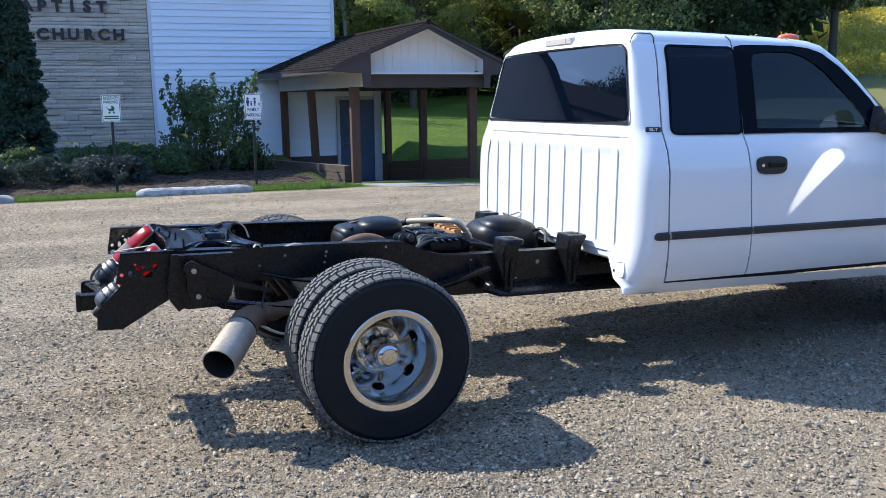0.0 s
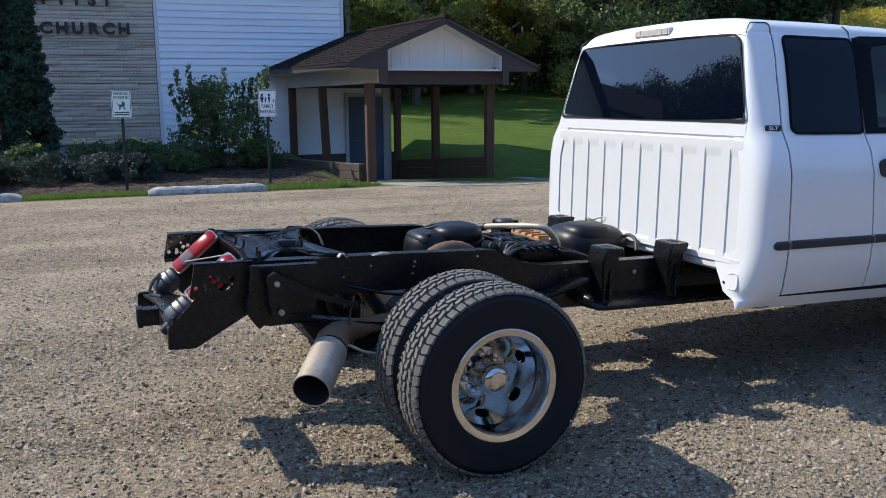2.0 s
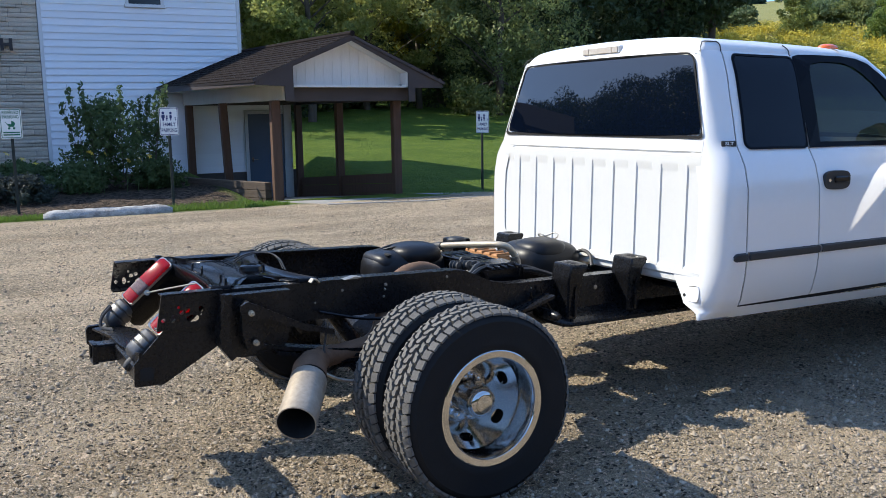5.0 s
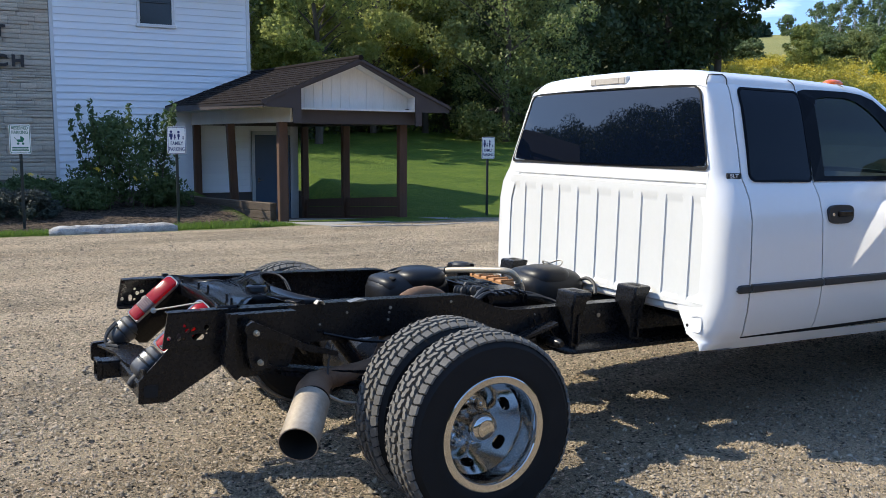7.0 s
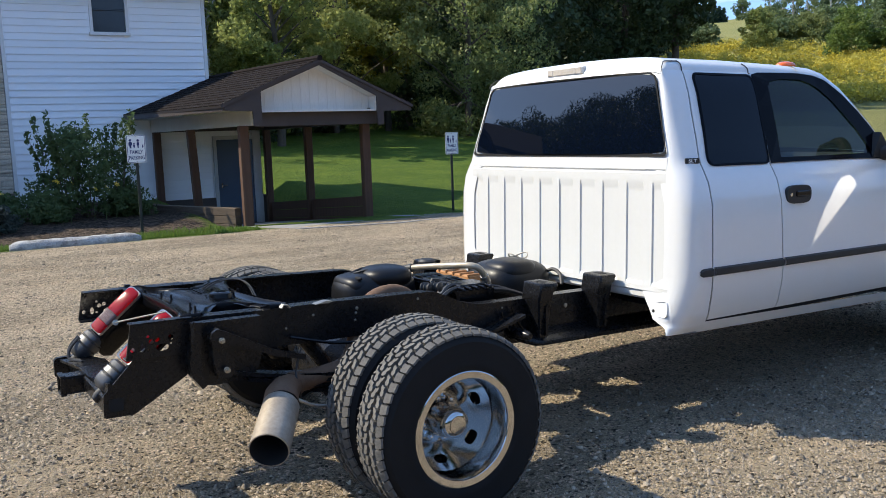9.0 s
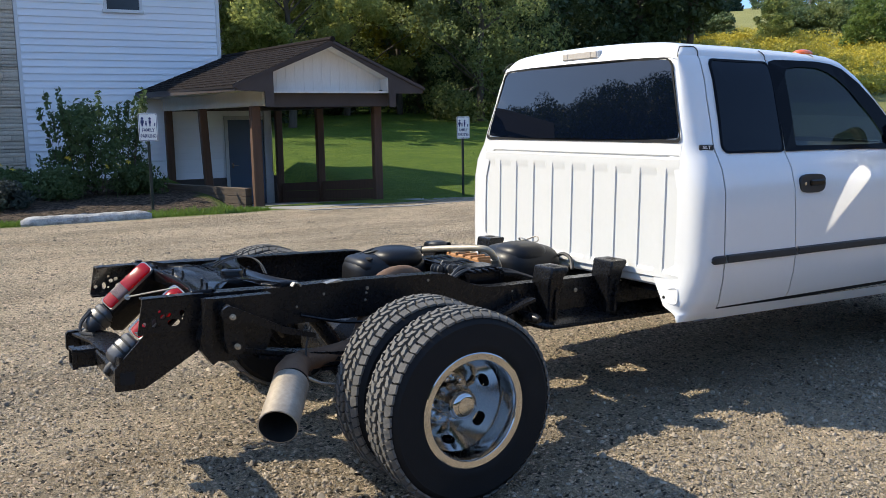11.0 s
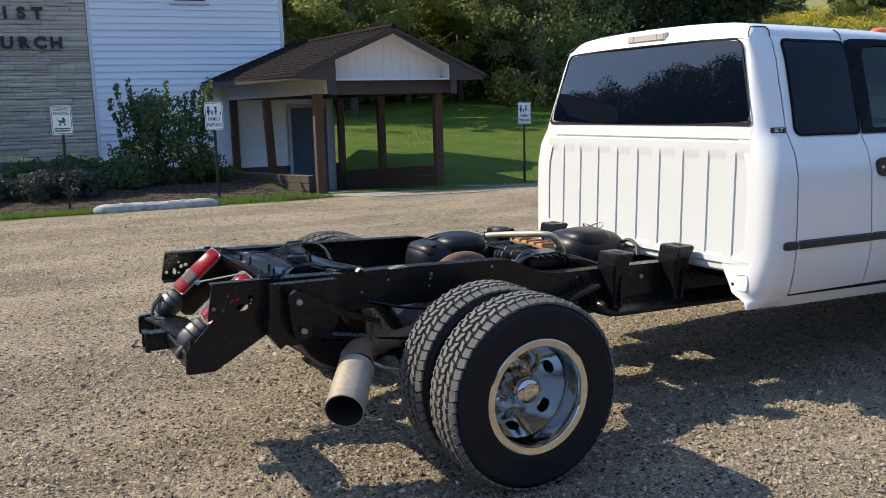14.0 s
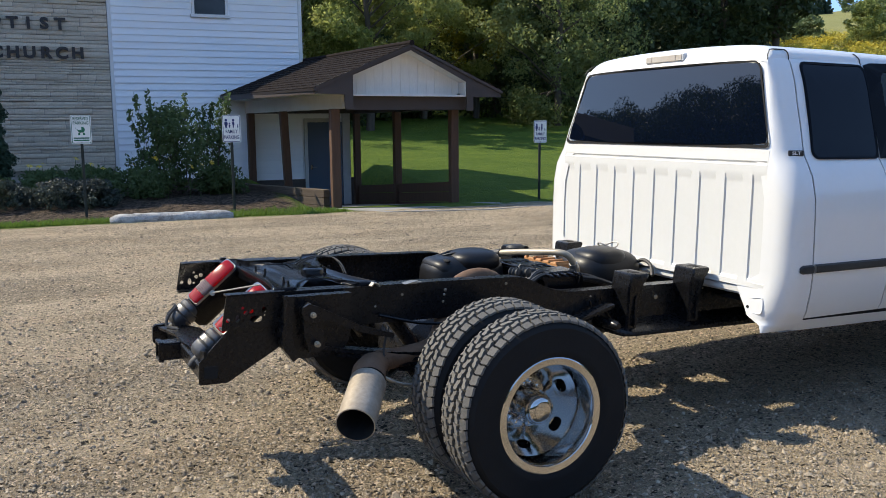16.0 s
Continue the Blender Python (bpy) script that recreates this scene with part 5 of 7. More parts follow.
# spring hangers with pale bolts
for sy in (-1, 1):
    g = Geo().prism([(-0.815, 0.742), (-0.55, 0.740), (-0.548, 0.62), (-0.565, 0.55), (-0.598, 0.497), (-0.612, 0.490), (-0.63, 0.500), (-0.755, 0.498), (-0.785, 0.508), (-0.800, 0.498), (-0.832, 0.545), (-0.838, 0.60), (-0.825, 0.66)], "y", *sorted((0.485 * sy, 0.535 * sy)))
    g.prism([(-0.815, 0.75), (-0.79, 0.75), (-0.80, 0.62), (-0.795, 0.555), (-0.775, 0.512), (-0.798, 0.496), (-0.834, 0.545), (-0.842, 0.60), (-0.83, 0.66)], "y", *sorted((0.535 * sy, 0.562 * sy)))
    g.prism([(-0.765, 0.70), (-0.735, 0.722), (-0.70, 0.70), (-0.685, 0.60), (-0.68, 0.55), (-0.705, 0.53), (-0.745, 0.535), (-0.762, 0.60)], "y", *sorted((0.535 * sy, 0.590 * sy)))
    hang = body("spring_hanger", g, BLACK_FRAME, smooth=0)
    for x, z in ((-0.734, 0.682), (-0.719, 0.568)):
        part("bolt", Geo().lathe([(0.0115, -0.006), (0.0115, 0.006), (0.007, 0.007), (0.007, 0.020), (0, 0.021)], 12, pose(x, 0.610 * sy, z, 90 if sy < 0 else -90, 0, 0)), PIPE_TAN, hang, "zinc-plated bolt")
    arm = [(-0.775, 0.692), (-0.768, 0.712), (-0.748, 0.724), (-0.715, 0.712), (-0.53, 0.618), (-0.40, 0.578), (-0.40, 0.558), (-0.53, 0.592), (-0.66, 0.650), (-0.705, 0.655), (-0.74, 0.648), (-0.765, 0.664)]
    body("shackle_arm", Geo().prism(arm, "y", *sorted((0.590 * sy, 0.606 * sy))), BLACK_FRAME, smooth=0)
    body("brake_drum", Geo().lathe([(0.17, -0.06), (0.17, 0.06), (0.10, 0.07), (0, 0.07)], 28, pose(0, 0.57 * sy, 0.375, 90 if sy < 0 else -90, 0, 0)), BLACK_FRAME)

# exhaust: over the axle, out behind the wheel, with a wide tip
body("exhaust_pipe", Geo().tube([(1.6, -0.25, 0.46), (0.6, -0.28, 0.48), (0.38, -0.29, 0.56), (0.22, -0.30, 0.70), (0.08, -0.32, 0.712), (-0.04, -0.37, 0.64), (-0.10, -0.44, 0.54), (-0.18, -0.50, 0.475), (-0.30, -0.515, 0.455), (-0.40, -0.53, 0.452), (-0.47, -0.575, 0.452)], 0.042, 16), RUST, label="rusty exhaust pipe")
tip = [Vector(p) for p in ((-0.44, -0.553, 0.452), (-0.492, -0.600, 0.452), (-0.530, -0.660, 0.446), (-0.560, -0.725, 0.428), (-0.688, -0.920, 0.343))]
body("exhaust_elbow", Geo().tube(tip[:4], [0.045, 0.056, 0.065, 0.0690], 32, False), RUST, label="rusty exhaust elbow", smooth=60)
body("exhaust_tip", Geo().tube(tip[3:], [0.0695, 0.0715], 32, False).tube([tip[4], tip[4] + (tip[4] - tip[3]).normalized() * 0.001], [0.0715, 0.0675], 32, False), TIP, label="wide scorched exhaust tip", smooth=60)
body("exhaust_inside", Geo().tube([tip[2], tip[3], tip[4]], [0.055, 0.064, 0.0676], 28, False).tube([tip[2] + (tip[3] - tip[2]) * 0.3, tip[2] + (tip[3] - tip[2]) * 0.35], 0.06, 20), SOOT_SHADE)
body("clamp", Geo().tube([tip[0] + Vector((0.012, 0.008, 0)), tip[0] + Vector((-0.010, -0.008, 0))], 0.050, 16), RUST)
body("hanger_rod", Geo().tube([(-0.41, -0.575, 0.60), (-0.435, -0.585, 0.52), (-0.44, -0.602, 0.47), (-0.425, -0.60, 0.41)], 0.0045, 8), BLACK_TRIM, label="thin bent exhaust hanger rod")

# tanks, pipes and hoses between the rails
def lump(cx, cy, cz, rx, ry, rz, p=2.6, seg=28):
    g, rows = Geo(), []
    sgnpow = lambda v, e: math.copysign(abs(v) ** e, v)
    for i in range(17):
        a = -math.pi / 2 + math.pi * i / 16
        rows.append([(cx + rx * sgnpow(math.cos(a), 2 / p) * sgnpow(math.cos(math.tau * k / seg), 2 / p), cy + ry * sgnpow(math.cos(a), 2 / p) * sgnpow(math.sin(math.tau * k / seg), 2 / p), cz + rz * sgnpow(math.sin(a), 2 / p)) for k in range(seg + 1)])
    return g.grid(rows)


tank = body("fuel_tank", lump(0.32, 0.17, 0.635, 0.21, 0.15, 0.12, 3.2), TANK, label="moulded black plastic tank", smooth=60)
part("tank_rib", lump(0.36, 0.13, 0.725, 0.13, 0.13, 0.058, 2.6), TANK, tank, smooth=60)
part("tank_rib", lump(0.20, 0.17, 0.69, 0.075, 0.13, 0.055, 2.8), TANK, tank, smooth=60)
# black lump carries the slot's shade in its colour
part("strap_slot", lump(0.185, 0.075, 0.737, 0.012, 0.03, 0.008, 2.5), SOOT_SHADE, tank, smooth=60)
part("vent_hose", Geo().tube([(0.20, 0.20, 0.745), (0.26, 0.19, 0.765), (0.31, 0.17, 0.772), (0.30, 0.12, 0.768), (0.25, 0.13, 0.764), (0.21, 0.17, 0.75)], 0.006, 8), BLACK_TRIM, tank)
tank = body("front_tank", lump(1.10, 0.07, 0.62, 0.20, 0.19, 0.13, 3.2), TANK, label="moulded black plastic tank behind the cab", smooth=60)
part("tank_rib", lump(1.07, 0.02, 0.695, 0.13, 0.13, 0.072, 2.8), TANK, tank, smooth=60)
ring = [(1.19 + 0.055 * math.cos(a), 0.10 + 0.05 * math.sin(a), 0.762 + 0.012 * math.cos(2 * a)) for a in [math.tau * k / 16 for k in range(17)]]
part("wire_loop", Geo().tube(ring, 0.004, 6), STEEL, tank, "thin loose wire loop")
part("hose", Geo().tube([(1.24, -0.05, 0.67), (1.265, -0.1, 0.70), (1.27, -0.16, 0.68), (1.25, -0.2, 0.63)], 0.010, 8), BLACK_TRIM, tank)
body("filler_pipe", Geo().tube([(0.47, 0.36, 0.66), (0.52, 0.29, 0.715), (0.555, 0.20, 0.738), (0.585, 0.09, 0.755), (0.63, -0.07, 0.774), (0.672, -0.175, 0.783), (0.705, -0.205, 0.772), (0.735, -0.205, 0.742), (0.765, -0.19, 0.695), (0.79, -0.17, 0.63)], 0.0165, 14), PIPE_TAN, label="bent tan filler pipe")
body("pipe_sleeve", Geo().tube([(0.50, 0.32, 0.695), (0.52, 0.29, 0.715), (0.55, 0.21, 0.736), (0.56, 0.185, 0.741)], 0.022, 12), BLACK_TRIM, label="black rubber pipe sleeve")
body("pipe_sleeve", Geo().tube([(0.745, -0.20, 0.728), (0.765, -0.19, 0.695), (0.785, -0.175, 0.645)], [0.022, 0.025, 0.024], 12), STEEL)
for k, (x, y, z) in enumerate(((0.30, -0.335, 0.735), (0.345, -0.345, 0.735))):
    body("bushing", Geo().lathe([(0, 0), (0.022, 0.004), (0.026, 0.012), (0.018, 0.02), (0.025, 0.03), (0.018, 0.038), (0.022, 0.05), (0, 0.056)], 16, pose(x, y, z, 90, 0, 20)), BLACK_TRIM)
g = Geo().box(0.755, 0.835, -0.055, 0.27, 0.672, 0.705, 0.006)
for k in range(5):
    g.box(0.75, 0.84, -0.05 + 0.07 * k, -0.038 + 0.07 * k, 0.70, 0.714, 0.002)
body("rusty_bracket", g, ORANGE_RUST, label="orange rusted bracket with ribs")
body("canister", lump(0.79, 0.20, 0.715, 0.03, 0.045, 0.022, 3), PIPE_TAN, smooth=50)
# pressed black cover over the crossmember, with raised ribs and clips
deck = [(0.505, 0.27), (0.715, 0.25), (0.715, -0.325), (0.66, -0.345), (0.50, -0.345)]
cover = body("crossmember_cover", Geo().prism(deck, "z", 0.60, 0.690), BLACK_GLOSS, label="glossy black pressed cover between the rails", smooth=0)
for k, x in enumerate((0.525, 0.56, 0.60, 0.64, 0.68)):
    part("cover_rib", Geo().tube([(x, -0.335, 0.62), (x + 0.002, -0.333, 0.690), (x + 0.004, -0.30, 0.700), (x + 0.006, 0.22, 0.697)], 0.007, 8), BLACK_GLOSS, cover)
for y0, y1, z in ((-0.30, -0.16, 0.712), (-0.05, 0.05, 0.708), (0.12, 0.20, 0.706)):
    part("clip", Geo().box(0.535, 0.70, y0, y1, 0.688, z, 0.006), BLACK_FRAME, cover)
rr = random.Random(3)
for k in range(7):
    y = -0.30 + 0.035 * k
    pts = [(0.42 + 0.02 * k, y, 0.66), (0.52, y + 0.02, 0.70 + rr.uniform(-0.01, 0.02)), (0.66, y + 0.04 * rr.uniform(-1, 1), 0.68), (0.80, y + 0.05 * rr.uniform(-1, 1), 0.665 + rr.uniform(-0.02, 0.01)), (0.98, y, 0.60)]
    body("hose", Geo().tube(pts, rr.choice((0.007, 0.010, 0.012)), 6), BLACK_TRIM)
for sy in (0.0, 0.03):
    body("brake_line", Geo().tube([(-0.60, 0.10 + sy, 0.73), (-0.55, 0.10 + sy, 0.772), (-0.48, 0.09 + sy, 0.796), (-0.42, 0.05 + sy, 0.795), (-0.395, 0.0 + sy, 0.772), (-0.385, -0.04 + sy, 0.73)], 0.0035, 6), BLACK_TRIM, label="looped rubber hose")
body("brake_line", Geo().tube([(-0.42, -0.50, 0.63), (-0.25, -0.50, 0.585), (-0.1, -0.49, 0.56), (0.05, -0.47, 0.50)], 0.007, 6), BLACK_GLOSS)
body("hanger_loop", Geo().tube([(-0.44, -0.56, 0.40), (-0.36, -0.58, 0.36), (-0.26, -0.58, 0.35), (-0.2, -0.57, 0.40), (-0.24, -0.56, 0.46)], 0.007, 6), STEEL)
body("cap", Geo().lathe([(0.05, 0), (0.052, 0.03), (0.04, 0.042), (0, 0.044)], 16, pose(0.80, 0.43, 0.70)), BLACK_TRIM)

# loose tail lamps lying on the hitch
def tail_lamp(foot, head, label, wrap):
    """A long lamp from foot to head: deep body, metal bezel, red lenses with a clear band, ribbed grey base."""
    a, b = Vector(foot), Vector(head)
    L = (b - a).length
    zd = (b - a).normalized()
    nd = Vector((-0.6, -0.48, 0.62))
    nd = (nd - zd * nd.dot(zd)).normalized()
    xd = nd.cross(zd)
    local = Matrix([[xd[i], nd[i], zd[i], a[i]] for i in range(3)] + [[0, 0, 0, 1]])
    lamp = thing("tail_lamp", label, "tail lamp", truck.matrix_world @ SPRUNG @ local, group="tail lamps")
    loop = lambda w, d0, d1, e=0.5: [(w * math.copysign(abs(math.cos(t)) ** e, math.cos(t)), (d0 + d1) / 2 + (d1 - d0) / 2 * math.copysign(abs(math.sin(t)) ** e, math.sin(t))) for t in [math.tau * k / 24 for k in range(24)]]

    def run(secs, e=0.5):
        g = Geo()
        g.grid([[(x, y, z * L) for x, y in loop(w, d0, d1, e) + loop(w, d0, d1, e)[:1]] for z, w, d0, d1 in secs])
        g.f += [tuple(range(24))[::-1], tuple(range((len(secs) - 1) * 25, (len(secs) - 1) * 25 + 24))]
        return g

    deep, slim = (-0.055, 0.014) if wrap else (0.0, 0.0)      # the lens wraps round the outer side
    rear_ = -0.075 if wrap else -0.14
    part("body", run([(0.24, 0.036, rear_ * 0.8, deep - 0.02), (0.30, 0.046 - slim, rear_, deep - 0.004), (0.90, 0.046 - slim, rear_, deep), (0.97, 0.044 - slim, rear_ * 0.86, deep), (0.995, 0.034 - slim, min(deep - 0.01, rear_ * 0.5), deep - 0.005)], 0.35), BLACK_GLOSS, lamp, "deep black lamp body")
    part("housing", run([(0.06, 0.026, -0.05, 0.004), (0.08, 0.038, -0.06, 0.014), (0.12, 0.043, -0.065, 0.022), (0.19, 0.044, -0.07, 0.024), (0.20, 0.041, -0.066, 0.019), (0.215, 0.045, -0.07, 0.024), (0.27, 0.045, -0.072, 0.022), (0.28, 0.042, -0.07, 0.016), (0.295, 0.046, -0.075, 0.021), (0.34, 0.045, -0.075, 0.016), (0.36, 0.040, -0.07, 0.006)], 0.6), LAMP_GREY, lamp, "ribbed grey cast lamp base")
    part("plug", run([(-0.05, 0.012, -0.05, -0.02), (0.0, 0.018, -0.055, -0.012), (0.08, 0.018, -0.055, -0.012)], 0.8), BLACK_TRIM, lamp)
    ring = []
    for sx, zc, a0 in ((1, 0.375, -90), (1, 0.985, 0), (-1, 0.985, 90), (-1, 0.375, 180)):
        for q in range(5):
            t, r = radians(a0 + 22.5 * q), 0.022 if zc > 0.5 else 0.012
            ring.append((sx * (0.043 - r) + r * math.cos(t), zc * L + (-r if zc > 0.5 else r) + r * math.sin(t)))
    inner = [(x * 0.84, 0.68 * L + (z - 0.68 * L) * 0.955) for x, z in ring]
    n = len(ring)
    part("bezel", Geo().add([(x, 0.000, z) for x, z in ring] + [(x * 0.97, 0.010, 0.68 * L + (z - 0.68 * L) * 0.99) for x, z in ring] + [(x, 0.008, z) for x, z in inner], [(k * n + i, k * n + (i + 1) % n, (k + 1) * n + (i + 1) % n, (k + 1) * n + i) for k in (0, 1) for i in range(n)]), BEZEL, lamp, "dull silver bezel", smooth=50)
    part("lens", run([(0.385, 0.026, deep, 0.012), (0.40, 0.034, deep, 0.020), (0.50, 0.036, deep, 0.024), (0.505, 0.035, deep, 0.022)], 0.7), RED_LENS, lamp, "red lens")
    part("reverse_lens", run([(0.505, 0.035, deep, 0.022)] + [(0.512 + 0.0125 * k, 0.036, deep, 0.0245 - 0.002 * (k % 2)) for k in range(11)] + [(0.645, 0.035, deep, 0.022)], 0.7), CLEAR_LENS, lamp, "clear ribbed lens")
    part("lens", run([(0.645, 0.035, deep, 0.022), (0.655, 0.036, deep, 0.024), (0.88, 0.036, deep, 0.024), (0.945, 0.034, deep, 0.020), (0.97, 0.025, deep, 0.012)], 0.7), RED_LENS, lamp, "red lens")
    return lamp


tail_lamp((-1.135, 0.215, 0.510), (-0.832, 0.200, 0.778), "red and clear tail lamp leaning loose above the hitch", False)
tail_lamp((-1.148, -0.365, 0.500), (-0.850, -0.375, 0.765), "red and clear tail lamp leaning loose behind the bracket plate", True)
p, q = Vector((-1.047, -0.329, 0.744)), Vector((-0.880, -0.410, 0.777))
strap = body("lamp_strap", Geo().box(-0.010, 0.010, -0.002, 0.002, 0, (q - p).length, 0.001, Matrix.Translation(p) @ (q - p).to_track_quat("Z", "Y").to_matrix().to_4x4()), PIPE_TAN, label="flat steel strap")
part("bolt", Geo().lathe([(0.011, 0), (0.011, 0.004), (0.005, 0.005), (0, 0.005)], 10, pose(p.x, p.y - 0.004, p.z, 75, 0, 0)), STEEL, strap)

# ---- cab ----
SPRUNG = pose(0, -0.088, 0.024, 0, 1.0, 0)
FLARE = 0.05      # the far side stands a little wider
ZS = [0.47, 0.50, 0.56, 0.66, 0.735, 0.75, 0.79, 0.80, 0.95, 1.08, 1.18, 1.235, 1.27, 1.30, 1.40, 1.50, 1.60, 1.66, 1.695, 1.712]
YS = [0.824, 0.850, 0.884, 0.912, 0.924, 0.925, 0.926, 0.926, 0.928, 0.924, 0.899, 0.870, 0.848, 0.836, 0.807, 0.774, 0.740, 0.712, 0.694, 0.680]


def half(z):
    return float(np.interp(z, ZS, YS))


def back(z):
    return float(np.interp(z, [0.47, 0.60, 0.72, 1.22, 1.30, 1.66, 1.712, 1.74], [1.288, 1.300, 1.314, 1.318, 1.328, 1.370, 1.377, 1.40]))


def rear_gap(z):
    return float(np.interp(z, [0.50, 0.53, 0.60, 0.77, 0.97, 1.26, 1.50, 1.712], [1.515, 1.500, 1.487, 1.470, 1.462, 1.462, 1.483, 1.513]))


def front_gap(z):
    return float(np.interp(z, [0.51, 0.77, 0.97, 1.26, 1.712], [2.015, 1.987, 1.968, 1.955, 2.000]))


def skin(x, z, off=0.0):
    return half(z) + off


ARC = 0.10
for sy in (-1, 1):
    # rear corner from the back panel round to the door seam
    rows = []
    for z in sorted(set(ZS) | {0.50, 0.508, 0.522, 0.535, 0.575, 0.617}):
        row, y, x = [], half(z), back(z)
        inner = min(y - ARC - 0.06, 9) if z > 0.69 else float(np.interp(z, [0.47, 0.50, 0.508, 0.522, 0.535, 0.575, 0.617, 0.66], [0.812, 0.802, 0.788, 0.752, 0.722, 0.698, 0.668, 0.640]))
        arc = min(ARC, rear_gap(z) - 0.012 - x)
        wide = min(arc, y - inner, float(np.interp(z, [1.235, 1.30, 1.50, 1.66, 1.712], [0.10, 0.072, 0.048, 0.022, 0.014])))
        row += [(x, sy * inner, z), (x, sy * (y - wide), z)]
        row += [(x + arc * (1 - math.cos(a)), sy * (y - wide + wide * math.sin(a)), z) for a in [radians(q) for q in (15, 30, 45, 60, 75, 90)]]
        row.append((rear_gap(z) - 0.004, sy * y, z))
        rows.append(row)
    corner = body("cab_corner", Geo().grid(rows), WHITE_PAINT, label="white rear cab corner", smooth=50)
    # black disc with the drain hole's shade put into its colour
    part("plug_hole", Geo().lathe([(0.008, 0), (0.0075, 0.0015), (0, 0.001)], 12, pose(back(0.575) - 0.0005, sy * 0.722, 0.575, 0, -90, 0)), SOOT_SHADE, corner, "small dark drain hole")
    part("pressed_edge", Geo().tube([(back(0.62) - 0.001, sy * 0.745, 0.62), (back(0.62) - 0.001, sy * 0.80, 0.625), (back(0.56) - 0.001, sy * 0.805, 0.56), (back(0.56) - 0.001, sy * 0.755, 0.552)], 0.003, 6), WHITE_PAINT, corner)
    if sy < 0:
        tilt = pose(1.4125, -0.843, 1.283, 0, 0, -11.5)
        part("badge", Geo().box(-0.039, 0.039, -0.005, 0.006, -0.013, 0.013, 0.003, tilt), BLACK_TRIM, corner, "small dark trim badge")
        cu = bpy.data.curves.new("badge_text", "FONT")
        cu.body, cu.align_x, cu.align_y, cu.extrude, cu.size, cu.offset = "SLT", "CENTER", "CENTER", 0.0006, 1.0, 0.02
        cu.materials.append(WINDOW_WHITE)
        mark = new("badge_text", cu)
        mark.parent = corner
        mark.matrix_local = tilt @ pose(0, -0.0056, 0, 90, 0, 0) @ Matrix.Diagonal((0.030, 0.021, 1, 1))


    def panel(xs, z0, z1, hole=None, pinch=None):
        zz = [z for z in ZS if z0 < z < z1]
        zz = [z0] + zz + [z1]
        if hole:
            zz = sorted(set(zz + [hole[2], hole[3]]))
            xs = sorted(set(xs + [hole[0], hole[1]]))
        rows = [[(x + (pinch(x, z) if pinch else 0), sy * half(z), z) for x in xs] for z in zz]
        rim_in = [[(x, sy * (half(z) - 0.006), z) for x, y, z in row] for row in (rows[0], rows[-1])]
        skip = (lambda i, j: hole[0] <= (xs[j] + xs[j + 1]) / 2 <= hole[1] and hole[2] <= (zz[i] + zz[i + 1]) / 2 <= hole[3]) if hole else None
        g = Geo().grid(rows, skip)
        g.grid([[(x, sy * (half(z) - 0.006), z) for x, y, z in [row[0]]] + [row[0]] for row in rows])
        g.grid([[row[-1]] + [(row[-1][0], sy * (half(row[-1][2]) - 0.006), row[-1][2])] for row in rows])
        g.grid([rim_in[0], rows[0]])
        g.grid([rows[-1], rim_in[1]])
        return g

    lean = lambda x, z: -0.02 * max(z - 1.25, 0) / 0.4
    spread = lambda a, b, n: [a + (b - a) * i / n for i in range(n + 1)]
    rear = body("rear_door", panel(spread(0, 1, 6), 0.528, 1.712, (0.12, 0.98, 1.285, 1.685), lambda u, z: rear_gap(z) + 0.004 + u * (front_gap(z) - rear_gap(z) - 0.008) - u), WHITE_PAINT, label="white rear half door", smooth=50)
    front = body("front_door", panel(spread(2.003, 3.50, 10), 0.528, 1.262, None, lambda x, z: (front_gap(z) + 0.004 - 2.003) * (3.50 - x) / 1.497), WHITE_PAINT, label="white front door", smooth=50)
    GLASS = [(1.985, 1.272), (1.990, 1.40), (1.998, 1.55), (2.012, 1.66), (2.04, 1.690), (2.20, 1.700), (2.40, 1.704), (2.51, 1.694), (2.58, 1.668), (2.68, 1.598), (2.78, 1.508), (2.865, 1.424), (2.935, 1.335), (2.96, 1.272), (2.60, 1.266), (2.30, 1.266)]
    RIM = [(1.959, 1.258), (1.973, 1.40), (1.988, 1.55), (2.003, 1.706), (2.06, 1.720), (2.20, 1.724), (2.41, 1.726), (2.53, 1.718), (2.61, 1.694), (2.715, 1.622), (2.815, 1.532), (2.90, 1.444), (2.975, 1.345), (3.02, 1.258), (2.60, 1.256), (2.30, 1.256)]
    n_ = len(GLASS)
    part("window_frame", Geo().add([(x, sy * half(z), z) for x, z in RIM + GLASS], [(i, (i + 1) % n_, n_ + (i + 1) % n_, n_ + i) for i in range(n_)]), WHITE_PAINT, front, "white door window frame", smooth=50)
    rock = [[(x, sy * half(z), z - 0.016 * (x - 1.478)) for x in spread(1.478, 3.5, 6)] for z in (0.464, 0.497, 0.520)]
    body("rocker_panel", Geo().grid(rock).grid([[(x, sy * (half(0.47) - w), 0.464 + 0.004 * (w > 0.01) - 0.016 * max(x - 1.478, 0)) for x in spread(1.40, 3.5, 6)] for w in (0, 0.12)]), WHITE_PAINT, smooth=50)

    # black sheets behind the seams: the gaps' shade as colour
    for line in (rear_gap, front_gap):
        body("door_gap", Geo().grid([[(line(z) + w, sy * (half(z) - 0.009), z) for w in (-0.007, 0.016)] for z in ZS]), SOOT_SHADE, smooth=0)
    body("door_gap", Geo().grid([[(x, sy * (half(z) - 0.009), z) for x in (1.472, 3.5)] for z in (0.505, 0.545)]), SOOT_SHADE, smooth=0)

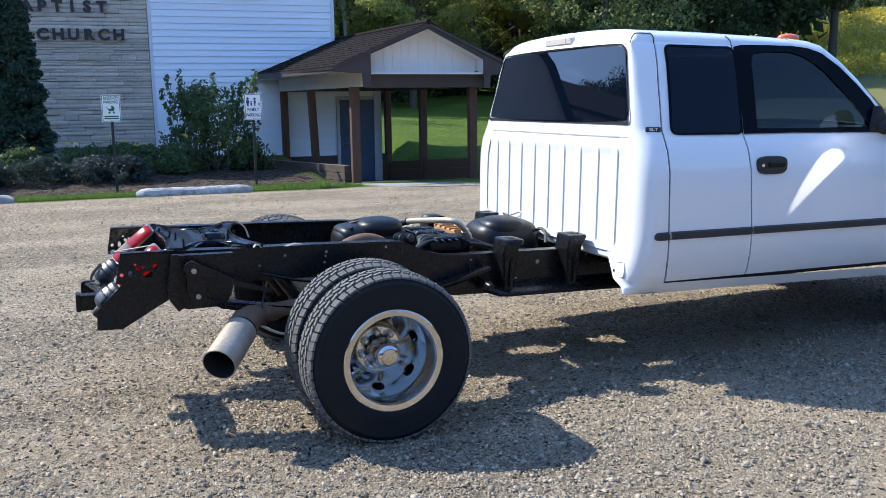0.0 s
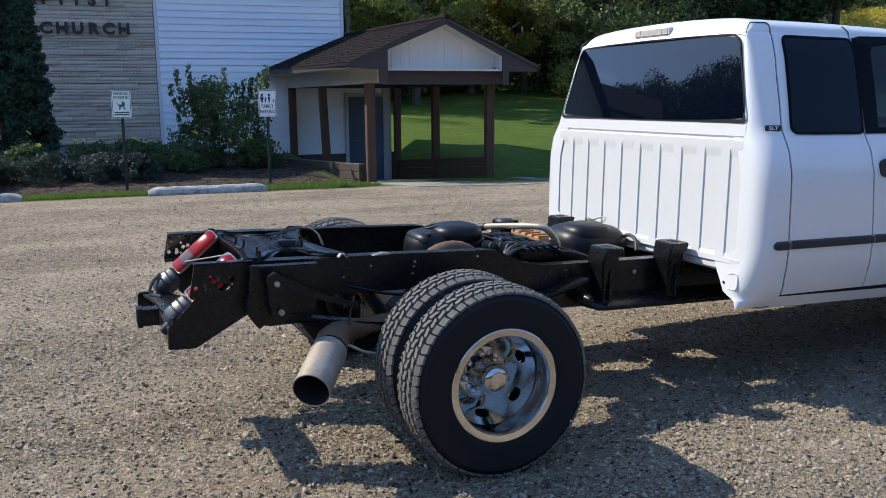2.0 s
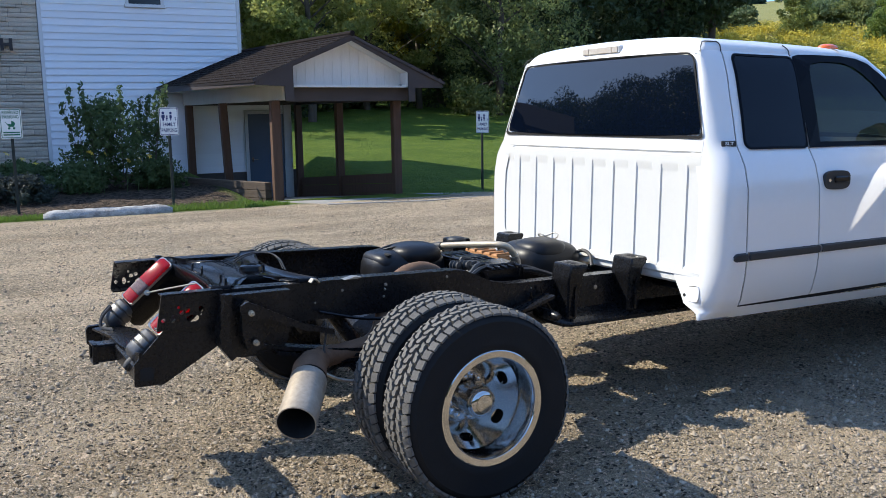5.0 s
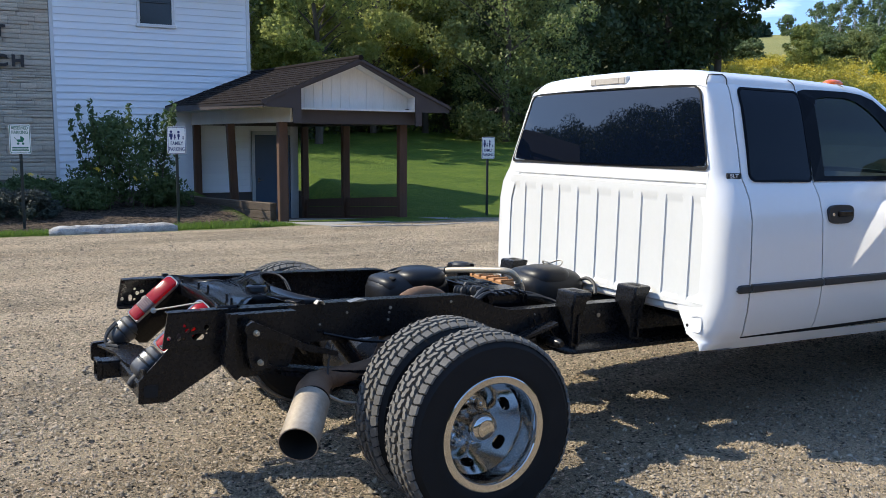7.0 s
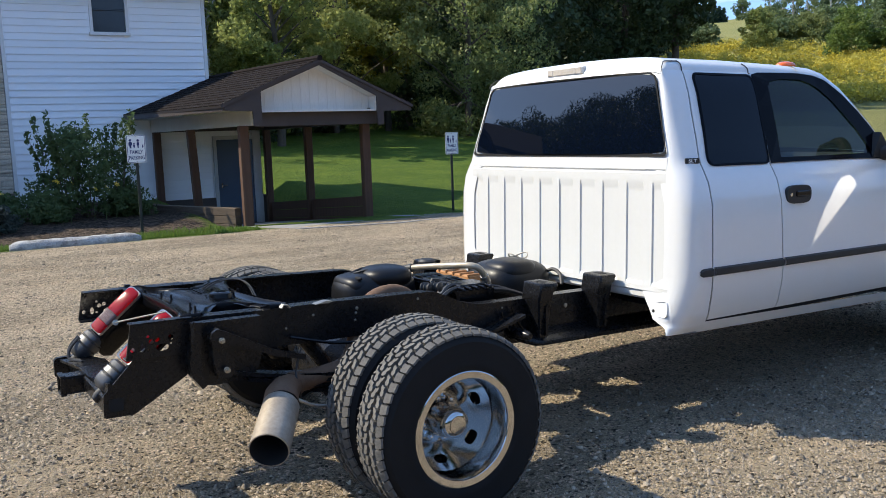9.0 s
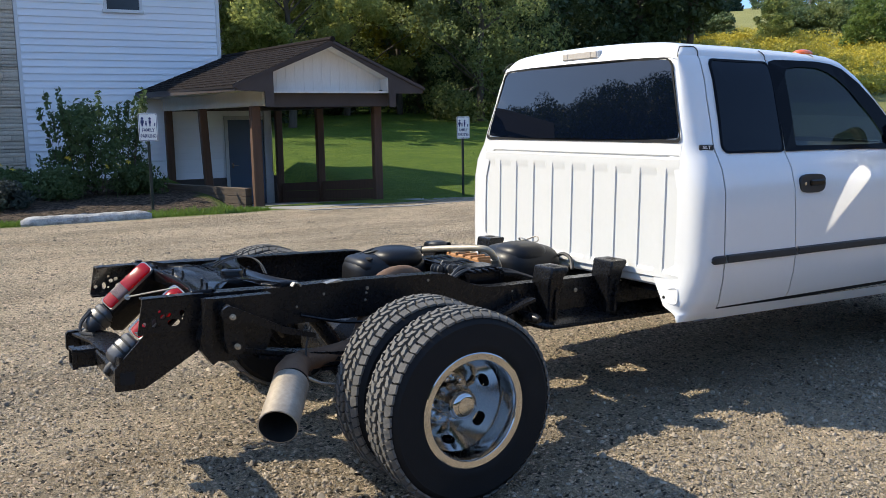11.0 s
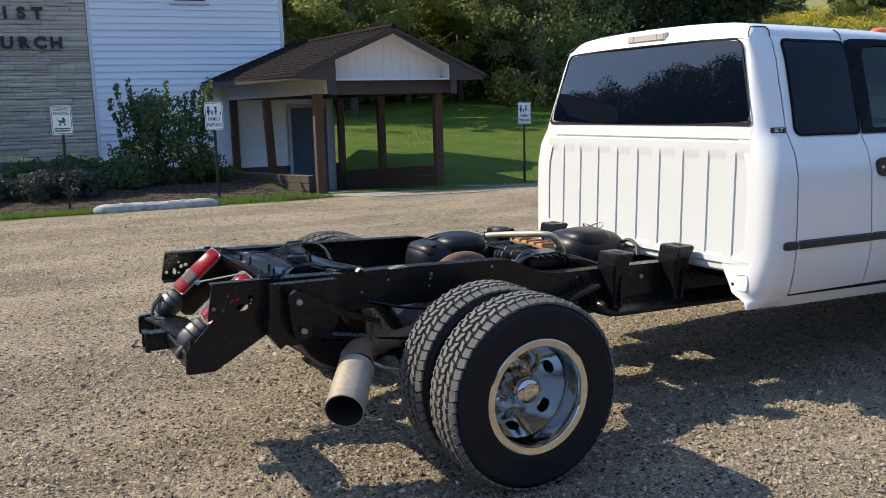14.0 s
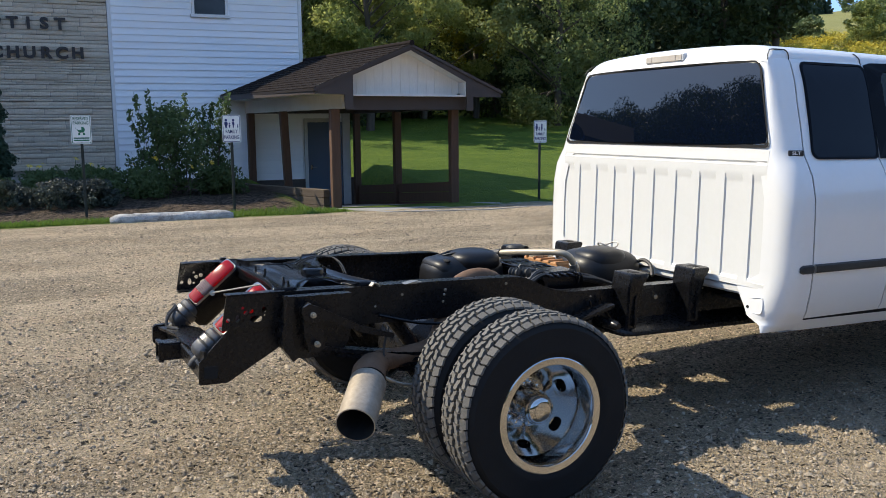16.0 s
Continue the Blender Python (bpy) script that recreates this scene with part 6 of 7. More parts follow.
    def pane(x0, x1, z0, z1, r, off, slant=0.0):
        """A rounded pane that follows the door's curve."""
        pts = []
        for cx, cz, a0 in ((x1 - r, z0 + r, -90), (x1 - r, z1 - r, 0), (x0 + r, z1 - r, 90), (x0 + r, z0 + r, 180)):
            for q in range(6):
                a = radians(a0 + 18 * q)
                pts.append((cx + r * math.cos(a), cz + r * math.sin(a)))
        pts = [(x - slant * max(z - z0, 0) * max((x - (x0 + x1) / 2) / ((x1 - x0) / 2), 0), z) for x, z in pts]
        return pts

    def sheet(pts, off, thick):
        cx, cz = sum(p[0] for p in pts) / len(pts), sum(p[1] for p in pts) / len(pts)
        g, n = Geo(), len(pts)
        rings = [[(cx + (x - cx) * s, sy * (half(cz + (z - cz) * s) + off), cz + (z - cz) * s) for x, z in pts] for s in (1, 0.85, 0.6, 0.3)]
        g.add([p for ring in rings for p in ring] + [(cx, sy * (half(cz) + off), cz)], [(k * n + i, k * n + (i + 1) % n, (k + 1) * n + (i + 1) % n, (k + 1) * n + i) for k in range(3) for i in range(n)] + [(3 * n + i, 3 * n + (i + 1) % n, 4 * n) for i in range(n)])
        g.add([p for p in rings[0]] + [(x, y - sy * thick, z) for x, y, z in rings[0]], [(i, n + i, n + (i + 1) % n, (i + 1) % n) for i in range(n)])
        return g

    def gasket(pts, width, off):
        cx, cz = sum(p[0] for p in pts) / len(pts), sum(p[1] for p in pts) / len(pts)
        n = len(pts)
        out = []
        for s in (0, width):
            for x, z in pts:
                dx, dz = x - cx, z - cz
                d = math.hypot(dx, dz)
                x2, z2 = x - dx / d * s, z - dz / d * s
                out.append((x2, sy * (half(z2) + off), z2))
        return Geo().add(out, [(i, (i + 1) % n, n + (i + 1) % n, n + i) for i in range(n)])

    def dense(line, step=0.05):
        out = []
        for (x0, z0), (x1, z1) in zip(line, line[1:] + line[:1]):
            n = max(int(math.hypot(x1 - x0, z1 - z0) / step), 1)
            out += [(x0 + (x1 - x0) * i / n, z0 + (z1 - z0) * i / n) for i in range(n)]
        return out

    pts = [(1.510 + 0.118 * (z - 1.26) + u / 0.45 * (front_gap(z) + 0.001 - 1.510 - 0.118 * (z - 1.26)), z) for u, z in pane(0, 0.45, 1.256, 1.702, 0.036, 0.004)]
    pts = dense(pts)
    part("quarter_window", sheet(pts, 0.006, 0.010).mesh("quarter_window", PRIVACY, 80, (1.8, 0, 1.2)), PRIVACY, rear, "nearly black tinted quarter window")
    part("window_seal", gasket(pts, 0.012, 0.0075), GLASS_EDGE, rear)
    glass = part("window", sheet(dense(GLASS), 0.001, 0.0).mesh("window", DOOR_GLASS, 80, (2.5, 0, 1.2)), DOOR_GLASS, front, "green tinted front door glass")
    glass.visible_shadow = False
    inner = [(2.055, 1.285), (2.068, 1.40), (2.082, 1.53), (2.098, 1.635), (2.125, 1.668), (2.22, 1.682), (2.38, 1.682), (2.46, 1.662), (2.52, 1.632), (2.60, 1.570), (2.68, 1.490), (2.745, 1.425), (2.815, 1.340), (2.845, 1.290), (2.60, 1.286), (2.30, 1.284)]
    outer = [(1.957, 1.258), (1.970, 1.40), (1.985, 1.55), (2.000, 1.700), (2.06, 1.713), (2.20, 1.716), (2.40, 1.717), (2.52, 1.708), (2.60, 1.684), (2.705, 1.610), (2.805, 1.520), (2.888, 1.434), (2.96, 1.338), (2.995, 1.258), (2.60, 1.262), (2.30, 1.262)]
    part("window_seal", Geo().add([(x, sy * (half(z) + 0.0075), z) for x, z in outer] + [(x, sy * (half(z) + 0.0065), z) for x, z in inner], [(i, (i + 1) % n_, n_ + (i + 1) % n_, n_ + i) for i in range(n_)]), GLASS_EDGE, front, "black window surround", smooth=0)
    # side moulding
    def strip(x0, x1, z0, z1, taper=False):
        xs = spread(x0, x1, 6)
        rows = []
        for i, x in enumerate(xs):
            k = 0.25 if (taper and i == 0) else 0.8 if (taper and i == 1) else 1
            zc = (z0 + z1) / 2
            hh = (z1 - z0) / 2 * k
            rows.append([(x, sy * (half(zc) - 0.002), zc - hh), (x, sy * (half(zc) + 0.014 * k), zc - hh * 0.7), (x, sy * (half(zc) + 0.016 * k), zc), (x, sy * (half(zc) + 0.014 * k), zc + hh * 0.7), (x, sy * (half(zc) - 0.002), zc + hh)])
        return Geo().grid(rows)

    part("side_moulding", strip(1.384, 1.464, 0.747, 0.789, True), BLACK_TRIM, corner, "black rubber side moulding")
    part("side_moulding", strip(1.477, 1.981, 0.748, 0.790), BLACK_TRIM, rear)
    part("side_moulding", strip(1.993, 3.48, 0.749, 0.791), BLACK_TRIM, front)
    hz, hx = 1.100, 2.096
    y0, y1 = sorted((sy * (half(hz) - 0.005), sy * (half(hz) + 0.012)))
    hand = part("door_handle", Geo().prism([(hx + 0.097 * math.copysign(abs(math.cos(a)) ** 0.6, math.cos(a)), hz + 0.046 * math.copysign(abs(math.sin(a)) ** 0.6, math.sin(a))) for a in [math.tau * k / 24 for k in range(24)]], "y", y0, y1), BLACK_TRIM, front, "black recessed door handle", smooth=30)
    part("handle_grip", Geo().box(hx - 0.03, hx + 0.08, *sorted((sy * (half(hz) + 0.008), sy * (half(hz) + 0.022))), hz - 0.012, hz + 0.018, 0.006), BLACK_GLOSS, hand)
    part("lock", Geo().lathe([(0.010, 0), (0.009, 0.004), (0, 0.004)], 12, pose(hx - 0.066, sy * (half(hz) + 0.012), hz, 90 if sy < 0 else -90, 0, 0)), CHROME, hand)
    # mirror: black shell on an arm, its glass turned in towards the driver
    mx, my, mz = 2.85, 1.06, 1.38
    mir = body("mirror", lump(mx + 0.045, sy * my, mz, 0.045, 0.105, 0.115, 4), BLACK_TRIM, label="black door mirror", smooth=50)
    part("mirror_arm", Geo().tube([(2.93, sy * 0.84, 1.285), (2.99, sy * 0.92, 1.29), (mx + 0.05, sy * 0.99, 1.31)], [0.045, 0.035, 0.03], 10), BLACK_TRIM, mir)
    part("mirror_foot", Geo().prism([(2.83, 1.262), (2.99, 1.262), (2.95, 1.345), (2.90, 1.40)], "y", *sorted((sy * 0.80, sy * 0.862))), BLACK_TRIM, mir)
    face = look((mx - 0.050, sy * my, mz), (mx - 1.050, sy * my - sy * MIRROR_TURN, mz + MIRROR_RISE))
    oval = [(0.088 * math.copysign(abs(math.cos(t)) ** 0.5, math.cos(t)), 0.096 * math.copysign(abs(math.sin(t)) ** 0.5, math.sin(t))) for t in [math.tau * k / 28 for k in range(28)]]
    part("mirror_glass", Geo().prism(oval, "z", -0.002, 0.002, face), MIRROR, mir, "door mirror glass", smooth=0)
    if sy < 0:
        # added lamp stands for sunlight thrown back by the mirror glass onto the door
        beam = bpy.data.lights.new("mirror_reflection_lamp", "AREA")
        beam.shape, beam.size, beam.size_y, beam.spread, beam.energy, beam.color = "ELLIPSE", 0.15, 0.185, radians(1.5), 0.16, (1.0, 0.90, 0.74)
        spot = new("mirror_reflection_lamp", beam)
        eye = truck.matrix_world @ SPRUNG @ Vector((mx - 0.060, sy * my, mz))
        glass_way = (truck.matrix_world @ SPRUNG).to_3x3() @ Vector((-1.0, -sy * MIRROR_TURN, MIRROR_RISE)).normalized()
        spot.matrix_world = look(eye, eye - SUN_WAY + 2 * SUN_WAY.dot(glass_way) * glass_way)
    part("mirror_rim", Geo().prism([(x * 1.05, y * 1.05) for x, y in oval], "z", 0.002, 0.06, face), BLACK_TRIM, mir, smooth=30)

# back panel: ten sunk channels under a long groove
zs = sorted({0.665, 0.69, 0.705, 0.72, 1.0, 1.14, 1.158, 1.183, 1.20, 1.226, 1.232, 1.239, 1.246, 1.265, 1.30})
ylim = half(1.0) - ARC - 0.055
CHANNELS = [(max(0.637 - 0.166 * k - 0.112, -0.772), min(0.637 - 0.166 * k, 0.772)) for k in range(-1, 9)]
ys = sorted({-ylim, ylim, *[round(v, 4) for a, b in CHANNELS for v in (a, a + 0.006, b - 0.005, b)]})


def sunk(y, z):
    if 1.229 < z < 1.242 and abs(y) < 0.73:
        return 0.008
    return 0.007 if 0.70 < z < 1.16 and any(a + 0.005 < y < b - 0.004 for a, b in CHANNELS) else 0.0


rows = [[(back(z) + sunk(y, z) - 0.012 * (1 - (y / ylim) ** 2), y, z) for y in ys] for z in zs]
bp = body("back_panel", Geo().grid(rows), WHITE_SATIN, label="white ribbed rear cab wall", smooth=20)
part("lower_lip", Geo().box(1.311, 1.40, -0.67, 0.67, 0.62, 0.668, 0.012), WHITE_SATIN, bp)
for sy in (-1, 1):
    part("stiffener", Geo().box(1.308, 1.320, *sorted((sy * 0.735, sy * 0.80)), 0.60, 0.69, 0.004), WHITE_SATIN, bp)
    part("plug", Geo().lathe([(0.012, 0), (0.010, 0.002), (0, 0.002)], 10, pose(1.3095, sy * 0.74, 0.575, 0, -90, 0)), BLACK_TRIM, bp)
# rear window with its black seal
def rear_sheet(yb, yt, z0, z1, r, off):
    pts = []
    for sx, zc, a0 in ((1, z0, -90), (1, z1, 0), (-1, z1, 90), (-1, z0, 180)):
        w = yb if zc == z0 else yt
        for q in range(6):
            a = radians(a0 + 18 * q)
            q_ = min(r, 0.02) if zc == z0 else r
            pts.append((sx * (w - q_) + q_ * math.cos(a), (z0 + q_ if zc == z0 else z1 - q_) + q_ * math.sin(a)))
    return pts


def bulge(y, z):
    return back(z) - 0.012 * (1 - min((y / 0.78) ** 2, 1))


def on_back(outer, inner, off, sink=None):
    n = len(outer)
    return Geo().add([(bulge(y, z) + off if sink is None else back(z) + sink, y, z) for y, z in outer] + [(bulge(y, z) + off, y, z) for y, z in inner], [(i, (i + 1) % n, n + (i + 1) % n, n + i) for i in range(n)])


rows = []
for i in range(13):
    b = -1 + i / 6
    row = []
    for k in range(33):
        a = -1 + k / 16
        z = 1.507 + 0.190 * b * (1 - 0.05 * a**8)
        y = (0.712 - 0.048 * b) * a * (1 - 0.02 * b**8)
        row.append((bulge(y, z) - 0.004, y, z))
    rows.append(row)
rw = body("rear_window", Geo().grid(rows).mesh("rear_window", TINTED, 80, (2.2, 0, 1.4)), TINTED, label="dark tinted rear window reflecting sky and trees", smooth=80)
part("window_seal", on_back(rear_sheet(0.768, 0.675, 1.305, 1.704, 0.07, 0), rear_sheet(0.757, 0.665, 1.319, 1.695, 0.06, 0), -0.007), RUBBER, rw, "black rubber window seal")
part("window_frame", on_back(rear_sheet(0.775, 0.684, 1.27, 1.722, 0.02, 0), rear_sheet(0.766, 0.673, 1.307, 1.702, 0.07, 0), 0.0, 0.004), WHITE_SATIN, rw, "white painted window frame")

# roof: a low crown with rounded edges
ROOF_Y = [0, 0.25, 0.42, 0.53, 0.575, 0.605, 0.633, 0.653, 0.668, 0.676, 0.680]
ROOF_D = [0, 0.003, 0.009, 0.016, 0.021, 0.026, 0.035, 0.046, 0.060, 0.074, 0.089]


def roof_point(x, y):
    d = float(np.interp(abs(y), ROOF_Y, ROOF_D))
    lead = max((1.442 - x) / 0.07, 0) ** 2
    front = float(np.interp(x, [1.9, 2.34, 2.58, 2.68], [0, 0.010, 0.026, 0.042]))
    return (x - 0.020 * (1 - (y / 0.68) ** 2) * (2.66 - x) / 1.25, y, max(1.799 - d - (0.088 * lead + front) * (1 - d / 0.12), 1.690))


ROOF_YS = [-y for y in ROOF_Y[:0:-1]] + ROOF_Y
NOSE = [(2.42, 1.757, 0.632), (2.50, 1.750, 0.634), (2.58, 1.739, 0.637), (2.66, 1.724, 0.642)]
nose = [[(x + 0.02 * (1 - v * v), v * w, z + (1.799 - float(np.interp(x, [1.9, 2.34, 2.58, 2.68], [0, 0.010, 0.026, 0.042])) - z) * (1 - abs(v) ** 2.4)) for v in [k / 10 - 1 for k in range(21)]] for x, z, w in NOSE]
rows = [[roof_point(x, y) for y in ROOF_YS] for x in [1.372, 1.379, 1.387, 1.399, 1.413, 1.429, 1.45, 1.475] + [1.5 + 0.93 * i / 14 for i in range(15)]]
roof = body("cab_roof", Geo().grid(rows).grid(nose), WHITE_PAINT, label="white cab roof", smooth=60)
for sy in (-1, 1):
    part("roof_seam", Geo().tube([(1.370, sy * 0.688, 1.702), (1.378, sy * 0.681, 1.720), (1.396, sy * 0.671, 1.740), (1.423, sy * 0.657, 1.753), (1.505, sy * 0.653, 1.756)], 0.0026, 6), BLACK_TRIM, roof, "dark roof seam")
    part("roof_seam", Geo().tube([(1.513, sy * 0.681, 1.706), (1.514, sy * 0.678, 1.728), (1.512, sy * 0.669, 1.745), (1.505, sy * 0.655, 1.757)], 0.003, 6), BLACK_TRIM, roof)
    part("roof_seam", Geo().tube([(2.000, sy * 0.681, 1.706), (2.000, sy * 0.677, 1.728), (1.992, sy * 0.666, 1.745), (1.985, sy * 0.65, 1.757)], 0.0028, 6), LAMP_GREY, roof)
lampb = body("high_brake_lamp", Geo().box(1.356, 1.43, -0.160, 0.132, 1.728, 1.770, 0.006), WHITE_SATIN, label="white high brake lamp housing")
for y0, y1 in ((-0.148, -0.104), (-0.102, 0.076), (0.078, 0.122)):
    part("lens", Geo().box(1.352, 1.364, y0, y1, 1.733, 1.765, 0.002), LAMP_LENS, lampb, "smoked lamp lens")
for k in range(5):
    body("marker_lamp", lump(2.59, -0.47 + 0.235 * k, 1.778, 0.070, 0.040, 0.026, 2.2), AMBER, label="orange roof marker lamp", smooth=60)
# inside: dark liner, seats, steering wheel, floor
body("cab_liner", Geo().grid([[(1.44, y, z) for y in (-0.70, 0.70)] for z in (0.6, 1.64)]).grid([[(x, y, 0.56) for y in (-0.80, 0.80)] for x in (1.44, 3.5)]).grid([[(x, y, 1.70) for y in (-0.62, 0.62)] for x in (1.44, 2.5)]), INTERIOR, label="grey cab lining", smooth=0)
for sy in (-1, 1):
    body("door_liner", Geo().grid([[(x, sy * (half(z) - 0.05), z) for x in (1.44, 3.4)] for z in (0.5, 0.8, 1.0, 1.25)]).grid([[(x, sy * (half(z) - 0.05), z) for x in (1.44, 2.02)] for z in (1.25, 1.45, 1.68)]), INTERIOR, smooth=0)
    seat = body("seat", lump(2.30, sy * 0.42, 0.92, 0.30, 0.26, 0.10, 4), INTERIOR, label="grey cloth seat", smooth=50)
    part("backrest", lump(2.06, sy * 0.42, 1.18, 0.09, 0.25, 0.30, 4), INTERIOR, seat, smooth=50)
wheel_ring = [(2.66 + 0.075 * math.sin(a), 0.42 + 0.185 * math.cos(a), 1.20 + 0.17 * math.sin(a)) for a in [math.tau * k / 24 for k in range(25)]]
body("steering_wheel", Geo().tube(wheel_ring, 0.014, 8).tube([(2.66, 0.42, 1.20), (2.95, 0.42, 1.06)], 0.03, 8).tube([(2.66, 0.24, 1.20), (2.66, 0.60, 1.20)], 0.015, 6), BLACK_TRIM)
body("dashboard", lump(3.06, 0, 1.08, 0.18, 0.74, 0.17, 5), INTERIOR, smooth=50)

# windscreen, bonnet and front end
SCREEN = [(2.62, 1.748, 0.60), (2.72, 1.704, 0.62), (2.83, 1.628, 0.645), (2.94, 1.533, 0.675), (3.05, 1.425, 0.71), (3.20, 1.285, 0.76)]
ws = body("windscreen", Geo().grid([[(x + 0.03 * (1 - v * v), w * v, z) for v in (-1, -0.5, 0, 0.5, 1)] for x, z, w in SCREEN]).mesh("windscreen", DOOR_GLASS, 60, (2.5, 0, 1.0)), DOOR_GLASS, label="windscreen")
ws.visible_shadow = False
PILLAR = [(2.40, 1.725), (2.53, 1.717), (2.61, 1.693), (2.715, 1.621), (2.815, 1.531), (2.90, 1.443), (2.975, 1.344), (3.02, 1.257)]
CREST = [(2.42, 1.760, 0.630), (2.56, 1.750, 0.634), (2.65, 1.728, 0.645), (2.765, 1.655, 0.668), (2.872, 1.560, 0.695), (2.960, 1.468, 0.722), (3.045, 1.365, 0.755), (3.12, 1.270, 0.79)]
for sy in (-1, 1):
    rows = []
    for (px, pz), (x, z, w) in zip(PILLAR, CREST):
        e = half(pz) + 0.001
        rows.append([(x + 0.03, sy * (w - 0.055), z + 0.004), (x + 0.008, sy * (w - 0.022), z + 0.004), (x, sy * w, z), ((x + px) / 2, sy * ((w + e) / 2 + 0.006), (z + pz) / 2 + 0.004), (px, sy * e, pz)])
    body("pillar", Geo().grid(rows), WHITE_PAINT, label="white windscreen pillar", smooth=60)
    out = [[(x, sy * y, z) for x in (3.505, 3.6, 3.92, 4.24, 4.5, 4.65)] for z, y in ((1.255, 0.84), (1.10, 0.905), (0.90, 0.925), (0.84, 0.925))]
    g = Geo().grid(out)
    for x0, x1 in ((4.34, 4.65),):
        g.grid([[(x, sy * y, z) for x in (x0, x1)] for z, y in ((0.84, 0.925), (0.60, 0.91), (0.48, 0.86))])
    body("front_fender", g, WHITE_PAINT, smooth=50)
    body("wheel_arch", Geo().grid([[(3.92 + 0.45 * math.cos(a), sy * w, 0.42 + 0.45 * math.sin(a)) for a in [math.pi * k / 12 for k in range(13)]] for w in (0.918, 0.55)]), BLACK_TRIM, smooth=50)
    body("headlamp", lump(4.82, sy * 0.72, 0.98, 0.06, 0.16, 0.09, 3.5), LAMP_LENS, smooth=50)
rows = [[(3.06 + 1.64 * u, y * (1 - 0.12 * u), 1.27 - 0.06 * u + 0.05 * (1 - (y / 0.9) ** 2)) for y in (-0.90, -0.6, -0.3, 0, 0.3, 0.6, 0.90)] for u in (0, 0.25, 0.5, 0.75, 1)]
body("bonnet", Geo().grid(rows), WHITE_PAINT, smooth=50)
body("grille", Geo().box(4.68, 4.80, -0.55, 0.55, 0.80, 1.20, 0.04).box(4.6, 4.72, -0.93, 0.93, 0.78, 1.16, 0.05), WHITE_PAINT)
body("front_bumper", Geo().box(4.70, 4.92, -0.98, 0.98, 0.50, 0.72, 0.05), CHROME)
body("engine_bay", Geo().box(3.5, 4.6, -0.6, 0.6, 0.45, 1.15, 0.02), BLACK_FRAME)
body("front_axle", Geo().tube([(3.92, -0.8, 0.375), (3.92, 0.8, 0.375)], 0.05, 10), BLACK_FRAME)

FLARE = 0.0

# ---- plants ----
NP = np.random.default_rng(11)


def leaf_cloud(centres, radii, per, size, mat_name, mat, squash=0.8, droop=0.0):
    """Small bent leaves scattered in soft clumps round the centres: one mesh."""
    c = np.repeat(centres, per, 0)
    r = np.repeat(radii, per)[:, None]
    d = NP.normal(size=c.shape)
    d /= np.linalg.norm(d, axis=1)[:, None] + 1e-9
    p = c + d * r * np.cbrt(NP.uniform(0.15, 1, (len(c), 1))) * np.array([1, 1, squash])
    n = len(p)
    a = NP.normal(size=(n, 3))
    a[:, 2] -= droop
    a /= np.linalg.norm(a, axis=1)[:, None]
    b = np.cross(a, d + NP.normal(size=(n, 3)) * 0.6)
    b /= np.linalg.norm(b, axis=1)[:, None] + 1e-9
    s = size * NP.uniform(0.6, 1.35, (n, 1))
    verts = np.stack([p - a * s * 0.5, p + b * s * 0.3 + np.array([0, 0, 0.05]) * s, p + a * s * 0.6, p - b * s * 0.3], 1).reshape(-1, 3)
    return quick_mesh(mat_name, verts, np.arange(4 * n).reshape(-1, 4), mat)


def crown_points(h0, h1, width, count, lean=0.0, power=1.0):
    """Clump centres inside an uneven crown, denser near its skin."""
    u = NP.uniform(0, 1, count)
    z = h0 + (h1 - h0) * u
    prof = np.sin(np.pi * np.clip(u * 0.86 + 0.10, 0, 1)) ** (0.7 * power)
    ang = NP.uniform(0, math.tau, count)
    lobes = 1 + 0.28 * np.sin(3 * ang + 5 * u) + 0.18 * np.sin(5 * ang - 9 * u)
    r = width * prof * lobes * np.sqrt(NP.uniform(0.25, 1, count))
    return np.stack([r * np.cos(ang) + lean * u * (h1 - h0), r * np.sin(ang), z], -1)


def tree(x, y, h, width, leaf=LEAF, bark=BARK, low=0.25, clumps=150, per=55, size=0.26, label="leafy deciduous tree at the wood's edge", lean=0.0, clump=0.55):
    t = thing("tree", label, "tree", pose(x, y, float(height(x, y)) - 0.1, 0, 0, NP.uniform(0, 360)), group="trees")
    g = Geo()
    bend = NP.normal(0, 0.02 * h, (4, 2))
    r0 = 0.011 * h + 0.05
    trunk = [(0, 0, 0), (bend[0, 0] * 0.3, bend[0, 1] * 0.3, 0.25 * h), (bend[1, 0] * 0.6, bend[1, 1] * 0.6, 0.5 * h), (bend[2, 0], bend[2, 1], 0.75 * h), (bend[3, 0], bend[3, 1], 0.95 * h)]
    g.tube(trunk, [r0 * 1.25, r0, r0 * 0.75, r0 * 0.4, r0 * 0.1], 8)
    pts = crown_points(low * h, h, width, clumps, lean)
    for k in range(0, clumps, max(clumps // 16, 1)):
        e = pts[k]
        z0 = max(0.18 * h, e[2] - 0.5 * np.hypot(e[0], e[1]) - 0.5)
        q = Vector(trunk[1]).lerp(Vector(trunk[3]), min(max((z0 - 0.25 * h) / (0.5 * h), 0), 1))
        g.tube([(q.x, q.y, z0), ((q.x + e[0]) / 2, (q.y + e[1]) / 2, (z0 + e[2]) / 2 + 0.2), tuple(e)], [r0 * 0.35, r0 * 0.2, r0 * 0.06], 5)
    part("trunk", g, bark, t, smooth=60)
    radii = clump * NP.uniform(0.6, 1.4, len(pts)) * width / 3
    part("crown", leaf_cloud(pts, radii, per, size, "crown", leaf), leaf, t)
    return t


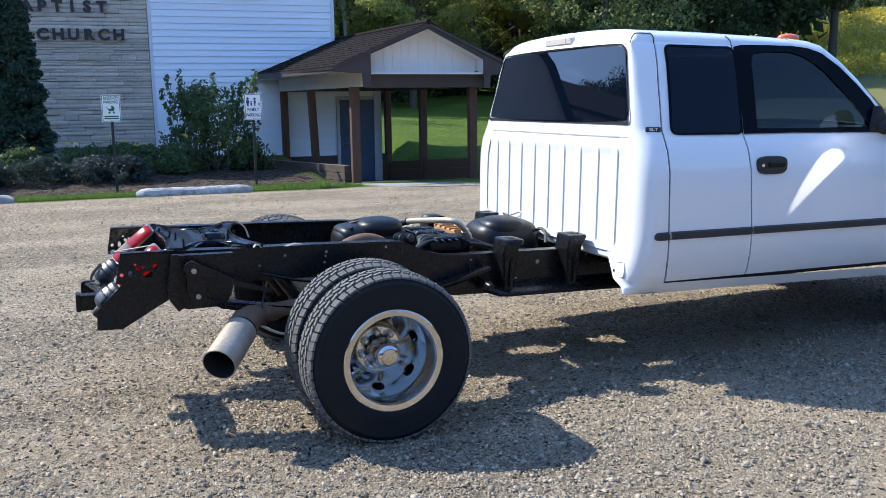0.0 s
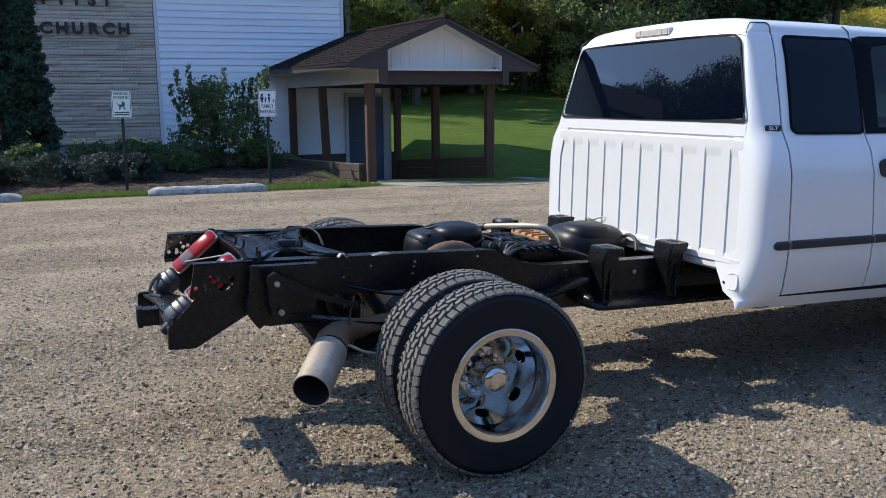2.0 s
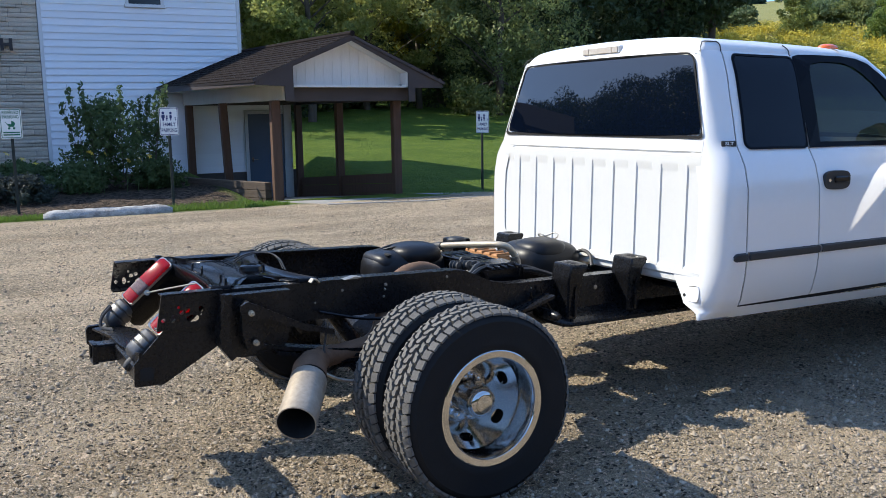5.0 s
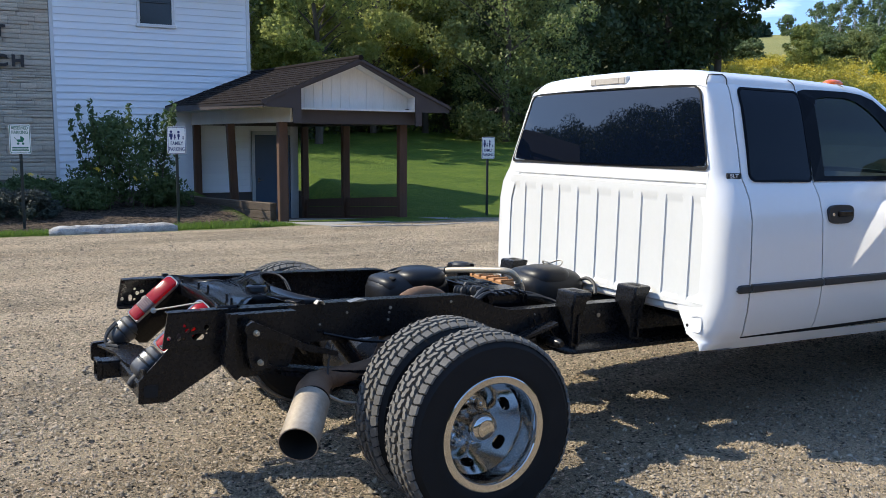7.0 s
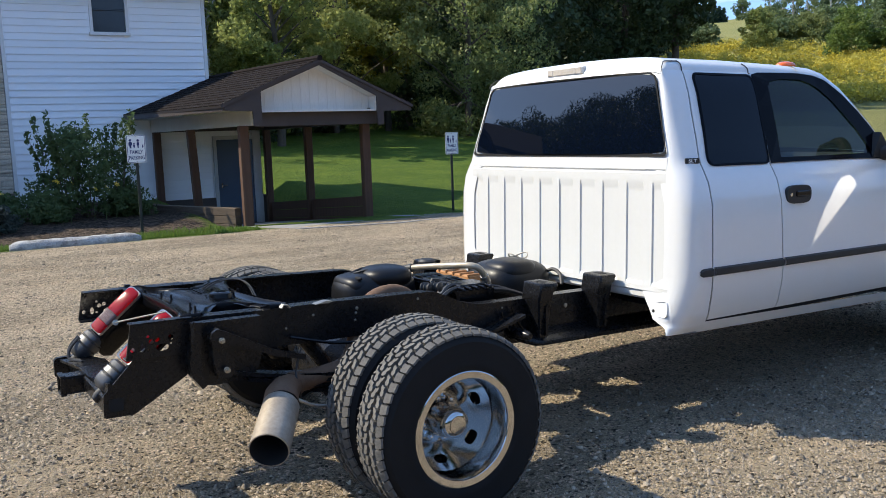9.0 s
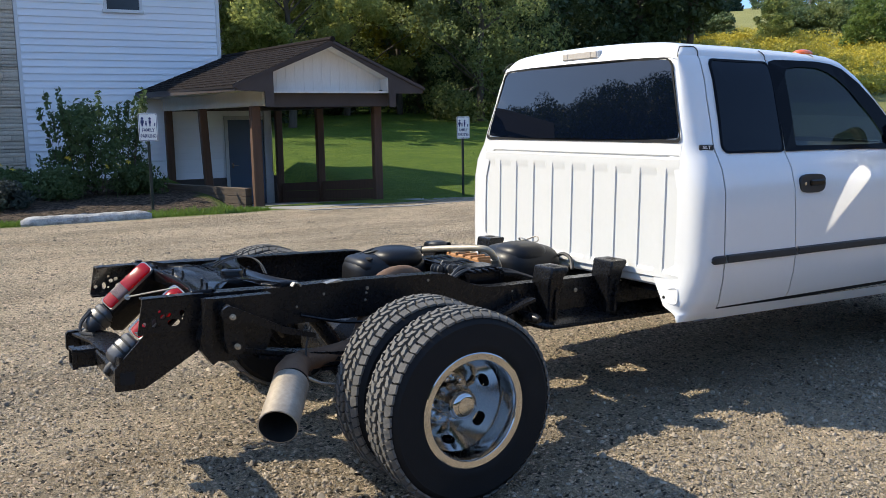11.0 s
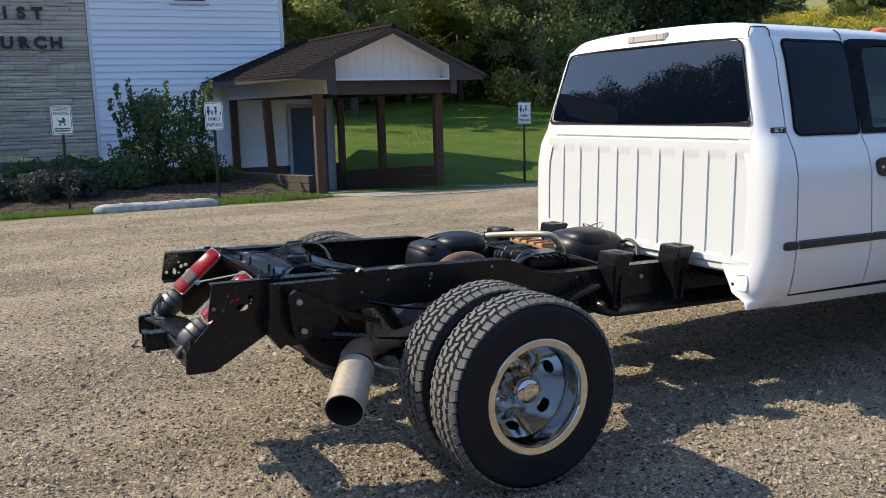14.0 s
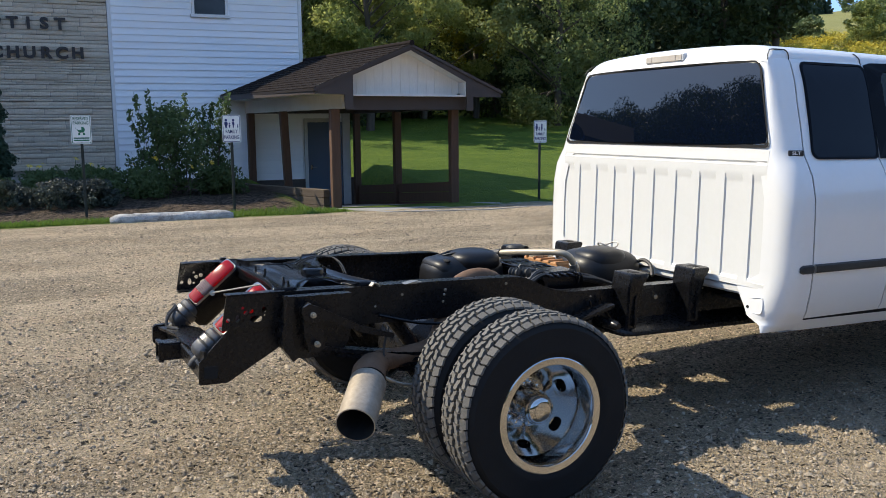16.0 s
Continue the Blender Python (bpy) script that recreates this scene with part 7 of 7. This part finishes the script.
def conifer(x, y, h, width, label, per=110, size=0.16, mat=NEEDLE, tight=False):
    t = thing("evergreen_tree", label, "tree", pose(x, y, float(height(x, y)) - 0.05), group="trees")
    part("trunk", Geo().tube([(0, 0, 0), (0, 0, h * 0.95)], [0.02 * h + 0.02, 0.01], 8), BARK, t)
    n = int((26 if not tight else 90) * h)
    u = NP.uniform(0.02, 1, n) ** 1.15
    ang = NP.uniform(0, math.tau, n)
    r = width * (1 - u) ** (0.8 if not tight else 0.62) * (np.sqrt(NP.uniform(0.5, 1, n)) if tight else NP.uniform(0.3, 1, n)) * (1 + 0.15 * np.sin(4 * ang + 14 * u))
    pts = np.stack([r * np.cos(ang), r * np.sin(ang), u * h - (0.0 if tight else 0.25) * r], -1)
    part("crown", leaf_cloud(pts, (0.10 * width + 0.10) * NP.uniform(0.7, 1.3, n), per, size, "crown", mat, 0.7), mat, t)
    return t


def bush(x, y, h, width, leaf, label, clumps=40, per=60, size=0.08, name="shrub", category="shrub", clump=0.2, stems=True, group=""):
    b = thing(name, label, category, pose(x, y, float(height(x, y)) - 0.02), group=group)
    u = NP.uniform(0.1, 1, clumps)
    ang = NP.uniform(0, math.tau, clumps)
    r = width * np.sqrt(NP.uniform(0, 1, clumps)) * np.sqrt(np.clip(1.15 - u * u, 0, 1)) * (1 + 0.2 * np.sin(3 * ang))
    pts = np.stack([r * np.cos(ang), r * np.sin(ang), u * h], -1)
    if stems:
        g = Geo()
        for k in range(0, clumps, max(clumps // 14, 1)):
            e = pts[k]
            g.tube([(e[0] * 0.1, e[1] * 0.1, 0), (e[0] * 0.6, e[1] * 0.6, e[2] * 0.6), tuple(e)], [0.012, 0.008, 0.003], 5)
        part("stem", g, BARK, b)
    part("foliage", leaf_cloud(pts, clump * NP.uniform(0.6, 1.4, clumps), per, size, "foliage", leaf), leaf, b)
    return b


# beside the church
conifer(-2.02, 19.4, 3.72, 0.66, "tall dark clipped evergreen beside the stone wall", 200, 0.060, NEEDLE, True)
conifer(-1.58, 19.3, 3.50, 0.50, "slimmer dark evergreen grown into its neighbour", 180, 0.060, NEEDLE, True)
bush(1.92, 18.6, 1.66, 0.86, SHRUB, "tall leafy flowering shrub against the siding", 120, 70, 0.068, clump=0.20)
bush(-2.12, 16.9, 0.55, 0.34, GOLD_SHRUB, "small round golden-green shrub at the bed edge", 50, 90, 0.035, clump=0.09)
for k in range(16):
    a, high = NP.uniform(0, math.tau), NP.uniform(1.55, 2.0)
    shoot = thing("shrub_shoot", "upright shrub shoot with sparse paired leaves", "shrub", pose(1.92 + 0.62 * math.cos(a), 18.5 + 0.35 * math.sin(a), float(height(1.92, 18.5)) - 0.02), group="shrub shoots")
    lx, ly = 0.32 * math.cos(a), 0.20 * math.sin(a)
    part("stem", Geo().tube([(0, 0, 0), (lx * 0.4, ly * 0.4, high * 0.55), (lx, ly, high)], [0.007, 0.005, 0.002], 5), BARK, shoot)
    u = np.linspace(0.55, 1.0, 11)
    part("foliage", leaf_cloud(np.stack([lx * u, ly * u, high * (0.05 + 0.95 * u)], -1), np.full(11, 0.06), 7, 0.085, "foliage", SHRUB), SHRUB, shoot)
for x, y, w in ((-2.9, 17.4, 0.55), (-2.0, 17.2, 0.5), (-1.2, 17.35, 0.6), (-0.35, 17.3, 0.55), (0.3, 17.2, 0.45)):
    bush(x, y, 0.42, w * 0.9, LAVENDER, "low grey-green lavender clump in the mulch bed", 70, 90, 0.040, "lavender", "plant", 0.11, False, "lavender clumps")
for x, y, w in ((-1.6, 18.3, 0.55), (-0.5, 18.5, 0.6), (0.5, 18.6, 0.6), (1.1, 18.0, 0.6), (2.6, 18.2, 0.45), (0.1, 19.6, 0.7)):
    bush(x, y, 0.50, w * 0.9, SHRUB, "low dark green perennial clump", 50, 70, 0.060, "perennial", "plant", 0.15, False, "perennial clumps")
lily_spots = [(-1.5, 17.9), (-1.35, 18.0), (-0.75, 17.9), (-0.6, 17.95), (-0.55, 18.1), (0.25, 17.9), (0.45, 17.95), (0.0, 18.0), (0.95, 17.8), (1.35, 17.9), (1.3, 17.6), (1.55, 17.6), (1.95, 17.7), (2.15, 17.75), (2.35, 17.9), (-2.4, 17.9), (-2.2, 18.0)]
petal = Geo()
for k in range(6):
    a = math.tau * k / 6
    petal.grid([[(0.045 * r_ * math.cos(a + s) , 0.045 * r_ * math.sin(a + s), 0.012 + 0.03 * r_ ** 0.5 - 0.012 * r_ * r_) for s in (-0.38 * w, 0, 0.38 * w)] for r_, w in ((0.05, 0.3), (0.6, 1.0), (1.0, 0.7), (1.3, 0.1))])
petal_me = petal.mesh("petals", PETAL, 60)
for x, y in lily_spots:
    z = float(height(x, y))
    h = NP.uniform(0.5, 0.78)
    f = thing("day_lily", "yellow day lily on a thin stalk in the bed", "flower", pose(x, y, z), group="day lilies")
    part("stalk", Geo().tube([(0, 0, 0), (0.02, -0.02, h * 0.6), (0.03, -0.05, h)], [0.006, 0.005, 0.004], 5), SHRUB, f)
    part("petals", petal_me, PETAL, f, m=pose(0.03, -0.05, h, NP.uniform(15, 60), NP.uniform(-25, 25), NP.uniform(0, 90)))

# wood behind the porch
tree(9.3, 47, 11.5, 4.8, LEAF, low=0.12, clumps=170, clump=0.62, per=210, size=0.16)
tree(15.6, 40, 8.8, 3.6, LEAF_BRIGHT, low=0.22, clumps=95, clump=0.52, per=330, size=0.15)
tree(20.6, 36, 9.5, 3.6, LEAF_DARK, low=0.02, clumps=170, clump=0.66, per=210, size=0.15, label="large bright green tree at the lawn's edge")
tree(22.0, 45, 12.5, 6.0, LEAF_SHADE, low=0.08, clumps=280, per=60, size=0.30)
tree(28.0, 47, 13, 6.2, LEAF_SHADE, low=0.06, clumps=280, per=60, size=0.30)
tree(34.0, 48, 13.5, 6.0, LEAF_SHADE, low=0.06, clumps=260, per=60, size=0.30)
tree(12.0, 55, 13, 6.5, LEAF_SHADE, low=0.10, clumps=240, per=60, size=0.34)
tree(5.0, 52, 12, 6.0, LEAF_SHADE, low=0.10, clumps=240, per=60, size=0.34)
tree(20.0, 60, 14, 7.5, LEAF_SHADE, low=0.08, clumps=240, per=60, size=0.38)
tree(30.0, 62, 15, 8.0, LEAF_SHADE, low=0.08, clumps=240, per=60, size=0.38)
tree(5.2, 38.5, 9.5, 4.6, LEAF_BRIGHT, low=0.2, clumps=95, clump=0.52, per=330, size=0.15)
tree(11.4, 35.5, 8.6, 3.3, LEAF_BRIGHT, low=0.26, clumps=95, clump=0.52, per=330, size=0.15)
tree(37.5, 45, 18, 4.3, LEAF_SHADE, low=0.20, clumps=240, per=60, size=0.32)
tree(44.0, 53, 18, 4.3, LEAF_SHADE, low=0.22, clumps=240, per=60, size=0.32)
tree(40.0, 58, 15, 7.0, LEAF_SHADE, low=0.06, clumps=220, per=60, size=0.38)
tree(18.6, 40.5, 8.2, 2.3, LEAF_YELLOW, low=0.35, clumps=80, per=120, size=0.18, label="slender tree turning yellow")
# unseen behind the church, added to cast shade on lawn and trees
tree(3.2, 41.5, 11.5, 4.8, LEAF_DARK, low=0.12, clumps=95, per=330, size=0.15, clump=0.52)
tree(8.9, 36.5, 9.0, 2.0, LEAF_DARK, PALE_BARK, low=0.6, clumps=60, per=60, size=0.2, label="slender pale-barked tree behind the porch")
tree(9.6, 40, 9.5, 3.6, LEAF_BRIGHT, low=0.14, clumps=110, per=200, size=0.16)
# shade below the trees comes from the darkened leaf colour
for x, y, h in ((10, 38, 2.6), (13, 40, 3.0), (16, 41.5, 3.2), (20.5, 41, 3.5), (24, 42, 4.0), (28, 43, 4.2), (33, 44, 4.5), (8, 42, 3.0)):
    bush(x, y, h, h * 0.8, LEAF_SHADE, "dense undergrowth below the trees, darkened for shade", 60, 60, 0.24, "undergrowth", "shrub", 0.6, False, "undergrowth")
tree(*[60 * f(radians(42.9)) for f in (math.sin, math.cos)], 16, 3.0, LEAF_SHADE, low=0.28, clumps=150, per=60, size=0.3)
# hill beyond the cab: shrubs, birches and a lone tree on the crest
def polar(az, r):
    return r * math.sin(radians(az)), r * math.cos(radians(az))


for k in range(9):
    bush(*polar(NP.uniform(42.2, 45.2), NP.uniform(98, 118)), NP.uniform(2.4, 3.4), NP.uniform(1.3, 2.0), LEAF_FAR, "rounded grey-green shrub on the hillside", 60, 60, 0.24, "hill_shrub", "shrub", 0.45, False, "hillside shrubs")
bush(*polar(48.1, 98), 4.4, 1.9, LEAF_BRIGHT, "bright green rounded shrub above the goldenrod", 90, 80, 0.24, "hill_shrub", "shrub", 0.5, False, "hillside shrubs")
for k in range(9):
    bush(*polar(48.6 + 0.85 * k + NP.uniform(-0.3, 0.3), NP.uniform(98, 112)), NP.uniform(2.2, 3.6), NP.uniform(1.6, 2.4), LEAF_FAR if k % 3 else LEAF_DARK, "dark rounded shrub above the goldenrod", 60, 60, 0.24, "hill_shrub", "shrub", 0.5, False, "hillside shrubs")
for k in range(4):
    bush(*polar(53.2 + 1.5 * k + NP.uniform(-0.3, 0.3), NP.uniform(90, 96)), NP.uniform(4.0, 5.2), NP.uniform(1.7, 2.4), LEAF_FAR if k % 2 else LEAF, "tall leafy shrub above the goldenrod", 80, 70, 0.24, "hill_shrub", "shrub", 0.55, False, "hillside shrubs")
for k in range(15):
    tree(*polar(48.9 + 0.6 * k + NP.uniform(-0.2, 0.2), NP.uniform(112, 124)), NP.uniform(5.0, 6.8), 1.4, LEAF_FAR, PALE_BARK, 0.22, 60, 46, 0.22, "pale-stemmed young birch on the hillside", clump=0.9)
for k in range(12):
    conifer(*polar(43.2 + 0.27 * k, NP.uniform(148, 156)), NP.uniform(2.4, 3.9) * (1.0 if k < 10 else 0.7), 0.9, "small dark evergreen along the crest", 26, 0.3)
tree(*polar(47.25, 165), 3.6, 1.35, LEAF_FAR, low=0.1, clumps=60, per=60, size=0.25, label="lone round tree on the hill crest", clump=0.9)
for k in range(5):
    bush(*polar(47.6 + 0.45 * k, 158), NP.uniform(0.9, 1.6), 1.0, LEAF_FAR, "low shrub on the hill crest", 24, 50, 0.24, "hill_shrub", "shrub", 0.35, False, "hillside shrubs")

# distant woods all round
def wood_belt(n, r0, r1, a0, a1, h, size):
    ang, rad = NP.uniform(a0, a1, n), NP.uniform(r0, r1, n)
    x, y = rad * np.sin(ang), rad * np.cos(ang)
    z = height(x, y) + h * NP.uniform(0.1, 1, n) ** 0.8 * (0.75 + 0.35 * np.sin(ang * 23) * np.sin(ang * 57 + 1))
    return np.stack([x, y, z], -1)


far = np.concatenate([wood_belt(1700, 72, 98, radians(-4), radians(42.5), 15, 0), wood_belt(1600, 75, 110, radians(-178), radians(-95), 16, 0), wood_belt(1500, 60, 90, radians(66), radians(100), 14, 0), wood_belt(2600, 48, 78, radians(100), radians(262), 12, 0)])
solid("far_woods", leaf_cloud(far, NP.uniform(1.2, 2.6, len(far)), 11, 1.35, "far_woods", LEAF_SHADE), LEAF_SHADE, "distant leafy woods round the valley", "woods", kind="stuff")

def across_road(n, low, high, a0=-102, a1=-8):
    na, nr = NP.uniform(radians(a0), radians(a1), n), NP.uniform(66, 90, n)
    top = np.interp(na, np.radians([-102, -47, -45.5, -42.4, -40.9, -40.0, -38.7, -37, -35, -31, -8]), [17, 17, 16.4, 15.3, 14.2, 13.0, 13.2, 13.6, 12.4, 10, 7]) * (1 + 0.03 * np.sin(na * 43 + 1) + 0.02 * np.sin(na * 97)) * nr / 75
    x, y = nr * np.sin(na), nr * np.cos(na)
    return np.stack([x, y, height(x, y) + top * NP.uniform(low, high, n)], -1)


wood = across_road(3000, 0.02, 0.86)
solid("far_woods", leaf_cloud(wood, NP.uniform(1.0, 2.0, len(wood)), 20, 0.9, "far_woods", LEAF_SHADE), LEAF_SHADE, "leafy woods across the road", "woods", kind="stuff")
edge = across_road(900, 0.72, 1.0, -56, -30)
solid("far_treetops", leaf_cloud(edge, NP.uniform(0.9, 1.6, len(edge)), 120, 0.26, "far_treetops", LEAF_SHADE), LEAF_SHADE, "leafy treetops of the woods across the road", "woods", kind="stuff")

# house beyond the church, mirrored in the rear window
HOUSE_Z = float(height(-21.0, 35.8))
house = thing("house", "pale two-storey house with a dark roof beyond the church", "house", pose(-21.0, 35.8, HOUSE_Z, 0, 0, 37))
part("wall", Geo().box(-2.6, 8, 0, 7, -1.5, 6.6 - HOUSE_Z), CREAM, house, "pale boarded walls", smooth=0)
part("roof", Geo().prism([(-0.6, 6.4), (3.5, 8.0), (7.6, 6.4), (7.6, 6.6), (3.5, 8.25), (-0.6, 6.6)], "x", -3.0, 8.4, pose(0, 0, -HOUSE_Z)), SHINGLE, house, "dark shingled roof", smooth=0)
for x, w in ((-1.4, 1.0), (1.2, 2.2), (4.4, 1.0), (6.6, 0.9)):
    for z0 in (5.0, 2.2):
        part("window", Geo().box(x - w / 2, x + w / 2, -0.03, 0.02, z0 - HOUSE_Z, z0 + 1.15 - HOUSE_Z, 0.01), WINDOW_DARK, house)

# goldenrod over the lower slope
ga, gr = NP.uniform(37, 64, 14000), NP.uniform(60, 118, 14000)
ok = (gr < 112 - 2.2 * np.clip(ga - 45, 0, 12)) & (np.sin(gr * 0.35 + ga) * np.sin(ga * 2.1 + gr * 0.11) > -0.6)
gx, gy = (gr * np.sin(np.radians(ga)))[ok], (gr * np.cos(np.radians(ga)))[ok]
gpts = np.stack([gx, gy, height(gx, gy) + NP.uniform(0.15, 0.75, len(gx))], -1)
solid("goldenrod", leaf_cloud(gpts, NP.uniform(0.25, 0.6, len(gx)), 14, 0.2, "goldenrod", GOLDENROD), GOLDENROD, "yellow goldenrod in flower across the slope", "wildflowers", kind="stuff")
